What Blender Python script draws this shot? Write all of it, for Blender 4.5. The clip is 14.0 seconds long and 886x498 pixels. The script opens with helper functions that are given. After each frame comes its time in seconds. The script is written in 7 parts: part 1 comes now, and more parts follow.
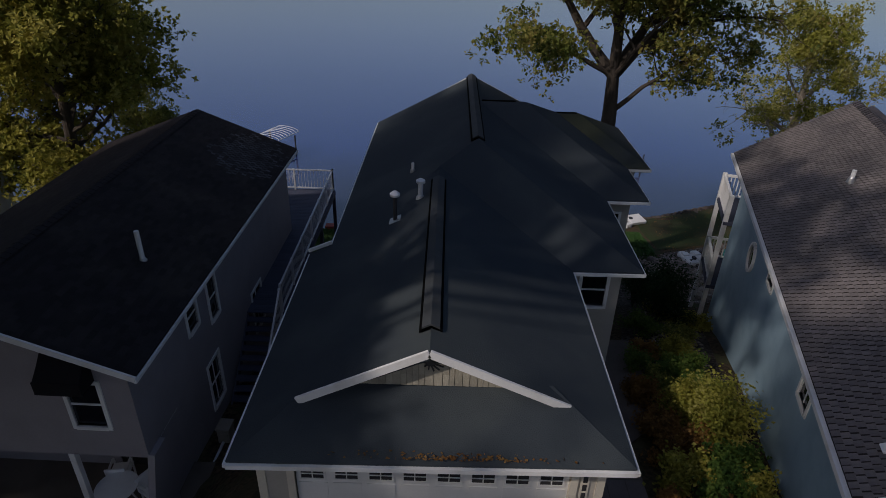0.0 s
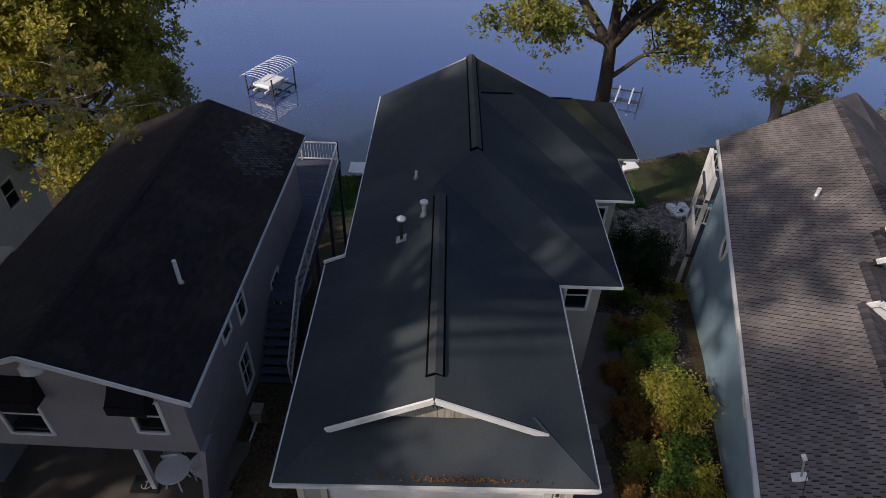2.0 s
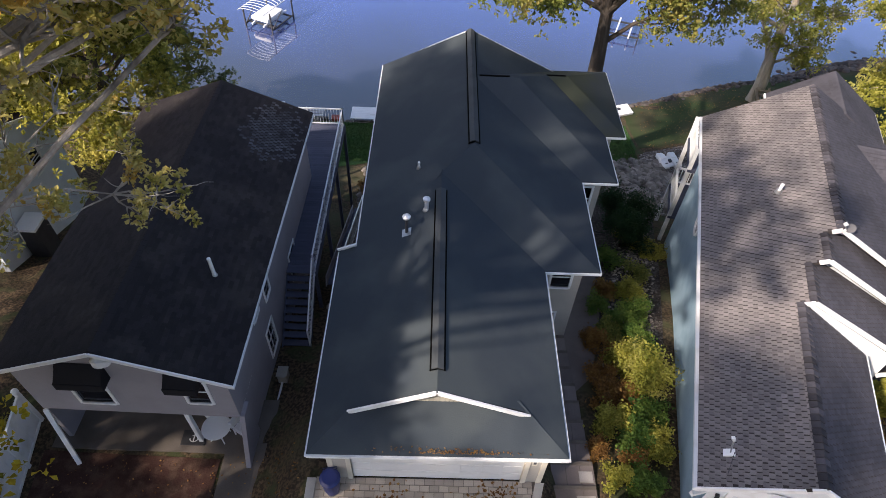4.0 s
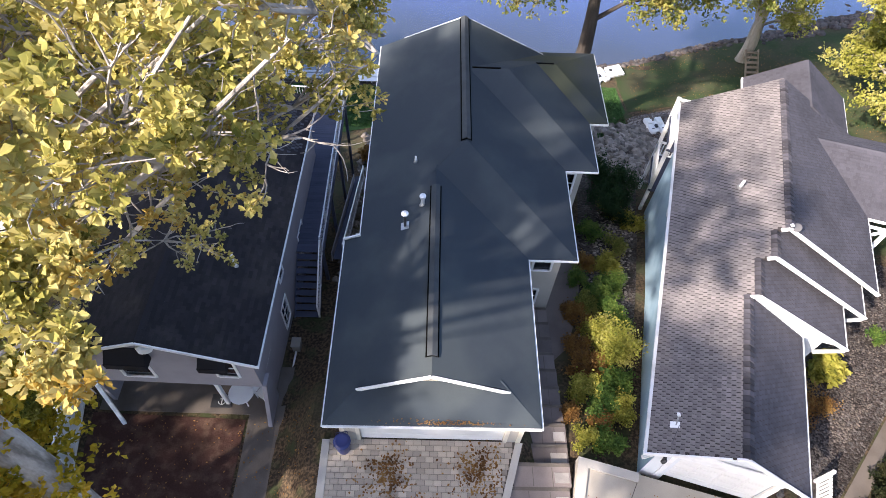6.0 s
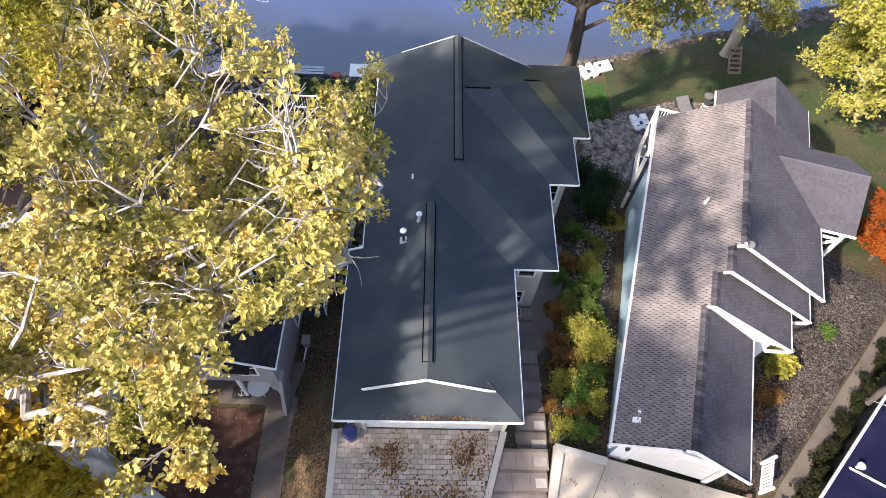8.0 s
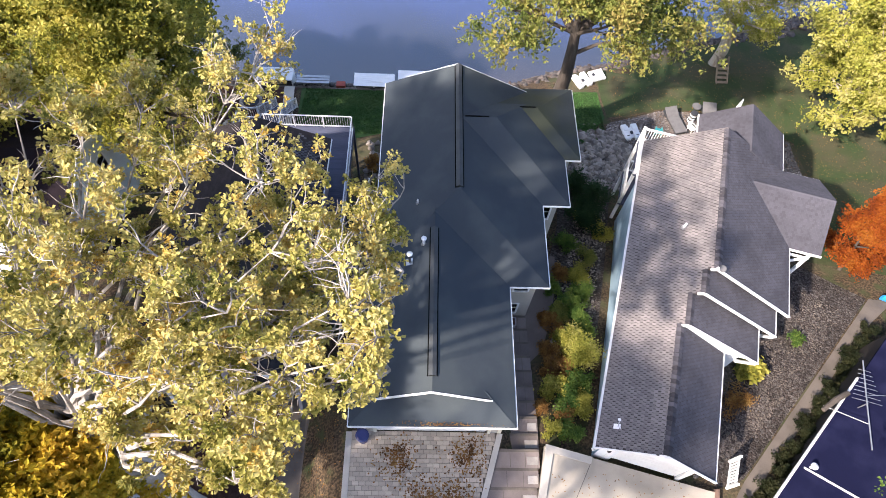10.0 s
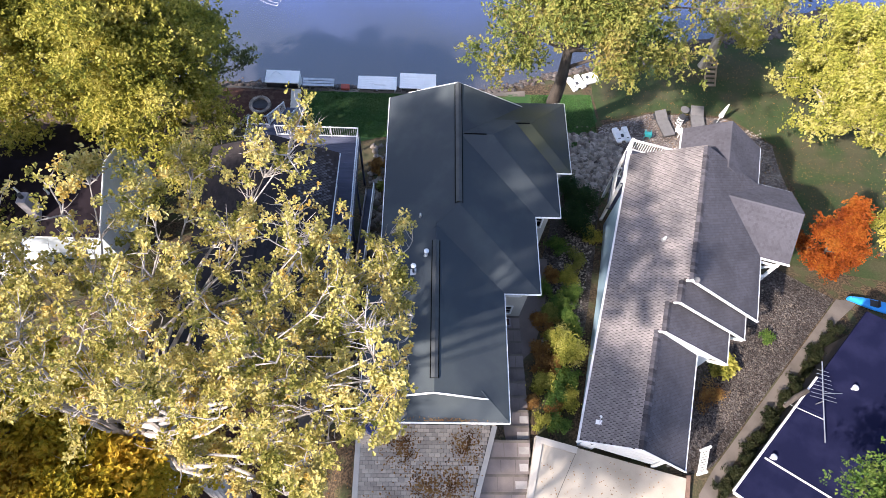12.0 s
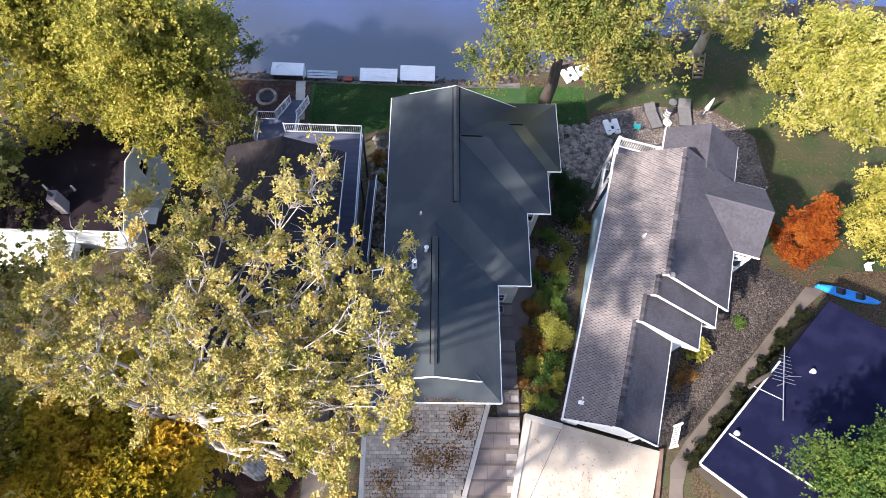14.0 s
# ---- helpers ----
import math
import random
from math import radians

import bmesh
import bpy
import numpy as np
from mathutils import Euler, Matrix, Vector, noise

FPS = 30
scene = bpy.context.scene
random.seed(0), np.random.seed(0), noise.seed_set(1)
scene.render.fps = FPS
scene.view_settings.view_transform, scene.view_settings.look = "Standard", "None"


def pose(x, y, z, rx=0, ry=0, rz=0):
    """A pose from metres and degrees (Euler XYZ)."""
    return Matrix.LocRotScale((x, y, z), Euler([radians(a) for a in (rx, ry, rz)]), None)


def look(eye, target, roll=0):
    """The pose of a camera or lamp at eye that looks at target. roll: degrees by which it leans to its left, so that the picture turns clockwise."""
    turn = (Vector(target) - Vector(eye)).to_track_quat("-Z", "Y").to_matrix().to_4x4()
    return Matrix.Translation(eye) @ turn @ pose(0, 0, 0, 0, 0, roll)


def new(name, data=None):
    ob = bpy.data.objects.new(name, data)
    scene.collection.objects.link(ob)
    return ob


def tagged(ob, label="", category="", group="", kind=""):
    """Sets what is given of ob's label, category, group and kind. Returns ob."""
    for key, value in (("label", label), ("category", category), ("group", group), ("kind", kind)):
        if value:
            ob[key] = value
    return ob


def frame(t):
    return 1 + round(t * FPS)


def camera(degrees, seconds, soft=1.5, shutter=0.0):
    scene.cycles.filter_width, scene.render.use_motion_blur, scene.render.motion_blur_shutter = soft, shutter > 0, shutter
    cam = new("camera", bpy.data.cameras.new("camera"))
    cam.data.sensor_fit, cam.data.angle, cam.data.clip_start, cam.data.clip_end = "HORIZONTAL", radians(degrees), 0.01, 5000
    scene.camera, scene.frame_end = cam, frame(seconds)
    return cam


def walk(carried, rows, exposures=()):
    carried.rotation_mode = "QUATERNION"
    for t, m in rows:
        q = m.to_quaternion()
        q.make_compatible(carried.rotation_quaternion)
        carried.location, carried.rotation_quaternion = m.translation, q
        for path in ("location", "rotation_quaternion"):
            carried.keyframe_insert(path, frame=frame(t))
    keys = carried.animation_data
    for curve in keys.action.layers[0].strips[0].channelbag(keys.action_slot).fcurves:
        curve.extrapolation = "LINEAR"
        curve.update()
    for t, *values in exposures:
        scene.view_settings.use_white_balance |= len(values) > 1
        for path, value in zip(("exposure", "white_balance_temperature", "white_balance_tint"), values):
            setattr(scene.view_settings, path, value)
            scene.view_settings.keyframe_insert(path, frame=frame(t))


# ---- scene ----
cam = camera(71.2, 14.0, soft=0.55)
METRES, EYE, TILT, LEAN, TURN = 25.0, 11.1, -92.4, 0.0, 0.0
ROWS = [
    (0.0, 0.0, 0.0, 0.0, -1.54, 63.33, -0.78),
    (0.5, 0.0005, -0.0415, 0.0018, -1.55, 60.82, -0.75),
    (1.0, 0.0007, -0.0826, 0.0031, -1.6, 58.37, -0.73),
    (1.5, -0.002, -0.1227, 0.004, -1.66, 55.93, -0.69),
    (2.0, -0.0086, -0.1617, 0.0044, -1.74, 53.5, -0.67),
    (2.5, -0.0143, -0.2009, 0.0042, -1.83, 51.05, -0.67),
    (3.0, -0.0167, -0.239, 0.0048, -1.88, 48.74, -0.64),
    (5.5, -0.0164, -0.4179, 0.0096, -2.03, 38.94, -0.55),
    (6.0, -0.0162, -0.453, 0.0106, -2.1, 37.47, -0.51),
    (6.5, -0.0159, -0.4875, 0.0104, -2.18, 36.2, -0.48),
    (7.0, -0.0145, -0.5231, 0.0098, -2.17, 34.95, -0.45),
    (7.5, -0.0142, -0.5581, 0.0103, -2.18, 34.39, -0.4),
    (8.0, -0.0148, -0.5922, 0.0125, -2.19, 33.87, -0.35),
    (10.5, -0.0342, -0.7612, 0.0278, -2.48, 31.02, -0.23),
    (11.0, -0.0375, -0.7954, 0.0314, -2.51, 30.49, -0.21),
    (11.5, -0.0396, -0.8293, 0.0335, -2.56, 29.91, -0.2),
    (12.0, -0.0401, -0.8634, 0.0348, -2.56, 28.98, -0.22),
    (12.5, -0.0411, -0.8964, 0.0348, -2.58, 28.06, -0.22),
    (13.0, -0.0431, -0.9293, 0.0346, -2.63, 27.34, -0.22),
    (13.5, -0.045, -0.9626, 0.0346, -2.66, 26.63, -0.23),
    (14.0, -0.0465, -0.9961, 0.035, -2.71, 25.95, -0.2),
]
walk(cam, [(t, pose(0, 0, EYE, TILT, LEAN, TURN) @ pose(METRES * x, METRES * y, METRES * z, 90 + pitch, roll, yaw)) for t, x, y, z, yaw, pitch, roll in ROWS],
     exposures=[(t, stops, kelvin, 18) for t, stops, kelvin in ((0.0, -1.4, 6500), (1.0, -1.0, 6650), (2.0, -0.5, 6850), (3.0, 0.05, 7000), (5.5, 1.27, 6600), (6.5, 1.38, 6600), (8.0, 1.34, 6850), (10.5, 1.4, 6600), (14.0, 1.34, 6450))])

# ---- light ----
world = bpy.data.worlds.new("world")
scene.world = world
world.use_nodes = True
_wn = world.node_tree.nodes
_wn.clear()
_sky = _wn.new("ShaderNodeTexSky")
_sky.sky_type, _sky.sun_disc = "NISHITA", False
SUN_EL, SUN_AZ = radians(40), radians(234)      # azimuth clockwise from +y
_sky.sun_elevation, _sky.sun_rotation = SUN_EL, SUN_AZ
_sky.air_density, _sky.dust_density, _sky.ozone_density = 1.15, 2.2, 3.2
_bg = _wn.new("ShaderNodeBackground")
_bg.inputs["Strength"].default_value = 0.15
_wo = _wn.new("ShaderNodeOutputWorld")
world.node_tree.links.new(_sky.outputs[0], _bg.inputs[0])
world.node_tree.links.new(_bg.outputs[0], _wo.inputs[0])
sun_data = bpy.data.lights.new("sun", "SUN")
sun_data.energy, sun_data.angle, sun_data.color = 4.8, radians(1.4), (1.0, 0.93, 0.82)
sun = new("sun", sun_data)
_sd = Vector((math.sin(SUN_AZ) * math.cos(SUN_EL), math.cos(SUN_AZ) * math.cos(SUN_EL), math.sin(SUN_EL)))
sun.matrix_world = look(_sd * 80, (0, 0, 0))


# ---- materials ----
def mat(name, colour, rough=0.7, vary=0.25, scale=3.0, fine=40.0, bump=0.15, metal=0.0, spec=0.4, second=None, amount=0.5, random_tint=0.0, island=0.0, stretch=(1, 1, 1)):
    """A surface with patches of a second colour, fine grain, relief and a little wear."""
    m = bpy.data.materials.new(name)
    m.use_nodes = True
    nt = m.node_tree
    n, l = nt.nodes, nt.links
    p = n["Principled BSDF"]
    tc = n.new("ShaderNodeTexCoord")
    mp = n.new("ShaderNodeMapping")
    mp.inputs["Scale"].default_value = stretch
    l.new(tc.outputs["Object"], mp.inputs[0])
    big = n.new("ShaderNodeTexNoise")
    big.inputs["Scale"].default_value, big.inputs["Detail"].default_value = scale, 5
    small = n.new("ShaderNodeTexNoise")
    small.inputs["Scale"].default_value, small.inputs["Detail"].default_value = fine, 3
    l.new(mp.outputs[0], big.inputs[0])
    l.new(mp.outputs[0], small.inputs[0])
    c = Vector(colour)
    other = Vector(second) if second else c * (1 - vary)
    ramp = n.new("ShaderNodeMapRange")
    ramp.inputs["From Min"].default_value, ramp.inputs["From Max"].default_value = 0.62 - amount * 0.4, 0.72 - amount * 0.2
    l.new(big.outputs[0], ramp.inputs[0])
    mix = n.new("ShaderNodeMix")
    mix.data_type = "RGBA"
    mix.inputs["A"].default_value, mix.inputs["B"].default_value = (*c, 1), (*other, 1)
    l.new(ramp.outputs[0], mix.inputs["Factor"])
    val = n.new("ShaderNodeMapRange")
    val.inputs["To Min"].default_value, val.inputs["To Max"].default_value = 1 - vary, 1 + vary
    l.new(small.outputs[0], val.inputs[0])
    hsv = n.new("ShaderNodeHueSaturation")
    l.new(mix.outputs["Result"], hsv.inputs["Color"])
    out_value = val.outputs[0]
    for on, node, socket in ((random_tint, "ShaderNodeObjectInfo", "Random"), (island, "ShaderNodeNewGeometry", "Random Per Island")):
        if on:
            src = n.new(node)
            r = n.new("ShaderNodeMapRange")
            r.inputs["To Min"].default_value, r.inputs["To Max"].default_value = 1 - on, 1 + on
            l.new(src.outputs[socket], r.inputs[0])
            mul = n.new("ShaderNodeMath")
            mul.operation = "MULTIPLY"
            l.new(out_value, mul.inputs[0])
            l.new(r.outputs[0], mul.inputs[1])
            out_value = mul.outputs[0]
    l.new(out_value, hsv.inputs["Value"])
    l.new(hsv.outputs[0], p.inputs["Base Color"])
    p.inputs["Roughness"].default_value, p.inputs["Metallic"].default_value = rough, metal
    p.inputs["Specular IOR Level"].default_value = spec
    if bump:
        b = n.new("ShaderNodeBump")
        b.inputs["Strength"].default_value, b.inputs["Distance"].default_value = bump, 0.02
        l.new(small.outputs[0], b.inputs["Height"])
        l.new(b.outputs[0], p.inputs["Normal"])
    return m


def leaf_mat(name, colours, clump=0.35):
    """Leaves: colour by clump and by leaf, with light passing through."""
    m = bpy.data.materials.new(name)
    m.use_nodes = True
    nt = m.node_tree
    n, l = nt.nodes, nt.links
    p = n["Principled BSDF"]
    geo = n.new("ShaderNodeNewGeometry")
    tc = n.new("ShaderNodeTexCoord")
    noi = n.new("ShaderNodeTexNoise")
    noi.inputs["Scale"].default_value, noi.inputs["Detail"].default_value = clump, 2
    l.new(tc.outputs["Object"], noi.inputs[0])
    add = n.new("ShaderNodeMath")
    add.operation = "MULTIPLY_ADD"
    add.inputs[1].default_value, add.inputs[2].default_value = 0.45, -0.22
    l.new(geo.outputs["Random Per Island"], add.inputs[0])
    stretch = n.new("ShaderNodeMapRange")
    stretch.inputs["From Min"].default_value, stretch.inputs["From Max"].default_value = 0.3, 0.7
    l.new(noi.outputs[0], stretch.inputs[0])
    sm = n.new("ShaderNodeMath")
    l.new(stretch.outputs[0], sm.inputs[0])
    l.new(add.outputs[0], sm.inputs[1])
    ramp = n.new("ShaderNodeValToRGB")
    ramp.color_ramp.elements[0].color = (*colours[0], 1)
    ramp.color_ramp.elements[1].color = (*colours[-1], 1)
    for i, c in enumerate(colours[1:-1], 1):
        e = ramp.color_ramp.elements.new(i / (len(colours) - 1))
        e.color = (*c, 1)
    l.new(sm.outputs[0], ramp.inputs[0])
    l.new(ramp.outputs[0], p.inputs["Base Color"])
    p.inputs["Roughness"].default_value = 0.65
    p.inputs["Specular IOR Level"].default_value = 0.15
    tr = n.new("ShaderNodeBsdfTranslucent")
    l.new(ramp.outputs[0], tr.inputs[0])
    ms = n.new("ShaderNodeMixShader")
    ms.inputs[0].default_value = 0.42
    l.new(p.outputs[0], ms.inputs[1])
    l.new(tr.outputs[0], ms.inputs[2])
    l.new(ms.outputs[0], n["Material Output"].inputs[0])
    return m


def glass_mat(name, colour=(0.02, 0.025, 0.035)):
    m = bpy.data.materials.new(name)
    m.use_nodes = True
    p = m.node_tree.nodes["Principled BSDF"]
    p.inputs["Base Color"].default_value = (*colour, 1)
    p.inputs["Roughness"].default_value = 0.04
    p.inputs["IOR"].default_value = 1.5
    p.inputs["Transmission Weight"].default_value = 0.6
    return m


def water_mat():
    """Lake: dark blue water over sand that turns shallow and brown towards the bank, with small ripples; sky reflection
    is painted in as paler blue with distance.
    """
    m = bpy.data.materials.new("lake_water")
    m.use_nodes = True
    nt = m.node_tree
    n, l = nt.nodes, nt.links
    p = n["Principled BSDF"]
    tc = n.new("ShaderNodeTexCoord")
    sep = n.new("ShaderNodeSeparateXYZ")
    l.new(tc.outputs["Object"], sep.inputs[0])
    noi = n.new("ShaderNodeTexNoise")
    noi.inputs["Scale"].default_value, noi.inputs["Detail"].default_value = 0.12, 4
    l.new(tc.outputs["Object"], noi.inputs[0])
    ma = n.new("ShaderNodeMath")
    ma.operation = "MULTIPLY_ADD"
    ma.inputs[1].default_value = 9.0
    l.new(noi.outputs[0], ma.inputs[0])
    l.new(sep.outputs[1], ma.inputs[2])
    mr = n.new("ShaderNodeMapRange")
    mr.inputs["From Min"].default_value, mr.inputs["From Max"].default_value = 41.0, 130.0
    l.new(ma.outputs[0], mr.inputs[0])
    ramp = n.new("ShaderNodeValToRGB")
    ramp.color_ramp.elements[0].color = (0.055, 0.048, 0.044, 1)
    # pale far end: bright sky reflection painted into the base colour
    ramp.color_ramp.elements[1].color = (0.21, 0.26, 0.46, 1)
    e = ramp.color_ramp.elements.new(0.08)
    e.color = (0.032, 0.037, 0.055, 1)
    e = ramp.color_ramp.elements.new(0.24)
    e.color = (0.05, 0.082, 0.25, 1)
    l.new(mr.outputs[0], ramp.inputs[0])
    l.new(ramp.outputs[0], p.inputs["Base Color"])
    p.inputs["Roughness"].default_value, p.inputs["IOR"].default_value = 0.06, 1.75
    p.inputs["Coat IOR"].default_value = 2.0
    p.inputs["Coat Weight"].default_value, p.inputs["Coat Roughness"].default_value = 1.0, 0.05
    mp = n.new("ShaderNodeMapping")
    mp.inputs["Scale"].default_value = (0.5, 1.3, 1.0)
    l.new(tc.outputs["Object"], mp.inputs[0])
    rip = n.new("ShaderNodeTexNoise")
    rip.inputs["Scale"].default_value, rip.inputs["Detail"].default_value = 2.2, 4
    l.new(mp.outputs[0], rip.inputs[0])
    b = n.new("ShaderNodeBump")
    b.inputs["Strength"].default_value, b.inputs["Distance"].default_value = 0.1, 0.05
    l.new(rip.outputs[0], b.inputs["Height"])
    l.new(b.outputs[0], p.inputs["Normal"])
    return m


def ground_mat():
    """Soil and leaf litter with mown lawn towards the lake and sandy mud under the water."""
    m = bpy.data.materials.new("ground_soil")
    m.use_nodes = True
    nt = m.node_tree
    n, l = nt.nodes, nt.links
    p = n["Principled BSDF"]
    tc = n.new("ShaderNodeTexCoord")

    def noise_of(scale, detail=5):
        k = n.new("ShaderNodeTexNoise")
        k.inputs["Scale"].default_value, k.inputs["Detail"].default_value = scale, detail
        l.new(tc.outputs["Object"], k.inputs[0])
        return k.outputs[0]

    def ranged(src, a, b):
        k = n.new("ShaderNodeMapRange")
        k.inputs["From Min"].default_value, k.inputs["From Max"].default_value = a, b
        l.new(src, k.inputs[0])
        return k.outputs[0]

    def mixed(f, a, b):
        k = n.new("ShaderNodeMix")
        k.data_type = "RGBA"
        l.new(f, k.inputs["Factor"])
        for s, v in (("A", a), ("B", b)):
            if isinstance(v, tuple):
                k.inputs[s].default_value = (*v, 1)
            else:
                l.new(v, k.inputs[s])
        return k.outputs["Result"]

    fine, mid, big = noise_of(9.0), noise_of(1.1), noise_of(0.25, 3)
    litter = mixed(ranged(fine, 0.42, 0.6), (0.035, 0.026, 0.018), (0.11, 0.075, 0.045))
    litter = mixed(ranged(mid, 0.5, 0.66), litter, (0.05, 0.058, 0.026))
    b = n.new("ShaderNodeBump")
    b.inputs["Strength"].default_value, b.inputs["Distance"].default_value = 0.5, 0.06
    l.new(fine, b.inputs["Height"])
    l.new(b.outputs[0], p.inputs["Normal"])
    l.new(mixed(ranged(big, 0.5, 0.7), litter, (0.075, 0.07, 0.04)), p.inputs["Base Color"])
    p.inputs["Roughness"].default_value = 0.95
    p.inputs["Specular IOR Level"].default_value = 0.15
    return m


def gravel_mat(name, tone):
    """Mixed gravel: a cell for each pebble with its own brown or grey, rounded relief, and darker damp patches."""
    m = bpy.data.materials.new(name)
    m.use_nodes = True
    n, l = m.node_tree.nodes, m.node_tree.links
    p = n["Principled BSDF"]
    tc = n.new("ShaderNodeTexCoord")
    vor = n.new("ShaderNodeTexVoronoi")
    vor.inputs["Scale"].default_value = 13.0
    l.new(tc.outputs["Object"], vor.inputs["Vector"])
    sep = n.new("ShaderNodeSeparateColor")
    l.new(vor.outputs["Color"], sep.inputs[0])
    ramp = n.new("ShaderNodeValToRGB")
    ramp.color_ramp.elements[0].color, ramp.color_ramp.elements[1].color = (0.034, 0.028, 0.025, 1), (0.24, 0.21, 0.19, 1)
    for at, c in ((0.3, (0.075, 0.06, 0.052)), (0.55, (0.108, 0.084, 0.072)), (0.8, (0.13, 0.119, 0.112))):
        ramp.color_ramp.elements.new(at).color = (*c, 1)
    l.new(sep.outputs[0], ramp.inputs[0])
    big = n.new("ShaderNodeTexNoise")
    big.inputs["Scale"].default_value, big.inputs["Detail"].default_value = 0.7, 4
    l.new(tc.outputs["Object"], big.inputs[0])
    rng_node = n.new("ShaderNodeMapRange")
    rng_node.inputs["From Min"].default_value, rng_node.inputs["From Max"].default_value = 0.35, 0.65
    rng_node.inputs["To Min"].default_value, rng_node.inputs["To Max"].default_value = 0.6 * tone, 1.05 * tone
    l.new(big.outputs[0], rng_node.inputs[0])
    hsv = n.new("ShaderNodeHueSaturation")
    l.new(ramp.outputs[0], hsv.inputs["Color"])
    l.new(rng_node.outputs[0], hsv.inputs["Value"])
    l.new(hsv.outputs[0], p.inputs["Base Color"])
    b = n.new("ShaderNodeBump")
    b.inputs["Strength"].default_value, b.inputs["Distance"].default_value = 0.8, 0.05
    b.invert = True
    l.new(vor.outputs["Distance"], b.inputs["Height"])
    l.new(b.outputs[0], p.inputs["Normal"])
    p.inputs["Roughness"].default_value, p.inputs["Specular IOR Level"].default_value = 0.95, 0.2
    return m


M = {}
M["ground"] = ground_mat()
M["water"] = water_mat()
M["roof_main"] = mat("charcoal_shingle", (0.042, 0.052, 0.061), 0.95, 0.18, 0.35, 55, 0.5, second=(0.058, 0.069, 0.074), amount=0.4, spec=0.12)
M["box_beige"] = mat("beige_box_paint", (0.27, 0.24, 0.2), 0.55, 0.12, 2.0, 30, 0.08)
M["roof_underlay"] = mat("dark_shingle_joints", (0.055, 0.048, 0.046), 0.95, 0.2, 0.6, 40, 0.3, spec=0.15)
M["roof_moss"] = mat("mossy_charcoal_shingle", (0.044, 0.053, 0.057), 0.95, 0.18, 0.3, 55, 0.5, second=(0.056, 0.062, 0.042), amount=0.5, spec=0.12)
M["roof_cap"] = mat("ridge_cap_shingle", (0.05, 0.056, 0.06), 0.85, 0.2, 2, 50, 0.4)
M["vent_gap"] = mat("ridge_vent_gap", (0.004, 0.004, 0.004), 0.95, 0.2, 5, 40, 0.0, spec=0.05)
M["roof_left"] = mat("brown_black_shingle", (0.021, 0.0175, 0.019), 0.9, 0.25, 0.5, 45, 0.5, second=(0.036, 0.03, 0.028), amount=0.35, island=0.25, spec=0.25)
M["roof_worn"] = mat("worn_grey_shingle", (0.066, 0.066, 0.074), 0.9, 0.3, 1.5, 40, 0.4, second=(0.04, 0.038, 0.042), amount=0.4, island=0.4, spec=0.25)
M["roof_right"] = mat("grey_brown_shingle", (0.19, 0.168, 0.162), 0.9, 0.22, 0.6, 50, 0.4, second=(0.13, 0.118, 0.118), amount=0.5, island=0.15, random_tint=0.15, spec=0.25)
# same cottage shingle, darker and bluer: shade painted into the colour
M["roof_right_shaded"] = mat("shaded_cottage_shingle", (0.074, 0.071, 0.083), 0.9, 0.2, 0.6, 50, 0.4, island=0.12, random_tint=0.12, spec=0.25)
M["ridge_grey"] = mat("grey_ridge_cap", (0.072, 0.067, 0.075), 0.9, 0.25, 2, 50, 0.4, random_tint=0.45, spec=0.2)
M["roof_blue"] = mat("blue_black_shingle", (0.006, 0.007, 0.024), 0.95, 0.35, 0.8, 40, 0.5, second=(0.011, 0.012, 0.035), amount=0.4, spec=0.08)
M["roof_far"] = mat("dark_plum_shingle", (0.014, 0.01, 0.013), 0.95, 0.25, 0.6, 40, 0.4, spec=0.1)
M["white"] = mat("white_trim_paint", (0.78, 0.78, 0.77), 0.5, 0.06, 1.5, 30, 0.05, second=(0.66, 0.65, 0.62), amount=0.3)
M["cream"] = mat("cream_trim_paint", (0.62, 0.57, 0.47), 0.55, 0.08, 1.5, 30, 0.05)
M["siding_grey"] = mat("grey_lap_siding", (0.29, 0.27, 0.29), 0.65, 0.08, 1.2, 30, 0.08)
M["siding_beige"] = mat("beige_lap_siding", (0.42, 0.39, 0.34), 0.65, 0.08, 1.2, 30, 0.08)
M["siding_blue"] = mat("pale_blue_siding", (0.30, 0.43, 0.52), 0.6, 0.1, 0.9, 30, 0.08, second=(0.24, 0.36, 0.45), amount=0.4)
M["siding_brown"] = mat("dark_stained_siding", (0.05, 0.04, 0.033), 0.8, 0.2, 1.2, 30, 0.15)
M["siding_white"] = mat("white_lap_siding", (0.7, 0.72, 0.73), 0.6, 0.06, 1.2, 30, 0.06)
M["siding_far"] = mat("grey_blue_siding", (0.6, 0.64, 0.65), 0.65, 0.1, 0.9, 30, 0.08)
M["shake"] = mat("tan_gable_shakes", (0.37, 0.34, 0.27), 0.8, 0.2, 2, 30, 0.2, random_tint=0.15, second=(0.28, 0.26, 0.21), amount=0.3)
M["door_white"] = mat("white_garage_door", (0.74, 0.73, 0.7), 0.45, 0.05, 1, 20, 0.03)
M["glass"] = glass_mat("window_glass")
M["dark"] = mat("dark_interior", (0.03, 0.03, 0.032), 0.9, 0.2, 2, 20, 0.0)
M["awning"] = mat("navy_canvas", (0.004, 0.004, 0.008), 0.85, 0.25, 3, 60, 0.2)
M["concrete"] = mat("pale_concrete", (0.4, 0.355, 0.29), 0.9, 0.12, 0.5, 40, 0.15, second=(0.31, 0.275, 0.225), amount=0.5)
M["kerb"] = mat("cream_concrete_border", (0.47, 0.43, 0.37), 0.85, 0.1, 1.2, 40, 0.2)
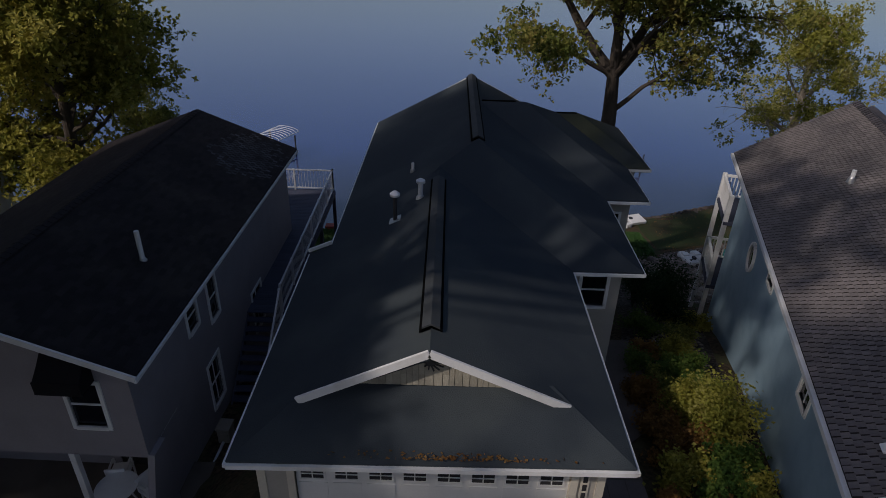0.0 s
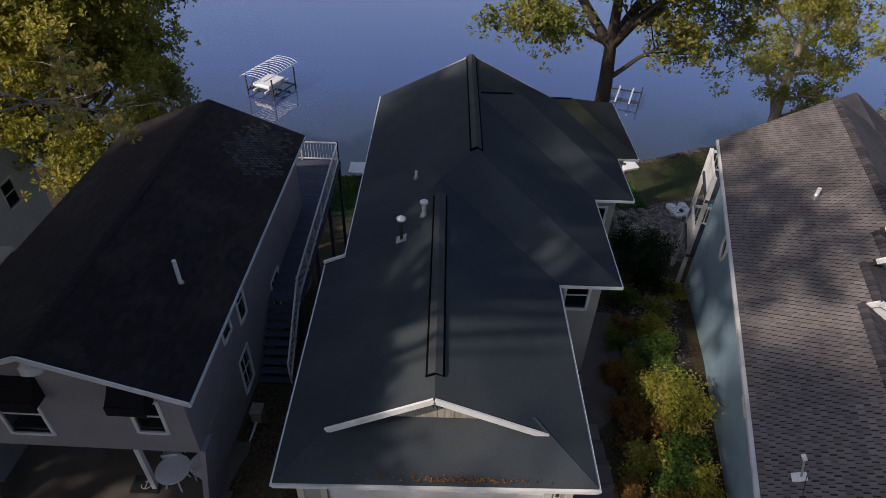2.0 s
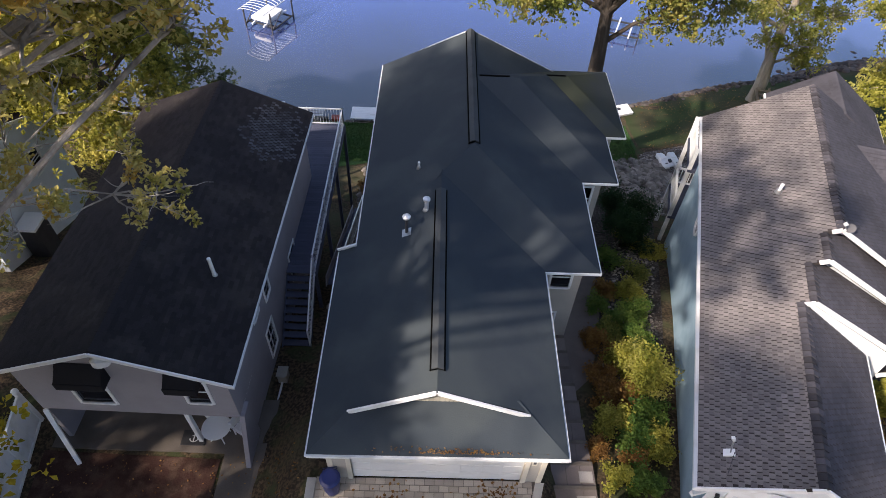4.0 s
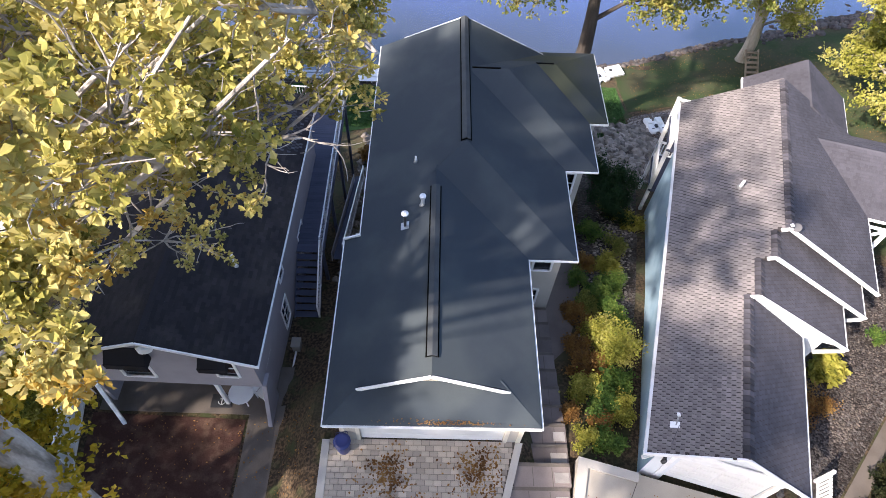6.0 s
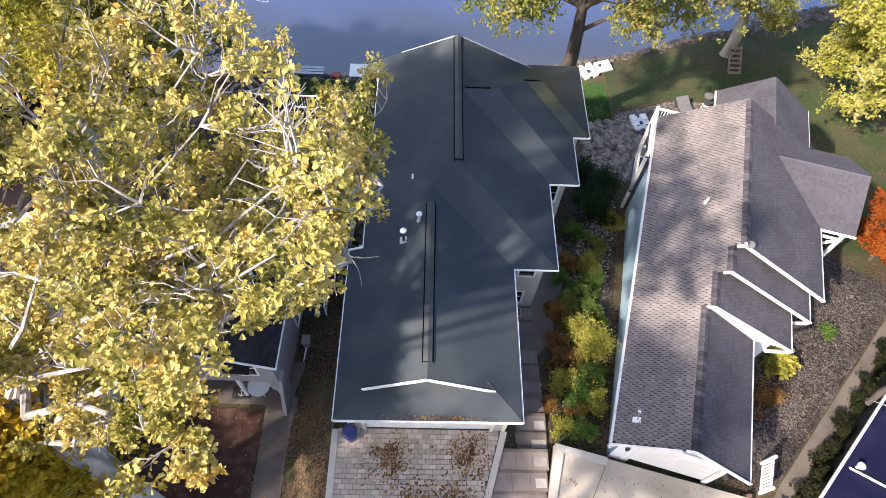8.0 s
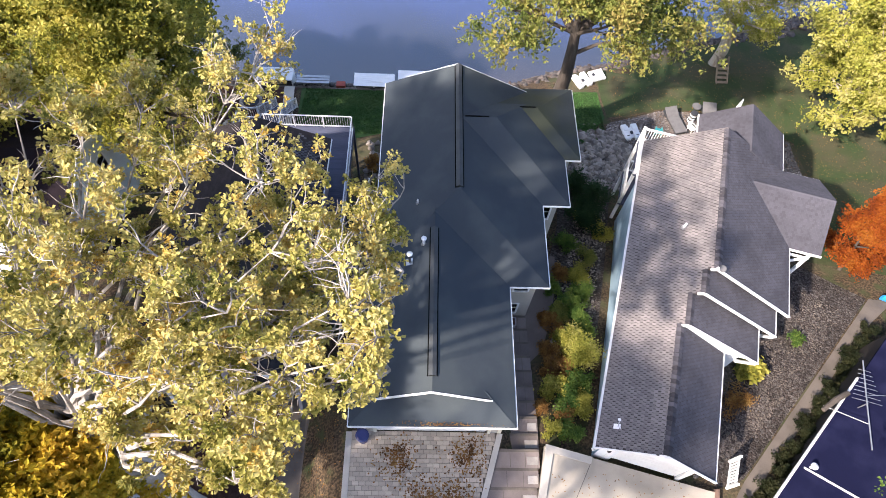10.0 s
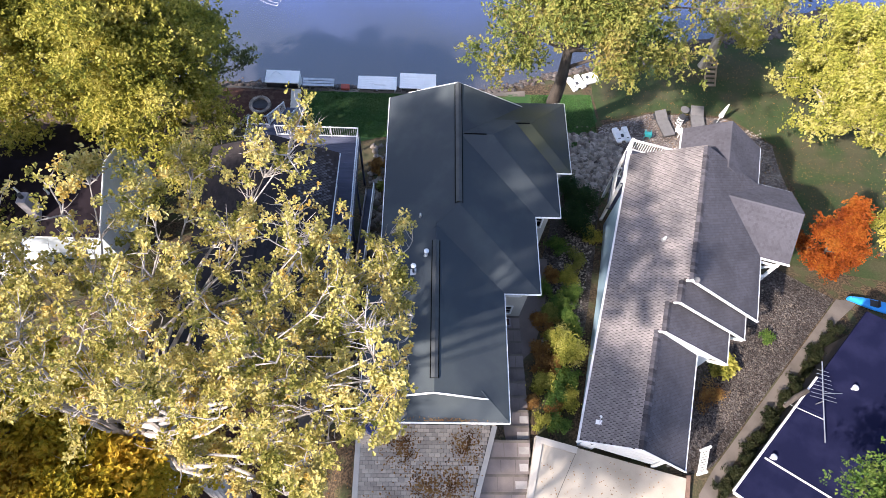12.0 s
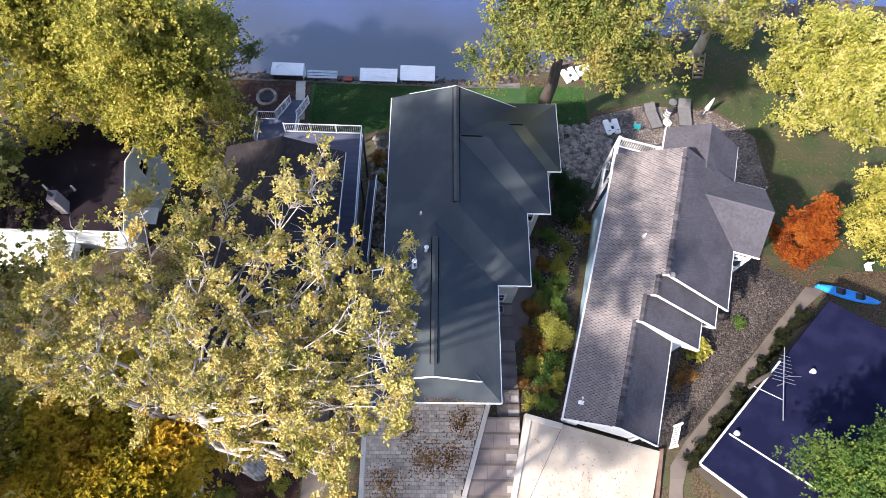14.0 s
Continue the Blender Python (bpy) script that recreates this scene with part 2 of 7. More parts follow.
M["paver"] = mat("tan_paver", (0.37, 0.31, 0.245), 0.88, 0.15, 0.8, 40, 0.25, random_tint=0.2, island=0.2, second=(0.26, 0.215, 0.17), amount=0.45)
M["joint"] = mat("dark_sand_joint", (0.13, 0.11, 0.09), 0.95, 0.25, 2, 40, 0.2)
M["step"] = mat("grey_brown_paver_step", (0.17, 0.14, 0.127), 0.9, 0.2, 1, 40, 0.3, random_tint=0.25)
M["step_lit"] = mat("sunlit_step_end", (0.36, 0.33, 0.3), 0.9, 0.2, 2, 40, 0.2, random_tint=0.25)
M["path"] = mat("tan_concrete_path", (0.135, 0.113, 0.096), 0.9, 0.18, 0.7, 40, 0.2, second=(0.095, 0.08, 0.067), amount=0.5)
M["lawn_soil"] = mat("lawn_base", (0.03, 0.07, 0.022), 0.95, 0.3, 0.6, 30, 0.6, second=(0.05, 0.09, 0.03), amount=0.4, spec=0.15)
M["lawn_leafy"] = mat("leaf_strewn_lawn", (0.034, 0.052, 0.02), 0.95, 0.45, 0.5, 9, 0.6, second=(0.058, 0.056, 0.03), amount=0.5, spec=0.15)
M["grass"] = mat("grass_blades", (0.035, 0.105, 0.02), 0.7, 0.3, 0.7, 20, 0.0, island=0.35, second=(0.06, 0.12, 0.03), amount=0.4)
M["gravel"] = gravel_mat("mixed_gravel", 0.66)
M["patio_gravel"] = gravel_mat("pale_patio_gravel", 1.5)
M["stone"] = mat("field_stone", (0.25, 0.215, 0.185), 0.9, 0.2, 2, 25, 0.4, island=0.45, random_tint=0.3, second=(0.15, 0.125, 0.105), amount=0.4)
M["pebble"] = mat("brown_pebble", (0.115, 0.095, 0.078), 0.9, 0.2, 2, 25, 0.3, island=0.5)
M["rock_shore"] = mat("shore_rock", (0.075, 0.066, 0.06), 0.9, 0.2, 2, 25, 0.4, island=0.5, second=(0.065, 0.046, 0.04), amount=0.4)
M["mulch"] = mat("dark_red_mulch", (0.055, 0.028, 0.023), 0.95, 0.4, 2.5, 18, 0.8, second=(0.09, 0.055, 0.04), amount=0.4, spec=0.1)
M["deck"] = mat("blue_grey_deck_boards", (0.065, 0.072, 0.11), 0.75, 0.12, 1, 25, 0.15, random_tint=0.12)
M["metal_white"] = mat("white_aluminium", (0.75, 0.76, 0.78), 0.35, 0.05, 2, 30, 0.03, metal=0.3)
M["metal_grey"] = mat("galvanised_steel", (0.5, 0.5, 0.5), 0.4, 0.15, 3, 40, 0.05, metal=0.8)
M["dark_metal"] = mat("dark_steel", (0.07, 0.07, 0.075), 0.5, 0.2, 3, 40, 0.05, metal=0.5)
M["plastic_white"] = mat("white_plastic", (0.8, 0.8, 0.79), 0.4, 0.05, 2, 30, 0.03)
M["teal"] = mat("teal_plastic", (0.03, 0.3, 0.31), 0.45, 0.1, 2, 30, 0.03)
M["blue"] = mat("bright_blue_plastic", (0.02, 0.28, 0.75), 0.35, 0.08, 2, 30, 0.03)
M["navy"] = mat("navy_plastic", (0.02, 0.03, 0.12), 0.4, 0.1, 2, 30, 0.03)
M["cushion"] = mat("grey_cushion_fabric", (0.13, 0.125, 0.125), 0.9, 0.12, 3, 60, 0.2)
M["red"] = mat("rust_red_paint", (0.3, 0.06, 0.04), 0.6, 0.2, 3, 40, 0.1)
M["brick_edge"] = mat("brown_brick_edging", (0.16, 0.1, 0.075), 0.9, 0.25, 3, 40, 0.3)
M["wood"] = mat("weathered_wood", (0.26, 0.2, 0.14), 0.85, 0.2, 1.5, 30, 0.25, stretch=(1, 1, 0.2))
M["bark"] = mat("grey_bark", (0.38, 0.35, 0.325), 0.95, 0.3, 2.5, 22, 0.9, second=(0.16, 0.145, 0.13), amount=0.4, stretch=(1, 1, 0.3), spec=0.2)
M["bark_dark"] = mat("dark_bark", (0.085, 0.07, 0.058), 0.95, 0.3, 2.5, 22, 0.9, stretch=(1, 1, 0.3), spec=0.2)
M["bark_pale"] = mat("pale_bark", (0.42, 0.37, 0.29), 0.9, 0.25, 2.5, 22, 0.8, second=(0.28, 0.24, 0.19), amount=0.4, stretch=(1, 1, 0.3), spec=0.2)
M["leaf_oak"] = leaf_mat("oak_leaves", [(0.15, 0.155, 0.032), (0.33, 0.305, 0.075), (0.5, 0.43, 0.135), (0.6, 0.52, 0.21), (0.5, 0.33, 0.07)], 1.1)
M["leaf_green"] = leaf_mat("yellow_green_leaves", [(0.11, 0.13, 0.024), (0.34, 0.32, 0.055), (0.56, 0.49, 0.13)], 0.7)
M["leaf_olive"] = leaf_mat("olive_leaves", [(0.07, 0.1, 0.025), (0.17, 0.2, 0.045), (0.32, 0.31, 0.08), (0.3, 0.23, 0.07)], 0.5)
M["leaf_yellow"] = leaf_mat("yellow_leaves", [(0.16, 0.18, 0.03), (0.37, 0.36, 0.07), (0.54, 0.49, 0.18)], 0.6)
M["leaf_gold"] = leaf_mat("golden_leaves", [(0.16, 0.15, 0.015), (0.48, 0.36, 0.03), (0.6, 0.4, 0.05)], 0.6)
M["leaf_orange"] = leaf_mat("orange_leaves", [(0.14, 0.03, 0.008), (0.3, 0.07, 0.01), (0.36, 0.13, 0.02)], 0.8)
M["leaf_shrub"] = leaf_mat("shrub_leaves", [(0.04, 0.09, 0.02), (0.1, 0.17, 0.035), (0.2, 0.26, 0.055)], 1.2)
M["leaf_conifer"] = leaf_mat("conifer_foliage", [(0.012, 0.035, 0.014), (0.022, 0.055, 0.02), (0.04, 0.075, 0.025)], 1.5)
M["leaf_hedge"] = leaf_mat("dull_hedge_leaves", [(0.012, 0.018, 0.008), (0.03, 0.036, 0.014), (0.06, 0.055, 0.024)], 1.5)
M["leaf_rust"] = leaf_mat("rust_leaves", [(0.12, 0.065, 0.025), (0.27, 0.14, 0.04), (0.36, 0.24, 0.08)], 1.5)
M["leaf_fallen"] = leaf_mat("fallen_leaves", [(0.12, 0.06, 0.025), (0.26, 0.13, 0.045), (0.34, 0.2, 0.07)], 2.0)


# ---- building helpers ----
def mesh_of(name, bm, material):
    me = bpy.data.meshes.new(name)
    bm.normal_update()
    bm.to_mesh(me)
    bm.free()
    if material:
        me.materials.append(material)
    return me


def part(name, bm, material, parent=None, label=""):
    """One mesh object from a bmesh, under its thing."""
    o = new(name, mesh_of(name, bm, material))
    o.parent = parent
    if label:
        tagged(o, label)
    return o


def thing(name, label, category, group="", kind="", at=None):
    """An empty that holds the parts of one thing."""
    o = new(name)
    if at is not None:
        o.matrix_world = at
    return tagged(o, label, category, group, kind)


def box(bm, lo, hi, m=None):
    x0, y0, z0 = lo
    x1, y1, z1 = hi
    vs = [bm.verts.new(m @ Vector(c) if m else c) for c in ((x0, y0, z0), (x1, y0, z0), (x1, y1, z0), (x0, y1, z0), (x0, y0, z1), (x1, y0, z1), (x1, y1, z1), (x0, y1, z1))]
    for f in ((3, 2, 1, 0), (4, 5, 6, 7), (0, 1, 5, 4), (1, 2, 6, 5), (2, 3, 7, 6), (3, 0, 4, 7)):
        bm.faces.new([vs[i] for i in f])
    return bm


def boxed(lo, hi, m=None, bevel=0.0):
    bm = box(bmesh.new(), lo, hi, m)
    if bevel:
        bmesh.ops.bevel(bm, geom=bm.edges[:], offset=bevel, segments=2, affect="EDGES", profile=0.6)
    return bm


def beam(bm, a, b, w, h=None):
    """A square bar from a to b, w wide and h high."""
    a, b = Vector(a), Vector(b)
    h = h or w
    d = b - a
    q = d.to_track_quat("Y", "Z").to_matrix().to_4x4()
    return box(bm, (-w / 2, 0, -h / 2), (w / 2, d.length, h / 2), Matrix.Translation(a) @ q)


def tube(bm, points, radii, sides=8, cap=True):
    """A round tapered tube along points."""
    rings = []
    points = [Vector(p) for p in points]
    for i, p in enumerate(points):
        d = points[min(i + 1, len(points) - 1)] - points[max(i - 1, 0)]
        q = d.to_track_quat("Z", "X").to_matrix()
        r = radii[i] if isinstance(radii, (list, tuple)) else radii
        rings.append([bm.verts.new(p + q @ Vector((r * math.cos(k * math.tau / sides), r * math.sin(k * math.tau / sides), 0))) for k in range(sides)])
    for a, b in zip(rings, rings[1:]):
        for k in range(sides):
            bm.faces.new((a[k], a[(k + 1) % sides], b[(k + 1) % sides], b[k]))
    if cap:
        bm.faces.new(list(reversed(rings[0])))
        bm.faces.new(rings[-1])
    return bm


def slab(bm, poly, thick=0.16):
    """A flat or pitched panel: a polygon given counter-clockwise from above, with thickness downwards."""
    top = [bm.verts.new(p) for p in poly]
    low = [bm.verts.new((p[0], p[1], p[2] - thick)) for p in poly]
    bm.faces.new(top)
    bm.faces.new(list(reversed(low)))
    for i in range(len(poly)):
        j = (i + 1) % len(poly)
        bm.faces.new((top[j], top[i], low[i], low[j]))
    return bm


def wall(bm, a, b, z0, z1, thick=0.16, holes=(), top=None):
    """An upright wall from a to b (seen from outside, a at the left), holes as (u0, u1, z0, z1) through it; top: height of a gable's peak above z1."""
    a, b = Vector((*a, 0)), Vector((*b, 0))
    d = b - a
    w = d.length
    m = Matrix.Translation(a) @ Matrix.Rotation(math.atan2(d.y, d.x), 4, "Z")
    us = sorted({0.003, w - 0.003, *[h[0] for h in holes], *[h[1] for h in holes]})
    zs = sorted({z0, z1, *[max(z0, h[2]) for h in holes], *[h[3] for h in holes]})
    solid = lambda i, k: 0 <= i < len(us) - 1 and 0 <= k < len(zs) - 1 and not any(h[0] < (us[i] + us[i + 1]) / 2 < h[1] and h[2] < (zs[k] + zs[k + 1]) / 2 < h[3] for h in holes)
    grid = {}

    def vert(i, k, s):
        if (i, k, s) not in grid:
            grid[i, k, s] = bm.verts.new(m @ Vector((us[i], thick * s, zs[k])))
        return grid[i, k, s]
    for i in range(len(us) - 1):
        for k in range(len(zs) - 1):
            if not solid(i, k):
                continue
            bm.faces.new([vert(i, k, 0), vert(i + 1, k, 0), vert(i + 1, k + 1, 0), vert(i, k + 1, 0)])
            bm.faces.new([vert(i, k + 1, 1), vert(i + 1, k + 1, 1), vert(i + 1, k, 1), vert(i, k, 1)])
            if not solid(i - 1, k):
                bm.faces.new([vert(i, k, 1), vert(i, k, 0), vert(i, k + 1, 0), vert(i, k + 1, 1)])
            if not solid(i + 1, k):
                bm.faces.new([vert(i + 1, k, 0), vert(i + 1, k, 1), vert(i + 1, k + 1, 1), vert(i + 1, k + 1, 0)])
            if not solid(i, k - 1):
                bm.faces.new([vert(i, k, 1), vert(i + 1, k, 1), vert(i + 1, k, 0), vert(i, k, 0)])
            if not solid(i, k + 1):
                bm.faces.new([vert(i, k + 1, 0), vert(i + 1, k + 1, 0), vert(i + 1, k + 1, 1), vert(i, k + 1, 1)])
    if top:
        vs = [bm.verts.new(m @ Vector(p)) for p in ((0, 0, z1), (w, 0, z1), (w / 2, 0, z1 + top), (0, thick, z1), (w, thick, z1), (w / 2, thick, z1 + top))]
        for f in ((0, 1, 2), (5, 4, 3), (0, 3, 4, 1), (1, 4, 5, 2), (2, 5, 3, 0)):
            bm.faces.new([vs[i] for i in f])
    return m


def wall_part(parent, material, *args, **more):
    """One wall as a part of its own; returns its frame for windows."""
    bm = bmesh.new()
    m = wall(bm, *args, **more)
    part("wall", bm, material, parent)
    return m


def gable_part(parent, material, corners, thick, name="gable_wall"):
    """A triangular wall, corners counter-clockwise seen from outside, thick along +y."""
    bm = bmesh.new()
    f = [bm.verts.new(v) for v in corners]
    r = [bm.verts.new((v[0], v[1] + thick, v[2])) for v in corners]
    bm.faces.new(f)
    bm.faces.new(r[::-1])
    for i in range(3):
        j = (i + 1) % 3
        bm.faces.new((f[j], f[i], r[i], r[j]))
    return part(name, bm, material, parent)


def window(parent, m, u0, u1, z0, z1, trim=0.09, panes=(1, 2), colour="white", depth=0.16, name="window"):
    """A framed window in a hole of a wall (m: the wall's frame): casing, sash bars, glass."""
    bm = bmesh.new()
    y0, y1 = -0.035, depth * 0.6
    box(bm, (u0 - trim, y0, z0 - trim), (u0, y1, z1 + trim), m)
    box(bm, (u1, y0, z0 - trim), (u1 + trim, y1, z1 + trim), m)
    box(bm, (u0, y0, z1), (u1, y1, z1 + trim), m)
    box(bm, (u0, y0 - 0.02, z0 - trim), (u1, y1, z0), m)
    w = part(name, bm, M[colour], parent)
    bm = bmesh.new()
    nx, nz = panes
    for i in range(1, nx):
        u = u0 + (u1 - u0) * i / nx
        box(bm, (u - 0.02, 0.02, z0), (u + 0.02, 0.06, z1), m)
    for i in range(1, nz):
        z = z0 + (z1 - z0) * i / nz
        box(bm, (u0, 0.018, z - 0.025), (u1, 0.062, z + 0.025), m)
    if nx * nz > 1:
        part("sash", bm, M[colour], w)
    else:
        bm.free()
    g = part("pane", boxed((u0, 0.035, z0), (u1, 0.045, z1), m), M["glass"], w)
    g.visible_shadow = False
    return w


def fast_mesh(name, verts, faces, material):
    """A mesh from arrays: verts n x 3, faces m x k."""
    me = bpy.data.meshes.new(name)
    verts, faces = np.asarray(verts, dtype=np.float32), np.asarray(faces, dtype=np.int32)
    me.vertices.add(len(verts))
    me.vertices.foreach_set("co", verts.ravel())
    k = faces.shape[1]
    me.loops.add(faces.size)
    me.loops.foreach_set("vertex_index", faces.ravel())
    me.polygons.add(len(faces))
    me.polygons.foreach_set("loop_start", np.arange(0, faces.size, k, dtype=np.int32))
    me.update(calc_edges=True)
    me.shade_flat()
    me.materials.append(material)
    return me


def leaves_mesh(name, centres, size, material, rng, droop=0.35, flat=0.5):
    """Small folded leaves at centres: two triangles joined along the midrib each."""
    n = len(centres)
    d = rng.normal(size=(n, 3))
    d[:, 2] = d[:, 2] * flat - droop
    d /= np.linalg.norm(d, axis=1, keepdims=True) + 1e-9
    s = np.cross(d, rng.normal(size=(n, 3)))
    s[:, 2] *= flat
    s /= np.linalg.norm(s, axis=1, keepdims=True) + 1e-9
    up = np.cross(d, s)
    ln = size * rng.uniform(0.65, 1.35, (n, 1))
    wd = ln * rng.uniform(0.28, 0.42, (n, 1))
    v = np.empty((n, 4, 3))
    v[:, 0] = centres - d * ln * 0.5
    v[:, 1] = centres + s * wd + up * wd * 0.35
    v[:, 2] = centres + d * ln * 0.5
    v[:, 3] = centres - s * wd + up * wd * 0.35
    idx = np.arange(n)[:, None] * 4
    f = np.concatenate([idx + np.array([[0, 1, 2]]), idx + np.array([[0, 2, 3]])], axis=1).reshape(-1, 3)
    return fast_mesh(name, v.reshape(-1, 3), f, material)


def rosettes_mesh(name, centres, per, size, material, rng, spread=0.5, up=0.35, lobed=False):
    """Leaves in rosettes: at each centre a tuft of broad, slightly cupped blades that radiate from the twig's end; lobed: with an oak leaf's outline."""
    m = len(centres)
    n = m * per
    c = np.repeat(np.asarray(centres), per, axis=0)
    axis = rng.normal(size=(m, 3)) * 0.55 + np.array([0, 0, up])
    d = rng.normal(size=(n, 3)) + np.repeat(axis, per, axis=0) * 0.8
    d /= np.linalg.norm(d, axis=1, keepdims=True) + 1e-9
    face = np.array([0, 0, 1.0]) + rng.normal(size=(n, 3)) * 0.55
    s = np.cross(face, d)
    s /= np.linalg.norm(s, axis=1, keepdims=True) + 1e-9
    u = np.cross(d, s)
    ln = size * rng.uniform(0.6, 1.3, (n, 1))
    wd = ln * rng.uniform(0.26, 0.4, (n, 1))
    o = c + d * ln * spread * rng.uniform(0.1, 1.0, (n, 1)) + rng.normal(size=(n, 3)) * size * 0.18
    if lobed:
        shape = ((0.0, 0.0, 0.0), (0.3, 0.75, 0.3), (0.45, 0.38, 0.1), (0.7, 1.1, 0.35), (1.0, 0.0, -0.35), (0.7, -1.1, 0.35), (0.45, -0.38, 0.1), (0.3, -0.75, 0.3))
        v = np.stack([o + d * ln * a + s * wd * b + u * wd * e for a, b, e in shape], axis=1)
        f = (np.arange(n)[:, None, None] * 8 + np.array([[[0, k, k + 1] for k in range(1, 7)]])).reshape(-1, 3)
        return fast_mesh(name, v.reshape(-1, 3), f, material)
    v = np.empty((n, 4, 3))
    v[:, 0] = o
    v[:, 1] = o + d * ln * 0.58 + s * wd + u * wd * 0.4
    v[:, 2] = o + d * ln - u * ln * 0.12
    v[:, 3] = o + d * ln * 0.58 - s * wd + u * wd * 0.4
    idx = np.arange(n)[:, None] * 4
    f = np.concatenate([idx + np.array([[0, 1, 2]]), idx + np.array([[0, 2, 3]])], axis=1).reshape(-1, 3)
    return fast_mesh(name, v.reshape(-1, 3), f, material)


# ---- ground and water ----
LAKE = -9.3


def smooth(a, b, t):
    t = min(1.0, max(0.0, (t - a) / (b - a)))
    return t * t * (3 - 2 * t)


def along(y, pairs):
    if y <= pairs[0][0]:
        return pairs[0][1]
    for (y0, z0), (y1, z1) in zip(pairs, pairs[1:]):
        if y <= y1:
            return z0 + (z1 - z0) * (y - y0) / (y1 - y0)
    return pairs[-1][1]


PROFILE_L = [(11, -2.15), (15, -2.5), (20, -4.3), (26, -6.4), (31, -7.2), (36.3, -7.9), (37.3, -8.5), (38.4, -9.4), (44, -10.4), (60, -12)]
PROFILE_M = [(8, -0.06), (9, -0.3), (14, -2.3), (20, -4.2), (26, -6.4), (31, -7.15), (36.3, -7.9), (37.3, -8.5), (38.4, -9.4), (44, -10.4), (60, -12)]
PROFILE_R = [(4, -0.1), (8, -0.6), (12, -1.5), (16, -2.4), (20, -3.7), (26, -6.2), (31, -7.1), (36.3, -7.9), (37.3, -8.5), (38.4, -9.4), (44, -10.4), (60, -12)]
PROFILE_E = [(4, -0.3), (10, -1.3), (16, -2.6), (22, -4.4), (28, -6.3), (33, -7.2), (37, -8.0), (38.0, -8.6), (39, -9.4), (44, -10.4), (60, -12)]


def shore_shift(x):
    """How far the bank lies further out than at the houses."""
    return 3.0 * smooth(3, 14, x) + 3.5 * smooth(13, 26, x) + 4.0 * smooth(24, 38, x)


def height(x, y):
    yy = y - shore_shift(x) * smooth(30, 40, y)
    l, mm, r, e = (along(yy, q) for q in (PROFILE_L, PROFILE_M, PROFILE_R, PROFILE_E))
    z = l + (mm - l) * smooth(-6.3, -4.1, x)
    z = z + (r - z) * smooth(3.2, 3.7, x)
    z = z + (e - z) * smooth(13, 19, x)
    if yy < 36:
        z += 0.05 * noise.noise((x * 0.5, y * 0.5, 0.3))
    return z


def stops(lo, hi, fine_lo, fine_hi, step):
    out, v, s = [], fine_lo, step
    while v > lo:
        s *= 1.6
        v -= s
        out.append(max(v, lo))
    out = out[::-1] + list(np.arange(fine_lo, fine_hi, step))
    v, s = fine_hi, step
    out.append(v)
    while v < hi:
        s *= 1.6
        v += s
        out.append(min(v, hi))
    return out


def build_ground():
    xs, ys = stops(-2500, 2500, -40, 46, 0.6), stops(-2500, 120, -12, 50, 0.6)
    verts = [(x, y, height(x, y)) for y in ys for x in xs]
    w = len(xs)
    faces = [(j * w + i, j * w + i + 1, (j + 1) * w + i + 1, (j + 1) * w + i) for j in range(len(ys) - 1) for i in range(w - 1)]
    o = new("ground", fast_mesh("ground", verts, faces, M["ground"]))
    return tagged(o, "dark soil ground with leaf litter sloping down to the lake", "ground", kind="structure")


ground = build_ground()
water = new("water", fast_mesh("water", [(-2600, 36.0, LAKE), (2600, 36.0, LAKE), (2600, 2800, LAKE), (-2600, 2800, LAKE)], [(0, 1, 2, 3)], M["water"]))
tagged(water, "calm deep blue lake water with faint ripples, brown shallows", "lake", kind="structure")


def sheet(name, outline, lift, material, label, category="ground", step=0.6, kind="structure"):
    """A patch of ground cover that follows the slope inside an outline."""
    xs, ys = [p[0] for p in outline], [p[1] for p in outline]
    bm = bmesh.new()
    f = bm.faces.new([bm.verts.new((*p, 0)) for p in outline])
    for axis, lo, hi in ((0, min(xs), max(xs)), (1, min(ys), max(ys))):
        v = lo + step
        while v < hi:
            co, no = [0, 0, 0], [0, 0, 0]
            co[axis], no[axis] = v, 1
            bmesh.ops.bisect_plane(bm, geom=bm.verts[:] + bm.edges[:] + bm.faces[:], plane_co=co, plane_no=no)
            v += step
    for v in bm.verts:
        v.co.z = height(v.co.x, v.co.y) + lift
    bm.normal_update()
    for f in bm.faces:
        if f.normal.z < 0:
            f.normal_flip()
    o = part(name, bm, material)
    return tagged(o, label, category, kind=kind)


# ---- main house ----
def gutter_run(parent, pts, w=0.055, h=0.085, colour="white", name="gutter", drop=0.09):
    for a, b in zip(pts, pts[1:]):
        bm = bmesh.new()
        beam(bm, (a[0], a[1], a[2] - drop), (b[0], b[1], b[2] - drop), w, h)
        part(name, bm, M[colour], parent)


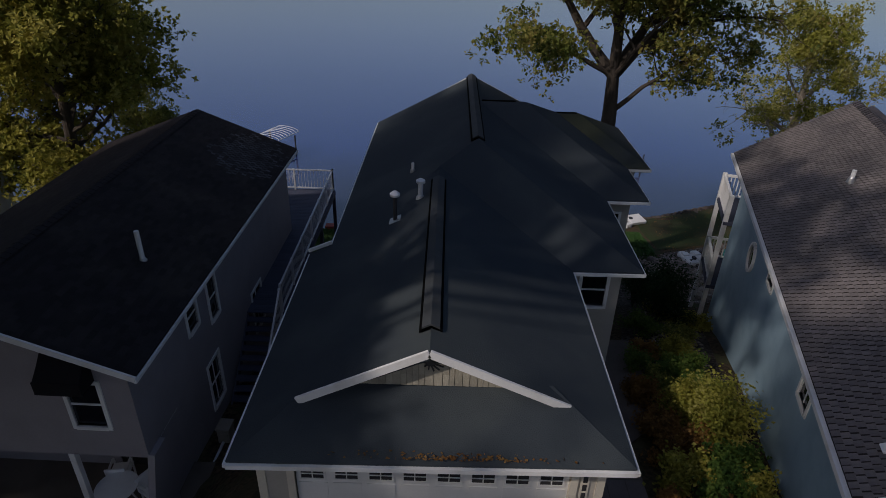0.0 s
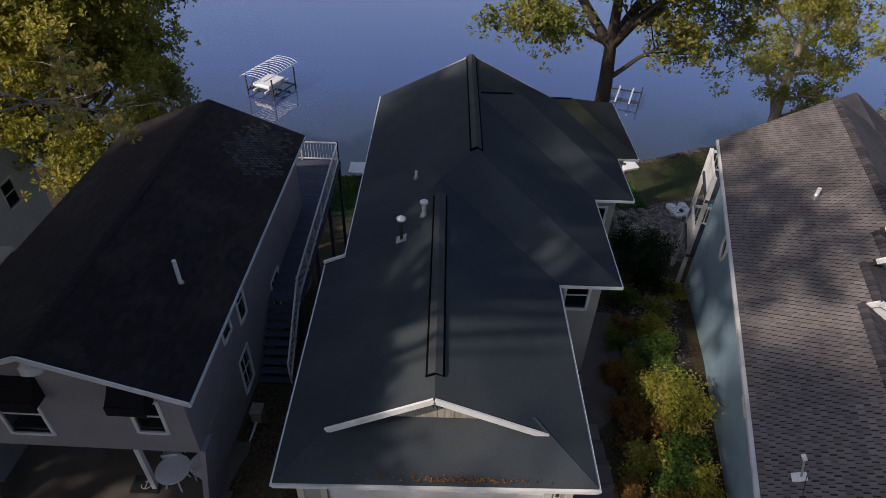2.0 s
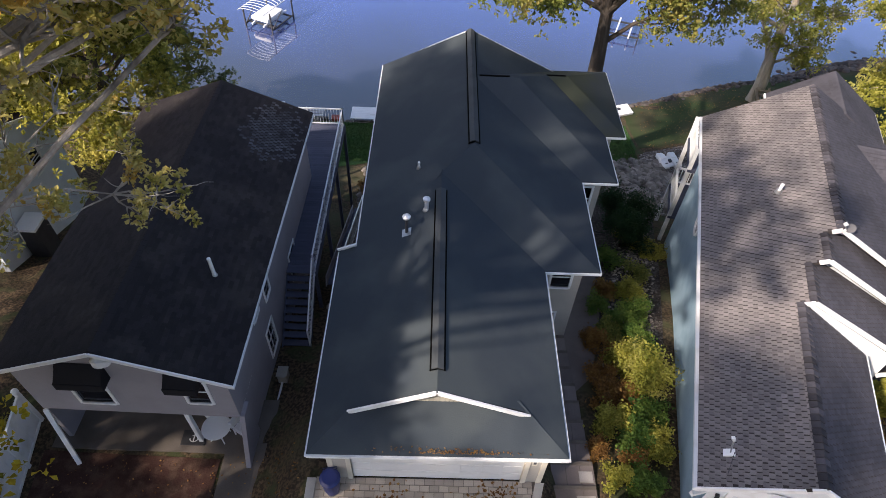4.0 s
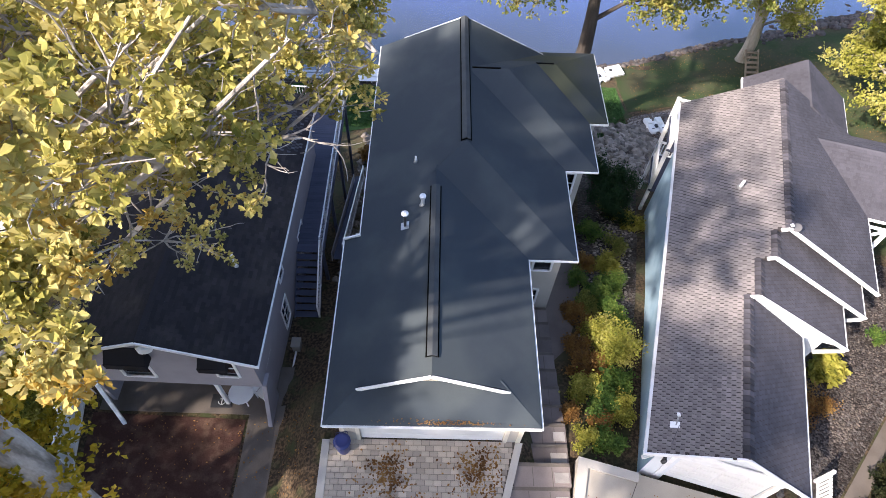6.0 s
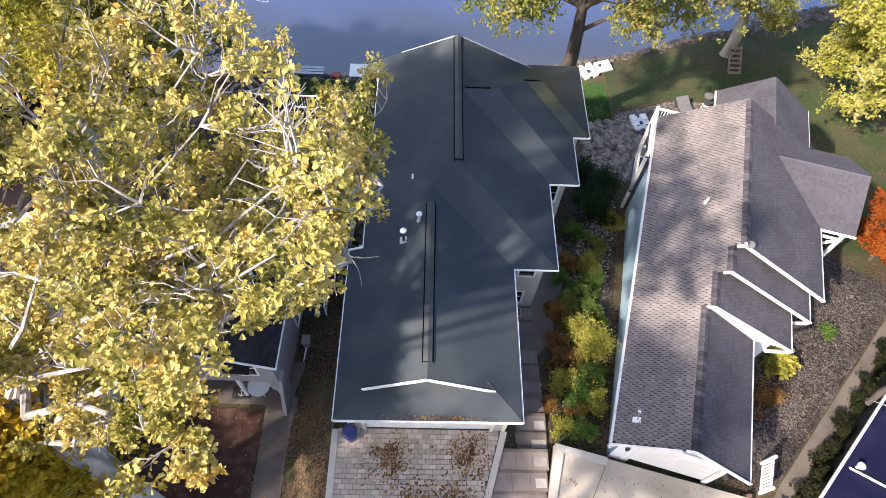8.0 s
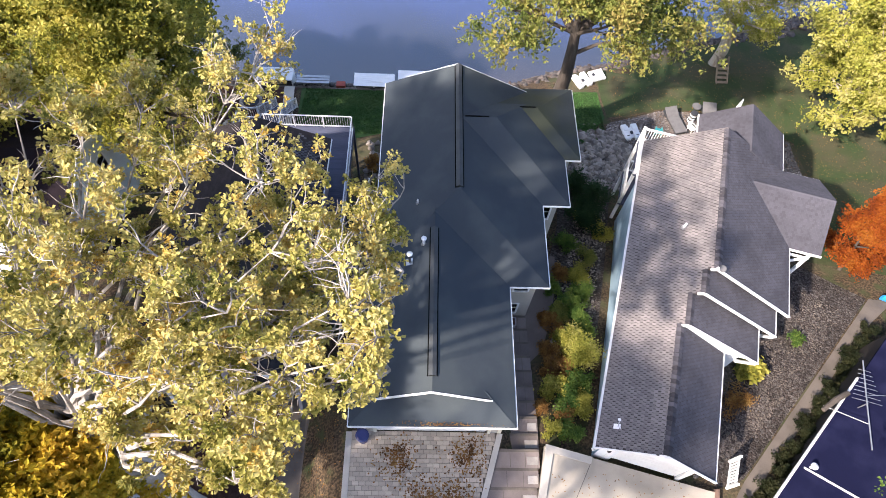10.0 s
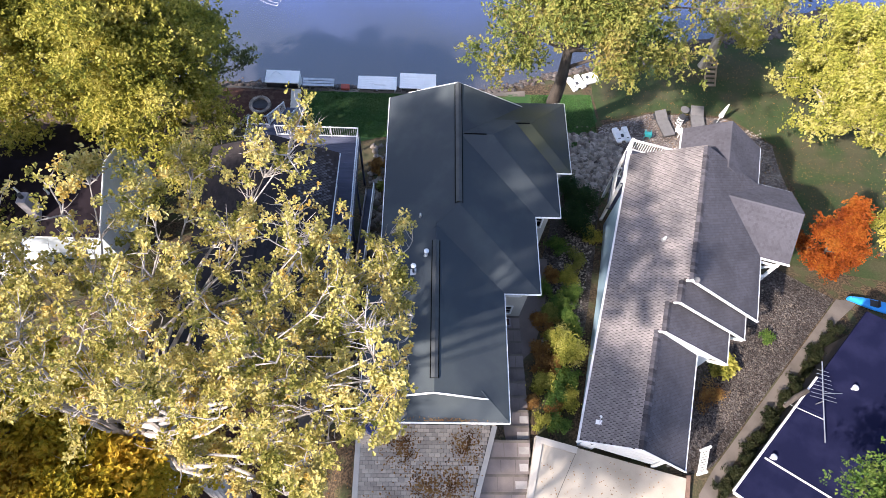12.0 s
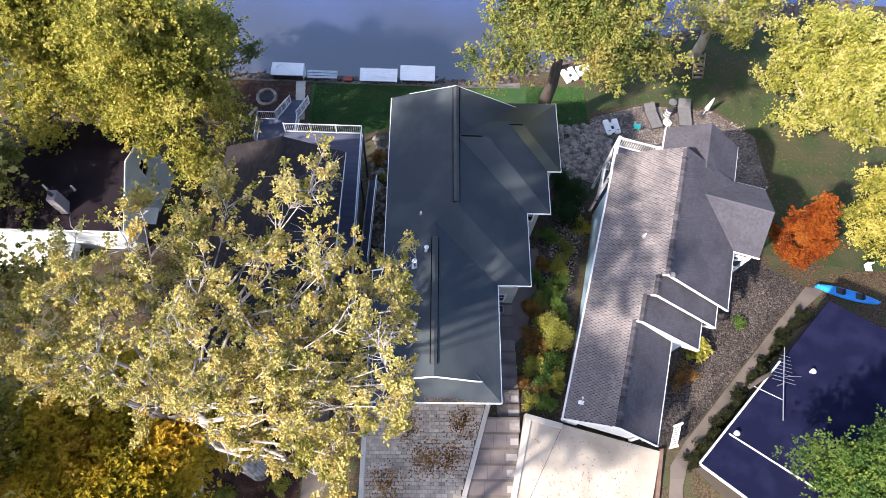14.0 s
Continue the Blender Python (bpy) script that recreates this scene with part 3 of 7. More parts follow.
def ridge_vent(parent, a, b, slope, width=0.2):
    """A raised ridge vent: a dark slot on both sides under a capped strip."""
    a, b = Vector(a), Vector(b)
    side = Vector((b.y - a.y, a.x - b.x, 0)).normalized()
    for lift, half, material, name in ((0.0, width + 0.02, M["vent_gap"], "vent_slot"), (0.04, width - 0.03, M["roof_cap"], "ridge_cap")):
        bm = bmesh.new()
        for sgn in (-1, 1):
            o = side * half * sgn
            lo = Vector((0, 0, -half * slope))
            q = [a, b, b + o + lo, a + o + lo]
            up = Vector((0, 0, lift + 0.05))
            top = [bm.verts.new(p + up) for p in q]
            low = [bm.verts.new(p + Vector((0, 0, -0.02))) for p in q]
            bm.faces.new(top if sgn > 0 else top[::-1])
            for i in range(4):
                j = (i + 1) % 4
                bm.faces.new((top[i], top[j], low[j], low[i]))
        bmesh.ops.recalc_face_normals(bm, faces=bm.faces[:])
        part(name, bm, material, parent)


def vent_pipe(x, y, z, r, h, colour="white", cap=False, name="vent_pipe", label="white plastic vent pipe on the dark shingle roof"):
    t = thing(name, label, "vent pipe", at=pose(x, y, z))
    part("pipe", tube(bmesh.new(), [(0, 0, -0.15), (0, 0, h)], r, 12), M[colour], t)
    part("flashing", tube(bmesh.new(), [(0, 0, -0.08), (0, 0, 0.06), (0, 0, 0.1)], [r * 2.2, r * 1.6, r * 1.1], 12), M["metal_grey"], t)
    if cap:
        part("cap", tube(bmesh.new(), [(0, 0, h - 0.02), (0, 0, h + 0.05), (0, 0, h + 0.1)], [r * 1.8, r * 1.8, r * 0.6], 12), M[colour], t)
    return t


def build_main():
    h = thing("house", "long two-storey lake house with charcoal shingle hip roof and white trim", "house")
    E = 2.6
    wl, wr = -3.3, 3.1
    # roof, wing by wing
    def roof(name, *polys, material="roof_main"):
        for p in polys:
            bm = bmesh.new()
            slab(bm, p)
            part(name, bm, M[material], h)
    def lp(x, y):
        return (x, y, 2.5 + 0.485 * (x + 3.7))
    left = [lp(-3.7, 7.6), lp(-3.7, 15.0), lp(-3.08, 15.0), lp(-0.18, 17.38), lp(-0.18, 8.6), lp(-2.6, 8.7)]
    roof("roof_slope", left[::-1])
    back = [lp(-3.08, 15.0), (-3.1, 27.3, 2.4), (-1.9, 27.25, 2.98), (0.99, 26.65, 4.75), lp(0.99, 18.45), lp(-0.18, 17.38)]
    bm = bmesh.new()
    for i, j in ((0, 5), (5, 4), (4, 3), (3, 2)):
        slab(bm, [back[1], back[i], back[j]])
    bmesh.ops.remove_doubles(bm, verts=bm.verts[:], dist=0.001)
    part("roof_slope", bm, M["roof_main"], h)
    roof("roof_slope", [(3.5, 7.6, E), (3.5, 16.5, E), (-0.18, 17.6, 4.25), (-0.18, 8.6, 4.25), (2.4, 8.7, 3.1)])
    roof("skirt_roof", [(-3.7, 7.6, 2.5), (3.5, 7.6, E), (2.15, 8.95, 3.25), (-2.35, 8.95, 3.16)])
    roof("roof_wing", [(-2.6, 14.3, E), (5.43, 14.3, E), (0.99, 18.45, 4.8), (-0.18, 17.41, 4.252)], [(5.43, 14.3, E), (5.43, 26.6, E), (0.99, 26.6, 4.8), (0.99, 18.45, 4.8)])
    roof("roof_wing", [(1.2, 19.02, E), (6.86, 19.02, E), (2.91, 22.97, 4.74), (1.2, 22.97, 4.74)], [(6.86, 19.02, E), (6.86, 26.92, E), (2.91, 22.97, 4.74)], [(6.86, 26.92, E), (1.2, 26.92, E), (1.2, 22.97, 4.74), (2.91, 22.97, 4.74)])
    roof("roof_wing", [(1.2, 22.0, E), (7.72, 22.0, E), (5.27, 24.45, 3.93), (1.2, 24.45, 3.93)], [(7.72, 22.0, E), (7.74, 27.2, E - 0.1), (5.27, 24.45, 3.93)], [(7.74, 27.2, E - 0.1), (1.2, 27.0, E), (1.2, 24.45, 3.93), (5.27, 24.45, 3.93)], material="roof_moss")
    ridge_vent(h, (-0.18, 9.3, 4.25), (-0.18, 16.5, 4.25), 0.48)
    ridge_vent(h, (0.99, 18.5, 4.8), (0.99, 26.55, 4.8), 0.51)
    bm = bmesh.new()
    box(bm, (1.3, 22.94, 4.72), (2.55, 23.0, 4.77))
    part("ridge_vent", bm, M["vent_gap"], h)
    part("ridge_vent", boxed((4.35, 24.42, 3.9), (5.2, 24.48, 3.96)), M["vent_gap"], h)
    # gutters and fascia
    gutter_run(h, [(-3.7, 7.58, E - 0.1), (3.5, 7.58, E)], 0.09, 0.1)
    gutter_run(h, [(3.53, 7.55, E), (3.53, 14.2, E)])
    gutter_run(h, [(-3.72, 7.55, E - 0.08), (-3.72, 15.0, E - 0.08)])
    gutter_run(h, [(-3.75, 15.02, E + 0.05), (-3.08, 15.02, E + 0.35)], 0.07)
    gutter_run(h, [(-3.1, 15.0, 2.81), (-3.12, 27.33, 2.41), (-2.0, 27.3, 2.45)])
    gutter_run(h, [(3.1, 14.27, E), (5.46, 14.27, E), (5.46, 18.98, E), (6.89, 18.98, E), (6.89, 21.97, E), (7.75, 21.97, E), (7.77, 27.23, E - 0.1), (5.45, 27.1, E - 0.05)])
    gutter_run(h, [(5.4, 26.62, E + 0.05), (0.99, 26.62, 4.82), (-1.9, 27.28, 3.0)], 0.04, 0.12, name='rake_board')
    # dutch gable over the garage door
    gable = part("gable", bmesh.new(), M["shake"], h)
    bm = bmesh.new()
    vs = [(-2.15, 8.92, 3.2), (1.95, 8.92, 3.2), (-0.18, 8.92, 4.12)]
    a = [bm.verts.new(v) for v in vs]
    b = [bm.verts.new((v[0], 9.06, v[2])) for v in vs]
    bm.faces.new(a)
    bm.faces.new(b[::-1])
    for i in range(3):
        j = (i + 1) % 3
        bm.faces.new((a[j], a[i], b[i], b[j]))
    bm.to_mesh(gable.data)
    bm.free()
    rnd = random.Random(5)
    k = -2.05
    while k < 1.9:
        w = rnd.uniform(0.1, 0.17)
        for row in range(4):
            z0 = 3.22 + row * 0.25
            lim = 0.88 - abs(k + w / 2 + 0.1) * 0.5
            if z0 - 3.2 + 0.12 < lim:
                part("shake", boxed((k, 8.895 - 0.004 * rnd.random(), z0), (k + w - 0.012, 8.925, min(z0 + 0.26, 3.2 + lim))), M["shake"], gable)
        k += w
    bm = bmesh.new()
    for i in range(12):
        an = i * math.tau / 12
        beam(bm, (-0.18, 8.88, 3.78), (-0.1 + 0.2 * math.cos(an), 8.88, 3.78 + 0.2 * math.sin(an)), 0.025)
    tube(bm, [(-0.18, 8.9, 3.78), (-0.18, 8.86, 3.78)], 0.08, 14)
    tagged(part("sun_ornament", bm, M["dark_metal"]), "dark metal sun-shaped ornament on the garage gable", "wall ornament")
    for sgn, xe in ((-1, -2.62), (1, 2.42)):
        bm = bmesh.new()
        beam(bm, (-0.18, 8.6, 4.2), (xe, 8.6, 3.02), 0.05, 0.16)
        part("rake_board", bm, M["white"], h)
    # walls
    sb = M["siding_beige"]
    wall_part(h, sb, (wl, 7.95), (wr, 7.95), -0.3, E - 0.03, holes=[(0.68, 5.78, -0.3, 2.12)])
    wall_part(h, sb, (wr, 7.95), (wr, 14.75), -3.4, E - 0.03)
    f1 = wall_part(h, sb, (wr, 14.75), (5.0, 14.75), -3.4, E - 0.03, holes=[(0.82, 1.5, 1.2, 2.25), (0.5, 1.25, -1.5, -0.4)])
    s1 = wall_part(h, sb, (5.0, 14.75), (5.0, 19.45), -5.2, E - 0.03, holes=[(2.2, 3.2, 0.6, 1.8)])
    f2 = wall_part(h, sb, (5.0, 19.45), (6.4, 19.45), -5.2, E - 0.03, holes=[(0.4, 1.05, 0.6, 1.9)])
    wall_part(h, sb, (6.4, 19.45), (6.4, 22.4), -6.5, E - 0.03)
    wall_part(h, sb, (6.4, 22.4), (7.3, 22.4), -6.5, E - 0.03)
    wall_part(h, sb, (7.3, 22.4), (7.3, 26.1), -7.4, E - 0.03)
    wall_part(h, sb, (7.3, 26.1), (-2.7, 26.1), -7.4, E - 0.03)
    wall_part(h, sb, (-2.7, 26.1), (-2.7, 15.3), -7.4, E - 0.2)
    wall_part(h, sb, (-2.7, 15.3), (wl, 15.3), -3.5, E)
    wall_part(h, sb, (wl, 15.3), (wl, 7.95), -3.5, E - 0.05)
    gable_part(h, sb, [(-2.6, 26.0, E - 0.02), (4.9, 26.0, E - 0.02), (1.05, 26.0, 4.6)], 0.13, "rear_gable")
    window(h, f1, 0.82, 1.5, 1.2, 2.25)
    window(h, f1, 0.5, 1.25, -1.5, -0.4, panes=(2, 2))
    window(h, s1, 2.2, 3.2, 0.6, 1.8)
    window(h, f2, 0.4, 1.05, 0.6, 1.9)
    bm = boxed((wl + 0.65, 8.3, -0.2), (wr - 0.2, 25.8, E - 0.2))
    part("interior", bm, M["dark"], h)
    # corner boards and garage surround
    bm = bmesh.new()
    box(bm, (wl - 0.02, 7.915, -0.2), (wl + 0.14, 7.95, E - 0.05))
    part("corner_board", bm, M["cream"], h)
    bm = bmesh.new()
    box(bm, (wr - 0.14, 7.915, -0.2), (wr + 0.02, 7.95, E - 0.05))
    part("corner_board", bm, M["cream"], h)
    u0, dw = wl + 0.68, 5.1
    for q in (((u0 - 0.14, 7.9, 0.0), (u0, 8.05, 2.26)), ((u0 + dw, 7.9, 0.0), (u0 + dw + 0.14, 8.05, 2.26)), ((u0, 7.9, 2.12), (u0 + dw, 8.05, 2.26))):
        part("door_casing", boxed(*q), M["cream"], h)
    door = part("garage_door", boxed((u0, 8.02, 0.0), (u0 + dw, 8.06, 2.12)), M["door_white"], h, "white sectional garage door with a top row of small windows")
    for r in range(4):
        for c in range(8):
            x0, z0 = u0 + c * dw / 8 + 0.05, r * 0.53 + 0.04
            if r < 3:
                part("panel", boxed((x0, 8.005, z0), (x0 + 0.53, 8.022, z0 + 0.45)), M["door_white"], door)
            else:
                bm = bmesh.new()
                for q in ((0.0, 0.04, 0.0, 0.32), (0.46, 0.5, 0.0, 0.32), (0.04, 0.46, 0.0, 0.04), (0.04, 0.46, 0.28, 0.32), (0.24, 0.26, 0.04, 0.28), (0.04, 0.24, 0.15, 0.17), (0.26, 0.46, 0.15, 0.17)):
                    box(bm, (x0 + 0.01 + q[0], 7.99, z0 + q[2]), (x0 + 0.01 + q[1], 8.022, z0 + q[3]))
                wf = part("door_window", bm, M["door_white"], door)
                part("pane", boxed((x0 + 0.05, 8.005, z0 + 0.04), (x0 + 0.47, 8.016, z0 + 0.28)), M["dark"], wf)
    # plain bars in place of the numbers beside the door
    plate = part("number_plaque", boxed((u0 + dw + 0.19, 7.92, 1.3), (u0 + dw + 0.35, 7.95, 2.1)), M["cream"], h, "upright cream plaque with three dark marks")
    for i in range(3):
        part("bar", boxed((u0 + dw + 0.23, 7.91, 1.42 + i * 0.22), (u0 + dw + 0.31, 7.92, 1.58 + i * 0.22)), M["dark_metal"], plate)
    return h


main_house = build_main()
vent_pipe(-0.67, 15.75, 3.93, 0.07, 0.5, "metal_white", True, label="white capped vent pipe on the charcoal roof")
_rv = thing("roof_vent", "dark stove pipe with white round cap on the charcoal roof", "roof vent", at=pose(-1.31, 14.93, 3.62))
part("pipe", tube(bmesh.new(), [(0, 0, -0.1), (0, 0, 0.76)], 0.055, 12), M["dark_metal"], _rv)
part("cap", tube(bmesh.new(), [(0, 0, 0.74), (0, 0, 0.8), (0, 0, 0.87)], [0.13, 0.14, 0.05], 14), M["metal_white"], _rv)
part("flashing", boxed((-0.17, -0.17, -0.05), (0.17, 0.17, 0.02), pose(0, 0, 0.03, 0, -26, 0), 0.01), M["metal_grey"], _rv)
vent_pipe(-1.02, 18.15, 3.77, 0.045, 0.28, "white")


# ---- left neighbour ----
def shingle_field(parent, origin, udir, vdir, nu, nv, tab, course, material, keep, rng, cut=None, thick=0.012, span=None, gap=1.0):
    """Courses of shingle tabs on a pitched plane; the first ones as pieces, the rest joined. udir runs along the eave, vdir up the slope."""
    o, u, v = Vector(origin), Vector(udir).normalized(), Vector(vdir).normalized()
    n = u.cross(v).normalized()
    verts, faces = [], []
    meshes = []
    tilt = n * thick * 1.5
    for k in range(3):
        w = tab * gap * (0.97, 0.94, 0.985)[k]
        q = [Vector((0, 0, 0)), u * w, u * w + v * course * 1.05, v * course * 1.05]
        top = [q[0] + tilt, q[1] + tilt, q[2] + n * 0.003, q[3] + n * 0.003]
        me = bpy.data.meshes.new("shingle")
        me.from_pydata([*top, q[0], q[1]], [], [(0, 1, 2, 3), (4, 5, 1, 0)])
        me.materials.append(material)
        meshes.append((me, top, q[:2]))
    made = 0
    for j in range(nv):
        for i in range(nu):
            off = (0.5 * (j % 2) + rng.uniform(-0.04, 0.04)) * tab
            uu, vv = i * tab - off, j * course
            if cut and not cut(uu + tab / 2, vv + course / 2):
                continue
            p = o + u * uu + v * vv
            me, top, low = meshes[rng.randrange(3)]
            if uu < 0.0 or (span and uu + tab > span):
                a, b2 = max(uu, 0.0) - uu, (min(uu + tab, span) if span else uu + tab) - uu - 0.01
                if b2 - a < 0.04:
                    continue
                b = len(verts)
                fit_u = lambda t: t + u * (min(max(t.dot(u), a), b2) - t.dot(u))
                verts += [p + fit_u(t) for t in top] + [p + fit_u(t) for t in low]
                faces += [(b, b + 1, b + 2, b + 3), (b + 4, b + 5, b + 1, b)]
                continue
            if keep and keep(uu, vv) and made < 290:
                s = new("shingle", me)
                s.location = p
                s.parent = parent
                made += 1
            else:
                b = len(verts)
                verts += [p + t for t in top] + [p + t for t in low]
                faces += [(b, b + 1, b + 2, b + 3), (b + 4, b + 5, b + 1, b)]
    return verts, faces


def field_object(name, fields, material, parent):
    verts, faces = [], []
    for v, f in fields:
        b = len(verts)
        verts += v
        faces += [tuple(i + b for i in q) for q in f]
    o = new(name, fast_mesh(name, [tuple(v) for v in verts], faces, material))
    o.parent = parent
    o["kind"] = "stuff"
    return o


def build_left():
    A = pose(-6.12, 9.5, 0, 0, 0, -1.3)
    h = thing("house", "grey two-storey neighbour house with dark shingle gable roof and navy awnings", "house", at=A)
    E, R, half, ln = 2.65, 4.08, 3.65, 13.4
    # local: x from -2*half to 0, y from 0 to ln
    xr = -half
    s = (R - E) / half
    def roof(*polys):
        bm = bmesh.new()
        for p in polys:
            slab(bm, p)
        return part("roof_slope", bm, M["roof_left"], h)
    r1 = roof([(0, 0, E), (0, ln, E), (xr, ln, R), (xr, 0, R)])
    r2 = roof([(-2 * half, 0, E), (xr, 0, R), (xr, ln, R), (-2 * half, ln, E)])
    gutter_run(h, [(0.02, -0.03, E), (0.02, ln, E)], 0.06, 0.08)
    gutter_run(h, [(0.03, -0.03, E + 0.06), (xr, -0.03, R + 0.06), (-2 * half - 0.03, -0.03, E + 0.06)], 0.045, 0.14, name="rake_board")
    # front: upper storey over a recessed porch
    G = -2.25
    xl, xr2 = -2 * half + 0.45, -0.4
    sg = M["siding_grey"]
    fm = wall_part(h, sg, (xl, 0.35), (xr2, 0.35), -0.02, E + 0.02, holes=[(1.55, 2.6, 0.6, 2.1), (5.05, 5.75, 0.9, 2.1)])
    gable_part(h, sg, [(xl, 0.35, E + 0.02), (xr2, 0.35, E + 0.02), (xr, 0.35, R - 0.22)], 0.16)
    sm = wall_part(h, sg, (xr2, 0.35), (xr2, ln - 0.4), 0.05, E, holes=[(2.88, 3.45, 1.28, 2.05), (4.24, 4.78, 0.74, 1.96)])
    wall_part(h, sg, (xr2, ln - 0.4), (xl, ln - 0.4), -6.5, E)
    gable_part(h, sg, [(xl, ln - 0.56, E), (xr2, ln - 0.56, E), (xr, ln - 0.56, R - 0.22)], 0.16)
    wall_part(h, sg, (xl, ln - 0.4), (xl, 0.35), -4.5, E)
    wall_part(h, sg, (xl + 0.02, 1.9), (xr2 - 0.02, 1.9), G - 0.3, 0.05, holes=[(4.6, 5.6, G, G + 2.05)])
    lm = wall_part(h, sg, (xr2, 0.6), (xr2, ln - 0.4), -6.0, 0.05, holes=[(3.2, 3.95, -1.75, -0.33), (7.1, 8.0, -1.9, -0.45)])
    window(h, fm, 1.55, 2.6, 0.6, 2.1)
    window(h, fm, 5.05, 5.75, 0.9, 2.1)
    window(h, sm, 2.88, 3.45, 1.28, 2.05)
    window(h, sm, 4.24, 4.78, 0.74, 1.96)
    window(h, lm, 3.2, 3.95, -1.75, -0.33, panes=(2, 2))
    window(h, lm, 7.1, 8.0, -1.9, -0.45, panes=(2, 2))
    part("interior", boxed((xl + 0.25, 2.2, -3.0), (xr2 - 0.25, ln - 0.7, E - 0.3)), M["dark"], h)
    part("porch_ceiling", boxed((xl, 0.36, 0.0), (xr2, 1.9, 0.05)), M["white"], h)
    # flared side wing and porch posts
    bm = bmesh.new()
    a = [(xr2 - 0.02, 0.35, 0.05), (xr2 - 0.02, -0.55, G), (xr2 - 0.02, 0.9, G), (xr2 - 0.02, 0.9, 0.05)]
    va = [bm.verts.new(p) for p in a]
    vb = [bm.verts.new((p[0] + 0.16, p[1], p[2])) for p in a]
    bm.faces.new(va)
    bm.faces.new(vb[::-1])
    for i in range(4):
        j = (i + 1) % 4
        bm.faces.new((va[j], va[i], vb[i], vb[j]))
    bmesh.ops.recalc_face_normals(bm, faces=bm.faces[:])
    part("wing_wall", bm, M["siding_grey"], h)
    bm = bmesh.new()
    beam(bm, (xl + 0.1, 0.3, 0.0), (xl + 0.75, -0.6, G), 0.14)
    part("porch_post", bm, M["white"], h)
    bm = bmesh.new()
    beam(bm, (-2.2, 0.42, 0.0), (-2.2, 0.42, G), 0.14)
    part("porch_post", bm, M["white"], h)
    door = part("front_door", boxed((xl + 4.62, 1.93, G), (xl + 5.58, 1.98, G + 2.03)), M["dark"], h)
    for z0 in (0.15, 1.1):
        part("panel", boxed((xl + 4.75, 1.915, G + z0), (xl + 5.45, 1.935, G + z0 + 0.75)), M["dark_metal"], door)
    # awnings: pitched canvas with side cheeks and a valance
    for u, w in ((1.65, 1.35), (4.83, 0.9)):
        x0 = xl + u
        y0, y1, zt, zf = 0.33, -0.12, 2.96, 2.52
        bm = bmesh.new()
        slab(bm, [(x0 - 0.03, y1, zf), (x0 + w + 0.03, y1, zf), (x0 + w, y0, zt), (x0, y0, zt)], 0.04)
        t = part("awning", bm, M["awning"], h, "navy canvas window awning")
        for xx in (x0 - 0.03, x0 + w):
            bm = bmesh.new()
            q = [(xx, y0, zt - 0.02), (xx, y1 + 0.02, zf - 0.02), (xx, y1 + 0.02, zf - 0.3), (xx, y0, zf - 0.3)]
            a = [bm.verts.new(v) for v in q]
            b2 = [bm.verts.new((v[0] + 0.03, v[1], v[2])) for v in q]
            bm.faces.new(a)
            bm.faces.new(b2[::-1])
            for i in range(4):
                j = (i + 1) % 4
                bm.faces.new((a[j], a[i], b2[i], b2[j]))
            bmesh.ops.recalc_face_normals(bm, faces=bm.faces[:])
            part("cheek", bm, M["awning"], t)
        part("valance", boxed((x0 - 0.04, y1 - 0.03, zf - 0.32), (x0 + w + 0.04, y1, zf)), M["awning"], t)
    return h, A, (E, R, half, ln, s, G, xl, xr2)


left_house, LA, (LE, LR, LHALF, LLEN, LS, LG, LXL, LXR) = build_left()


# ---- right neighbour ----
RE, RSL = 2.9, 0.68     # eave height and pitch of the cottage roof


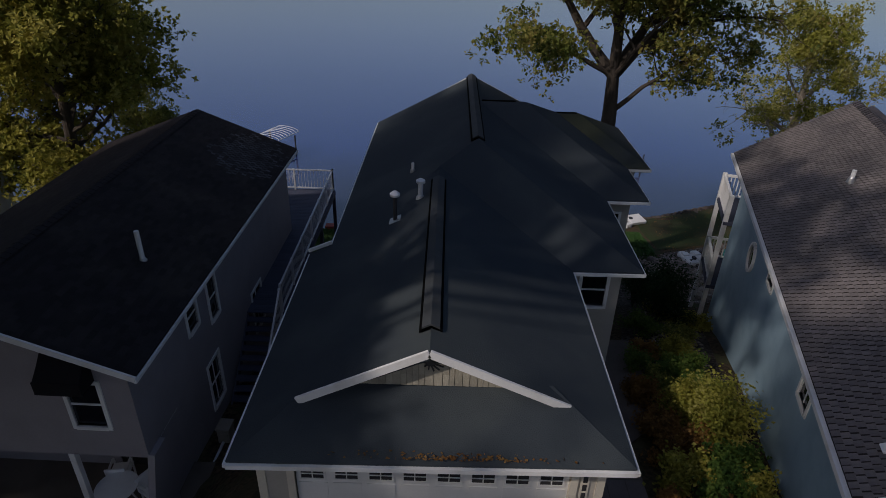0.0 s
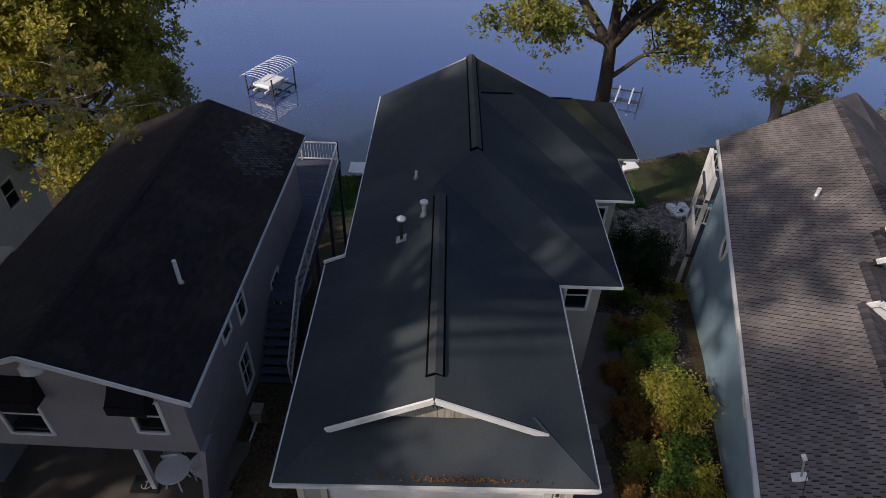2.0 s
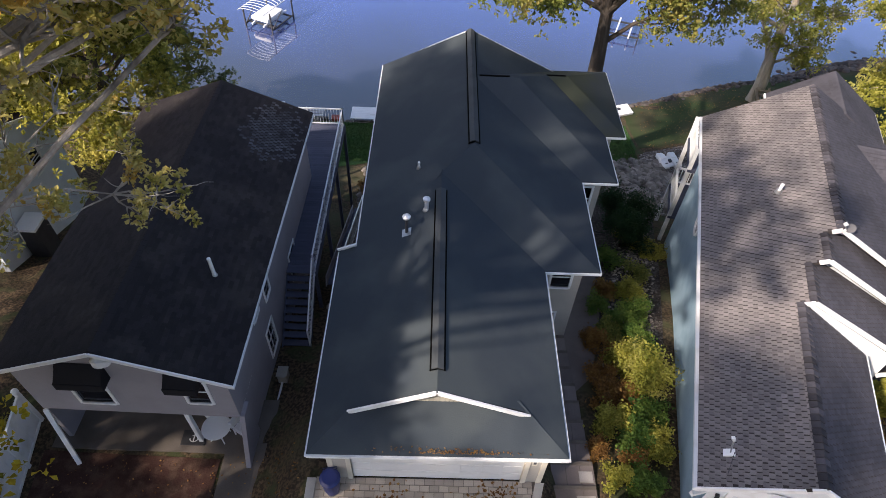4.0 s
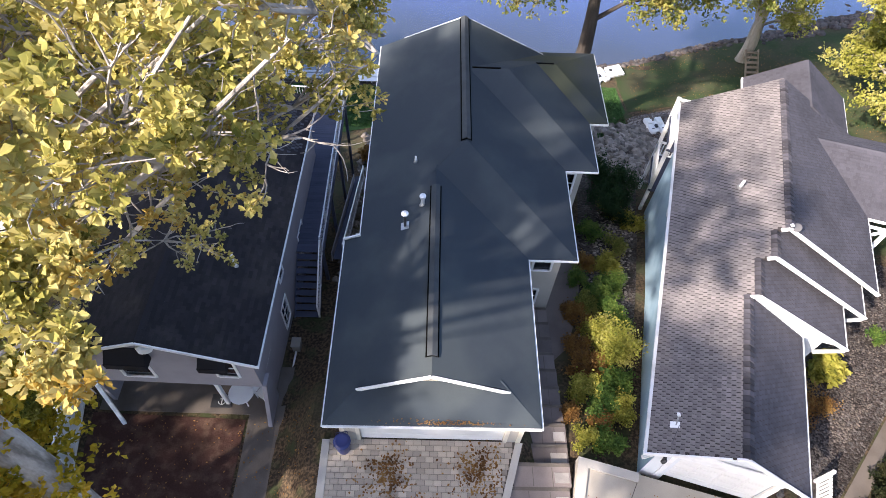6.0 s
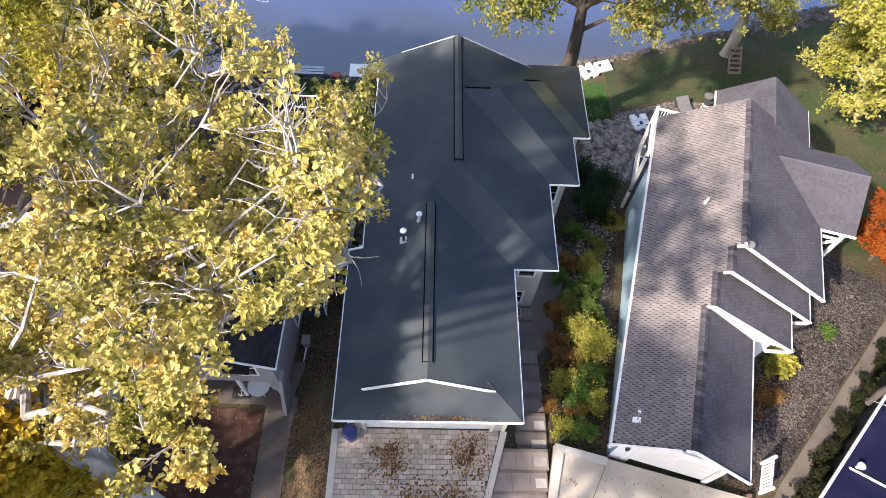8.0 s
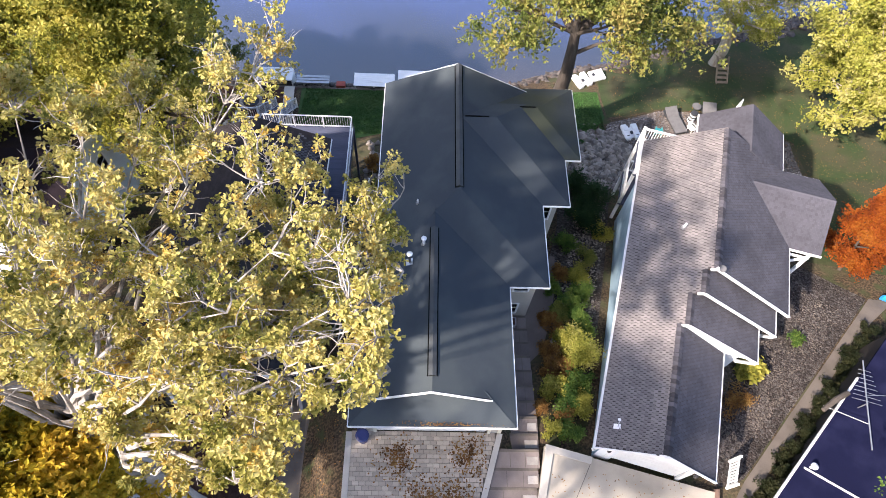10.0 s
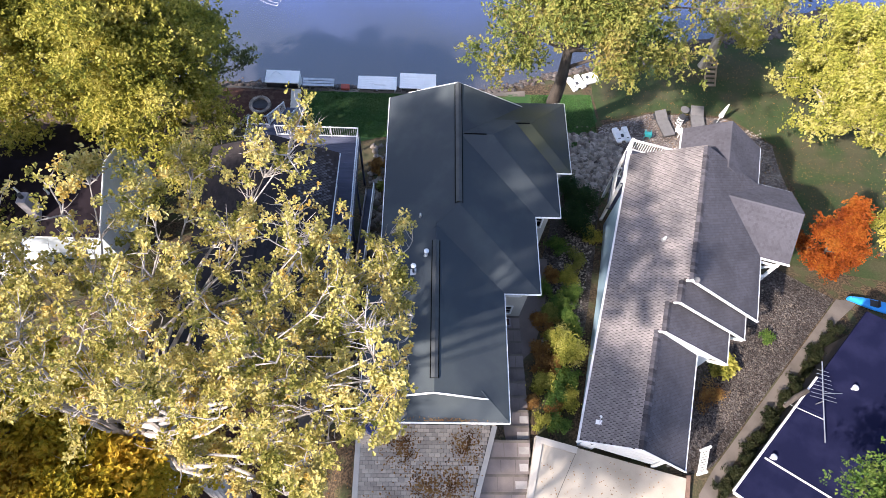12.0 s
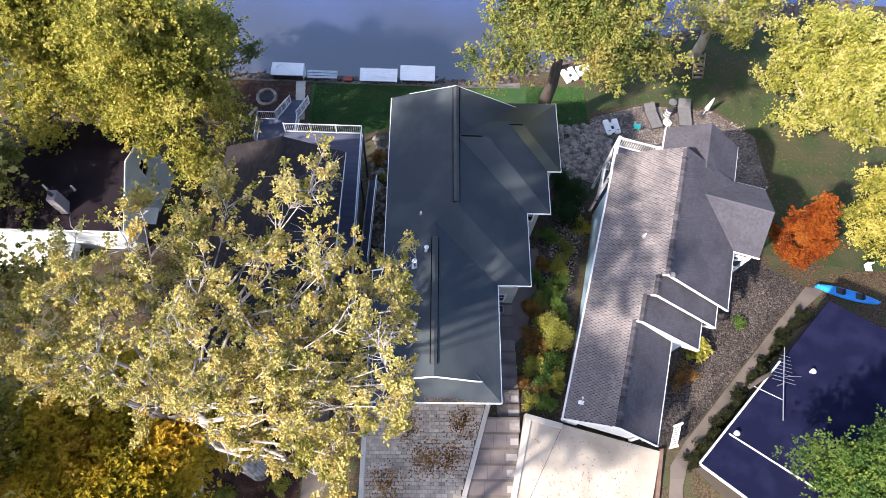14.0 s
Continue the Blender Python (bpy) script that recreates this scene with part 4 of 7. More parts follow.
def build_right():
    A = pose(6.72, 6.8, 0, 0, 0, -15.6)
    h = thing("house", "pale blue lake cottage with stepped grey-brown shingle roof and white trim", "house", at=A)
    E, sl = RE, RSL
    def ridge(u):
        return E + sl * u
    secs = [(2.44, 4.98, 0.0, 6.1), (2.72, 6.5, 5.75, 7.7), (3.16, 7.27, 7.33, 9.0), (3.55, 7.87, 8.56, 17.05)]
    # west slope in one plane, stepped along the ridge
    bm = bmesh.new()
    slab(bm, [(0, 0, E), (2.44, 0, ridge(2.44)), (2.44, 5.75, ridge(2.44)), (2.72, 5.75, ridge(2.72)), (2.72, 7.33, ridge(2.72)), (3.16, 7.33, ridge(3.16)), (3.16, 8.56, ridge(3.16)), (3.55, 8.56, ridge(3.55)), (3.55, 17.05, ridge(3.55)), (0, 17.05, E)])
    west = part("roof_slope", bm, M["roof_underlay"], h)
    east = []
    for r, e, v0, v1 in secs:
        bm = bmesh.new()
        slab(bm, [(r, v0, ridge(r)), (e, v0, E), (e, v1, E), (r, v1, ridge(r))])
        east.append(part("roof_slope", bm, M["roof_underlay"], h))
    # rear addition and porch wing
    bm = bmesh.new()
    slab(bm, [(2.84, 16.6, E), (5.1, 16.6, 4.55), (5.1, 19.95, 4.55), (2.84, 19.95, E)])
    part("roof_slope", bm, M["roof_right_shaded"], h)
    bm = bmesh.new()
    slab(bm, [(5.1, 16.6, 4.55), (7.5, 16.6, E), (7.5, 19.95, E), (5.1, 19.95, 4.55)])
    part("roof_slope", bm, M["roof_right_shaded"], h)
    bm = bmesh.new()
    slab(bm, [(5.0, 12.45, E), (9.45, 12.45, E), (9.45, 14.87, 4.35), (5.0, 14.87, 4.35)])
    part("roof_slope", bm, M["roof_right_shaded"], h)
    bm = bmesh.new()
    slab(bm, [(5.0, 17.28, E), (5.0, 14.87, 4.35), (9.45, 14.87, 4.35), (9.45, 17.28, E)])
    part("roof_slope", bm, M["roof_right_shaded"], h)
    # white fascia, gutters and rake boards
    gutter_run(h, [(-0.04, -0.05, E), (-0.04, 17.1, E)], 0.11, 0.11)
    for r, e, v0, v1 in secs:
        gutter_run(h, [(e + 0.03, v0, E), (e + 0.03, v1 if v1 < 17 else 12.45, E)], 0.1, 0.12)
        vv = v0 - 0.03
        gutter_run(h, [(r - 0.25, vv, ridge(r) - 0.1), (r, vv, ridge(r) + 0.06), (e + 0.05, vv, E + 0.06)], 0.05, 0.15, name="rake_board")
    gutter_run(h, [(0.0, -0.03, E + 0.02), (2.1, -0.03, ridge(2.1) + 0.02)], 0.05, 0.16, name="rake_board")
    gutter_run(h, [(7.53, 17.3, E), (7.53, 20.0, E)], 0.08, 0.1)
    gutter_run(h, [(2.81, 17.1, E), (2.81, 20.0, E)], 0.08, 0.1)
    gutter_run(h, [(7.55, 17.31, E), (9.5, 17.31, E)], 0.08, 0.1)
    gutter_run(h, [(7.85, 12.42, E), (9.5, 12.42, E)], 0.08, 0.1)
    # walls
    sb = M["siding_blue"]
    wm = wall_part(h, sb, (0.6, 16.75), (0.6, 0.45), -6.5, E, holes=[(11.75, 12.52, 1.1, 1.9), (6.73, 7.43, 1.32, 1.85)])
    wall_part(h, M["siding_white"], (0.6, 0.45), (4.6, 0.45), -0.4, E, holes=[(0.75, 3.9, -0.4, 2.15)])
    gable_part(h, M["siding_white"], [(0.6, 0.45, E), (4.6, 0.45, E), (2.44, 0.45, ridge(2.44) - 0.25)], 0.15)
    wall_part(h, sb, (4.6, 0.45), (4.6, 6.4), -1.5, E)
    for (r, e, v0, v1), prev in zip(secs[1:], (4.98, 6.5, 7.27)):
        wf = v0 + 0.55
        wall_part(h, M["siding_white"], (prev - 0.4, wf), (e - 0.4, wf), -2.2, E)
        wall_part(h, sb, (e - 0.4, wf), (e - 0.4, min(v1, 16.75)), -3.5, E)
        wg = v0 + 0.04 if v0 < 6 else wf
        gable_part(h, M["siding_white"], [(1.0, wg, E), (e - 0.4, wg, E), (r, wg, ridge(r) - 0.17)], 0.12)
    wall_part(h, sb, (7.4, 16.75), (0.6, 16.75), -6.8, E)
    wall_part(h, sb, (3.25, 19.6), (3.25, 16.75), -7.0, E)
    wall_part(h, sb, (7.1, 16.75), (7.1, 19.6), -7.0, E)
    wall_part(h, sb, (7.1, 19.6), (3.25, 19.6), -7.0, E)
    window(h, wm, 11.75, 12.52, 1.1, 1.9, panes=(2, 2))
    window(h, wm, 6.73, 7.43, 1.32, 1.85, panes=(1, 1))
    # round window with a broad white ring
    oval = part("oval_window", bmesh.new(), M["white"], h, "oval window with white surround")
    bm = bmesh.new()
    for k in range(24):
        a0, a1 = k * math.tau / 24, (k + 1) * math.tau / 24
        beam(bm, (0.57, 12.45 + 0.42 * math.cos(a0), 0.78 + 0.5 * math.sin(a0)), (0.57, 12.45 + 0.42 * math.cos(a1), 0.78 + 0.5 * math.sin(a1)), 0.1)
    bm.to_mesh(oval.data)
    bm.free()
    bm = bmesh.new()
    ring = [bm.verts.new((0.585, 12.45 + 0.4 * math.cos(k * math.tau / 24), 0.78 + 0.48 * math.sin(k * math.tau / 24))) for k in range(24)]
    ring2 = [bm.verts.new((0.595, v.co.y, v.co.z)) for v in ring]
    bm.faces.new(ring)
    bm.faces.new(ring2[::-1])
    for i in range(24):
        j = (i + 1) % 24
        bm.faces.new((ring[j], ring[i], ring2[i], ring2[j]))
    bmesh.ops.recalc_face_normals(bm, faces=bm.faces[:])
    part("pane", bm, M["glass"], oval)
    # garage front
    door = part("garage_door", boxed((1.2, 0.52, 0.0), (4.35, 0.56, 2.15)), M["door_white"], h, "white sectional garage door")
    for r in range(4):
        for c in range(4):
            part("panel", boxed((1.26 + c * 0.78, 0.505, 0.05 + r * 0.53), (1.94 + c * 0.78, 0.522, 0.5 + r * 0.53)), M["door_white"], door)
    bm = bmesh.new()
    box(bm, (1.04, 0.41, 0), (1.2, 0.5, 2.31))
    box(bm, (4.35, 0.41, 0), (4.51, 0.5, 2.31))
    box(bm, (1.2, 0.41, 2.15), (4.35, 0.5, 2.31))
    part("door_casing", bm, M["white"], h)
    part("gable_panel", boxed((0.62, 0.36, 2.32), (4.6, 0.4, 2.88)), M["white"], h)
    for x in (0.85, 4.6):
        lamp = part("wall_lamp", boxed((x - 0.05, 0.36, 1.85), (x + 0.05, 0.44, 1.95)), M["dark_metal"], h, "small dark wall lantern")
        part("lantern", tube(bmesh.new(), [(x, 0.3, 1.65), (x, 0.3, 1.7), (x, 0.3, 1.9), (x, 0.3, 2.0)], [0.04, 0.08, 0.09, 0.03], 8), M["dark_metal"], lamp)
    bm = bmesh.new()
    beam(bm, (0.45, 0.3, 2.3), (-0.02, -0.02, 2.45), 0.12)
    part("bracket", bm, M["white"], h)
    for (r, e, v0, v1) in secs[1:3]:
        bm = bmesh.new()
        beam(bm, (e - 0.4, v0 + 0.5, 1.5), (e + 0.0, v0 + 0.02, E - 0.15), 0.12)
        part("bracket", bm, M["white"], h)
    for p in ((9.1, 12.6), (9.1, 17.1)):
        bm = bmesh.new()
        beam(bm, (p[0], p[1], E - 0.15), (p[0], p[1], -4.5), 0.14)
        part("porch_post", bm, M["white"], h)
    for p, q in (((8.0, 12.45, 2.4), (9.1, 12.45, 2.4)), ((8.1, 12.5, 1.4), (9.0, 12.5, 2.3)), ((8.1, 12.5, 0.9), (9.1, 12.5, 0.9))):
        bm = bmesh.new()
        beam(bm, p, q, 0.1)
        part("porch_beam", bm, M["white"], h)
    # tall white rear deck of two floors, with balusters
    for z in (-0.1, -3.2):
        bal = part("rear_deck", boxed((0.3, 17.1, z - 0.15), (3.2, 19.9, z)), M["deck"], h, "rear deck floor with white railing")
        for p in ((0.38, 17.2), (0.38, 19.8), (3.1, 19.8)):
            part("post", boxed((p[0] - 0.09, p[1] - 0.09, z - 3.6), (p[0] + 0.09, p[1] + 0.09, z + 1.15)), M["white"], bal)
        for a, b in (((0.38, 17.2), (0.38, 19.8)), ((0.38, 19.8), (3.1, 19.8))):
            for zz, w in ((z + 1.05, 0.1), (z + 0.12, 0.07)):
                bm = bmesh.new()
                beam(bm, (*a, zz), (*b, zz), w)
                part("rail", bm, M["white"], bal)
            n = int((Vector(b) - Vector(a)).length / 0.15)
            for i in range(1, n):
                p = Vector(a).lerp(Vector(b), i / n)
                part("baluster", boxed((p.x - 0.02, p.y - 0.02, z + 0.1), (p.x + 0.02, p.y + 0.02, z + 1.03)), M["white"], bal)
    return h, A, west, east, secs


right_house, RA, r_west, r_east, RSECS = build_right()


# ---- house with the blue-black roof ----
def build_blue():
    A = pose(14.0, 4.65, 0, 0, 0, 45.0)     # local x along the eave, y up the slope of the other side (down to the south-east)
    h = thing("house", "low house with broad blue-black shingle roof and white gutter", "house", at=A)
    E = 2.3
    bm = bmesh.new()
    slab(bm, [(0.0, 0.0, E), (0.0, -4.4, E + 1.75), (13.0, -4.4, E + 1.75), (13.0, 0.0, E)])
    part("roof_slope", bm, M["roof_blue"], h)
    bm = bmesh.new()
    slab(bm, [(0.0, -4.4, E + 1.75), (0.0, -8.8, E), (13.0, -8.8, E), (13.0, -4.4, E + 1.75)])
    part("roof_slope", bm, M["roof_blue"], h)
    gutter_run(h, [(0.0, 0.04, E), (7.8, 0.04, E)], 0.1, 0.11)
    gutter_run(h, [(-0.04, 0.0, E), (-0.04, -4.4, E + 1.75), (-0.04, -8.8, E)], 0.08, 0.18, name="rake_board")
    wall_part(h, M["siding_brown"], (12.6, -0.5), (0.4, -0.5), -3.0, E)
    wall_part(h, M["siding_brown"], (0.4, -0.5), (0.4, -8.4), -1.5, E, top=1.5)
    wall_part(h, M["siding_brown"], (0.4, -8.4), (12.6, -8.4), -3.0, E)
    wall_part(h, M["siding_brown"], (12.6, -8.4), (12.6, -0.5), -4.0, E, top=1.5)
    bm = bmesh.new()
    beam(bm, (2.3, -0.15, E + 0.1), (2.5, -4.3, E + 1.75), 0.07, 0.05)
    part("valley_flashing", bm, M["white"], h)
    return h, A


blue_house, BA = build_blue()


# ---- far left house ----
def build_far():
    h = thing("house", "grey-blue sided cottage with dark plum shingle roof among trees", "house")
    E, R = 0.0, 1.75
    bm = bmesh.new()
    slab(bm, [(-30, 18.3, E), (-19.6, 18.3, E), (-19.6, 22.3, R), (-30, 22.3, R)])
    part("roof_slope", bm, M["roof_far"], h)
    bm = bmesh.new()
    slab(bm, [(-30, 22.3, R), (-19.6, 22.3, R), (-19.6, 26.3, E), (-30, 26.3, E)])
    part("roof_slope", bm, M["roof_far"], h)
    m = wall_part(h, M["siding_far"], (-19.9, 18.7), (-19.9, 25.9), -6.5, E, holes=[(4.6, 5.4, -1.9, -0.7)], top=1.6)
    wall_part(h, M["siding_far"], (-29.7, 18.7), (-19.9, 18.7), -5, E)
    wall_part(h, M["siding_far"], (-19.9, 25.9), (-29.7, 25.9), -6.5, E)
    window(h, m, 4.6, 5.4, -1.9, -0.7)
    gutter_run(h, [(-19.57, 18.3, E + 0.04), (-19.57, 22.3, R + 0.04), (-19.57, 26.3, E + 0.04)], 0.05, 0.16, name="rake_board", colour="white")
    gutter_run(h, [(-30, 18.27, E), (-19.6, 18.27, E)])
    ch = part("chimney", boxed((-23.4, 19.2, -0.2), (-22.9, 19.9, 2.2), bevel=0.02), M["siding_grey"], h)
    part("flue", tube(bmesh.new(), [(-23.15, 19.55, 2.15), (-23.15, 19.55, 2.5)], 0.12, 12), M["dark_metal"], ch)
    return h


far_house = build_far()


# ---- trees ----
def tree(name, base, height_m, spread, crown_from, material, bark, label, n_leaf, leaf, seed, trunk_r=0.3, lean=(0, 0), limbs=9, droop=0.3, group="trees", density=1.0, top_bias=0.5, fork=None, tips_per=5, clump=0.75, category="tree", bare=0.0):
    """A tapered, slightly crooked trunk with limbs, branches and twigs, and leaves in clumps round the twigs' ends."""
    rng = random.Random(seed)
    nrng = np.random.default_rng(seed)
    t = thing(name, label, category, group, at=Matrix.Translation(base))
    wood = bmesh.new()
    tips = []

    def branch(p, d, length, r, level):
        n = 5 if level < 2 else 4
        pts, rad = [p.copy()], [r]
        q = p.copy()
        dd = d.normalized()
        for i in range(n):
            dd = (dd + Vector((rng.uniform(-1, 1), rng.uniform(-1, 1), rng.uniform(-0.7, 0.9) - droop * (level - 1) * 0.25)) * (0.22 if level else 0.07)).normalized()
            q = q + dd * length / n
            pts.append(q.copy())
            rad.append(max(r * (1 - 0.8 * (i + 1) / n), 0.006))
        tube(wood, pts, rad, 10 if level == 0 else (7 if level == 1 else 4), cap=False)
        if level >= 2:
            tips.extend(pts[2:])
        if level < 3:
            kids = (0, 5, 4)[level] if level else 0
            for k in range(kids):
                f = rng.uniform(0.35, 1.0)
                i = min(int(f * n), n - 1)
                o = pts[i].lerp(pts[i + 1], f * n - i)
                side = Vector((rng.uniform(-1, 1), rng.uniform(-1, 1), rng.uniform(-0.35, 0.6))).normalized()
                branch(o, (dd * 0.55 + side).normalized(), length * rng.uniform(0.4, 0.62), rad[i] * 0.55, level + 1)
        return pts, rad

    H = height_m
    top = Vector((lean[0], lean[1], H * 0.82))
    n = 9
    pts, rad = [], []
    for i in range(n + 1):
        f = i / n
        pts.append(Vector((top.x * f + rng.uniform(-0.12, 0.12) * (i > 0), top.y * f + rng.uniform(-0.12, 0.12) * (i > 0), top.z * f)))
        rad.append(trunk_r * (1.25 if i == 0 else 1) * (1 - 0.85 * f))
    tube(wood, pts, rad, 14, cap=True)
    z0 = crown_from / (H * 0.82)
    for k in range(limbs):
        f = z0 + (1 - z0) * (k + rng.uniform(0.1, 0.9)) / limbs
        f = min(f, 0.99)
        i = min(int(f * n), n - 1)
        p = pts[i].lerp(pts[i + 1], f * n - i)
        an = k * 2.4 + rng.uniform(-0.4, 0.4)
        rise = 0.25 + 0.9 * (f - z0) / (1 - z0)
        ln = spread * rng.uniform(0.7, 1.05) * (1 - 0.45 * ((f - z0) / (1 - z0)) ** 2)
        if fork and k < fork:
            branch(pts[i], Vector((math.cos(an) * 0.8, math.sin(an) * 0.8, (0.5, 1.1)[k % 2])), spread * (0.72, 1.05)[k % 2], trunk_r * (0.22, 0.45)[k % 2], 1)
            continue
        branch(p, Vector((math.cos(an), math.sin(an), rise)), ln, max(rad[i] * 0.5, 0.05), 1)
    part("trunk", wood, bark, t)
    tp = np.array([tuple(v) for v in tips])
    if bare:
        tp = tp[nrng.random(len(tp)) > bare]
    n_tuft = n_leaf // 8
    boss = tp[nrng.integers(0, len(tp), max(40, n_tuft // 7))]
    c = boss[nrng.integers(0, len(boss), n_tuft)] + nrng.normal(size=(n_tuft, 3)) * clump * np.array([0.52, 0.52, 0.34])
    o = new("crown", rosettes_mesh("crown", c, 8, leaf, material, nrng, 0.55, 0.5 - droop * 0.6))
    o.parent = t
    o["kind"] = "stuff"
    return t


def shrub(name, x, y, r, h, material, n, leaf, seed, label, category="shrub", lift=0.0, group="garden shrubs"):
    """A low bush: many thin stems and small leaves with an uneven outline."""
    rng = random.Random(seed)
    nrng = np.random.default_rng(seed)
    t = thing(name, label, category, group, at=pose(x, y, height(x, y) + lift))
    bm = bmesh.new()
    ends = []
    for k in range(14):
        an, out = rng.uniform(0, math.tau), rng.uniform(0.25, 1.0) * rng.choice((0.8, 1.0, 1.3))
        e = Vector((math.cos(an) * r * out, math.sin(an) * r * out, h * rng.uniform(0.4, 1.1) * max(0.4, 1.15 - 0.45 * out)))
        mid = e * 0.5 + Vector((rng.uniform(-0.1, 0.1), rng.uniform(-0.1, 0.1), 0.12 * h))
        tube(bm, [(0, 0, -0.1), mid, e], [0.025, 0.016, 0.006], 5, cap=False)
        ends += [mid.lerp(e, f) for f in (0.3, 0.65, 1.0)]
    part("stems", bm, M["bark_dark"], t)
    tp = np.array([tuple(v) for v in ends])
    n, leaf = int(n * 1.9), leaf * (0.72 if leaf < 0.2 else 1.0)
    c = tp[nrng.integers(0, len(tp), n)] + nrng.normal(size=(n, 3)) * np.array([r, r, h * 0.7]) * 0.17
    c[:, 2] = np.maximum(c[:, 2], 0.05)
    o = new("foliage", leaves_mesh("foliage", c, leaf, material, nrng, 0.1))
    o.parent = t
    o["kind"] = "stuff"
    return t



def great_oak():
    """The old oak beside the drive: a heavy trunk, long pale limbs and loose clumps of autumn leaves high up."""
    rng, nrng = random.Random(31), np.random.default_rng(31)
    bx, by = -9.9, 4.4
    base = Vector((bx, by, height(bx, by)))
    t = thing("oak_tree", "tall old oak with pale bare limbs and yellow autumn leaves", "tree", "trees", at=Matrix.Translation(base))
    wood = bmesh.new()
    L = lambda x, y, z: Vector((x, y, z)) - base
    trunk = [L(bx, by, base.z - 0.3), L(bx + 0.1, by + 0.1, 2.0), L(bx + 0.1, by + 0.5, 6.0), L(bx - 0.2, by + 0.9, 9.5), L(bx - 0.1, by + 1.2, 12.5)]
    tube(wood, trunk, [0.62, 0.47, 0.42, 0.38, 0.33], 16, cap=False)
    tips, pts_all = [], []

    def limb(points, r0, r1, sides=7):
        out = []
        for a, b in zip(points, points[1:]):
            for k in range(3):
                out.append(a.lerp(b, k / 3) + (Vector((rng.uniform(-1, 1), rng.uniform(-1, 1), rng.uniform(-1, 1))) * 0.26 if out else Vector()))
        out.append(points[-1])
        n = len(out) - 1
        tube(wood, out, [r0 + (r1 - r0) * i / n for i in range(n + 1)], sides, cap=False)
        return out

    def twig(p, d, ln, r, level):
        q, pts = p.copy(), [p.copy()]
        dd = d.normalized()
        for i in range(4):
            dd = (dd + Vector((rng.uniform(-1, 1), rng.uniform(-1, 1), rng.uniform(-0.6, 0.7))) * 0.38).normalized()
            if q.x + base.x > -1.25:
                dd.x = -abs(dd.x)
            q = q + dd * ln / 4
            pts.append(q.copy())
        tube(wood, pts, [r, r * 0.75, r * 0.55, r * 0.4, r * 0.25], 4, cap=False)
        if level == 0:
            for k in range(5):
                twig(pts[rng.randint(1, 4)], dd + Vector((rng.uniform(-1.2, 1.2), rng.uniform(-1.2, 1.2), rng.uniform(-0.4, 0.8))), ln * 0.6, r * 0.5, 1)
        elif rng.random() < 0.62:
            tips.extend(pts[2:])

    top, mid = trunk[-1], trunk[-2]
    # limb ends: over the drive, towards the house, over the porch roof, and back over the fence
    ends = [(-1.15, 7.5, 17.2), (-1.35, 8.4, 16.8), (-1.6, 9.4, 16.6), (-2.0, 8.0, 16.9), (-2.3, 7.2, 17.4), (-2.4, 9.0, 16.9), (-2.9, 7.7, 17.6), (-3.2, 7.2, 18.2),
            (-1.2, 4.4, 19.9), (-1.5, 5.1, 20.0), (-1.9, 5.5, 20.1), (-1.9, 4.5, 20.0), (-3.3, 2.9, 18.0), (-3.0, 3.3, 19.5), (-3.8, 3.0, 18.0), (-3.4, 6.6, 19.6),
            (-3.5, 9.5, 17.5), (-4.2, 9.0, 18.2), (-3.9, 8.3, 19.3), (-4.4, 10.9, 19.5), (-5.1, 10.6, 18.9), (-7.3, 11.0, 18.0), (-4.1, 5.6, 19.2), (-5.1, 6.3, 19.7),
            (-6.2, 5.2, 19.5), (-7.2, 6.3, 20.3), (-8.1, 5.4, 19.8), (-9.3, 5.8, 19.9), (-4.8, 4.3, 19.5), (-8.9, 8.5, 20.4), (-7.1, 8.4, 19.4),
            (-5.5, 8.5, 18.8), (-10.9, 5.8, 19.2), (-10.9, 7.5, 19.6), (-12.1, 5.8, 18.8), (-10.4, 8.2, 20.0), (-12.4, 6.6, 18.4), (-13.4, 6.1, 17.8), (-9.5, 10.3, 18.8),
            (-12.2, 8.8, 17.0), (-7.7, 9.6, 19.2), (-6.7, 8.9, 12.6), (-6.4, 8.9, 10.8)]
    for i, (x, y, z) in enumerate(ends):
        e = L(x, y, z)
        start = (top, mid.lerp(top, 0.6), mid)[i % 3]
        bow = start.lerp(e, 0.5) + Vector((rng.uniform(-0.5, 0.5), rng.uniform(-0.5, 0.5), rng.uniform(-0.2, 0.9)))
        path = limb([start, bow, e], 0.085 if i % 4 else 0.13, 0.012)
        d = (e - start).normalized()
        n = len(path)
        for k in range(14):
            j = rng.randint(int(n * 0.62), n - 1)
            out = Vector((rng.uniform(-1, 1), rng.uniform(-1, 1), rng.uniform(-0.3, 0.5)))
            twig(path[j], d * 0.5 + out, rng.uniform(0.55, 1.2) * (0.55 if y < 3.4 else 1.0), 0.027, 0)
    part("trunk", wood, M["bark"], t)
    tp = np.array([tuple(v) for v in tips]) + np.array(tuple(base))
    # open air towards the house and over the drive
    ok = (tp[:, 2] > 9.8) & (tp[:, 0] < -1.0) & (tp[:, 1] > 2.0) & ~((tp[:, 0] > -2.7) & (np.abs(tp[:, 1] - 6.2) < 0.5))
    tp = tp[ok]
    c = tp[nrng.integers(0, len(tp), 12500)] + nrng.normal(size=(12500, 3)) * 0.06 - np.array(tuple(base))
    o = new("crown", rosettes_mesh("crown", c, 8, 0.09, M["leaf_oak"], nrng, 0.7, 0.6, True))
    o.parent = t
    o["kind"] = "stuff"
    return t


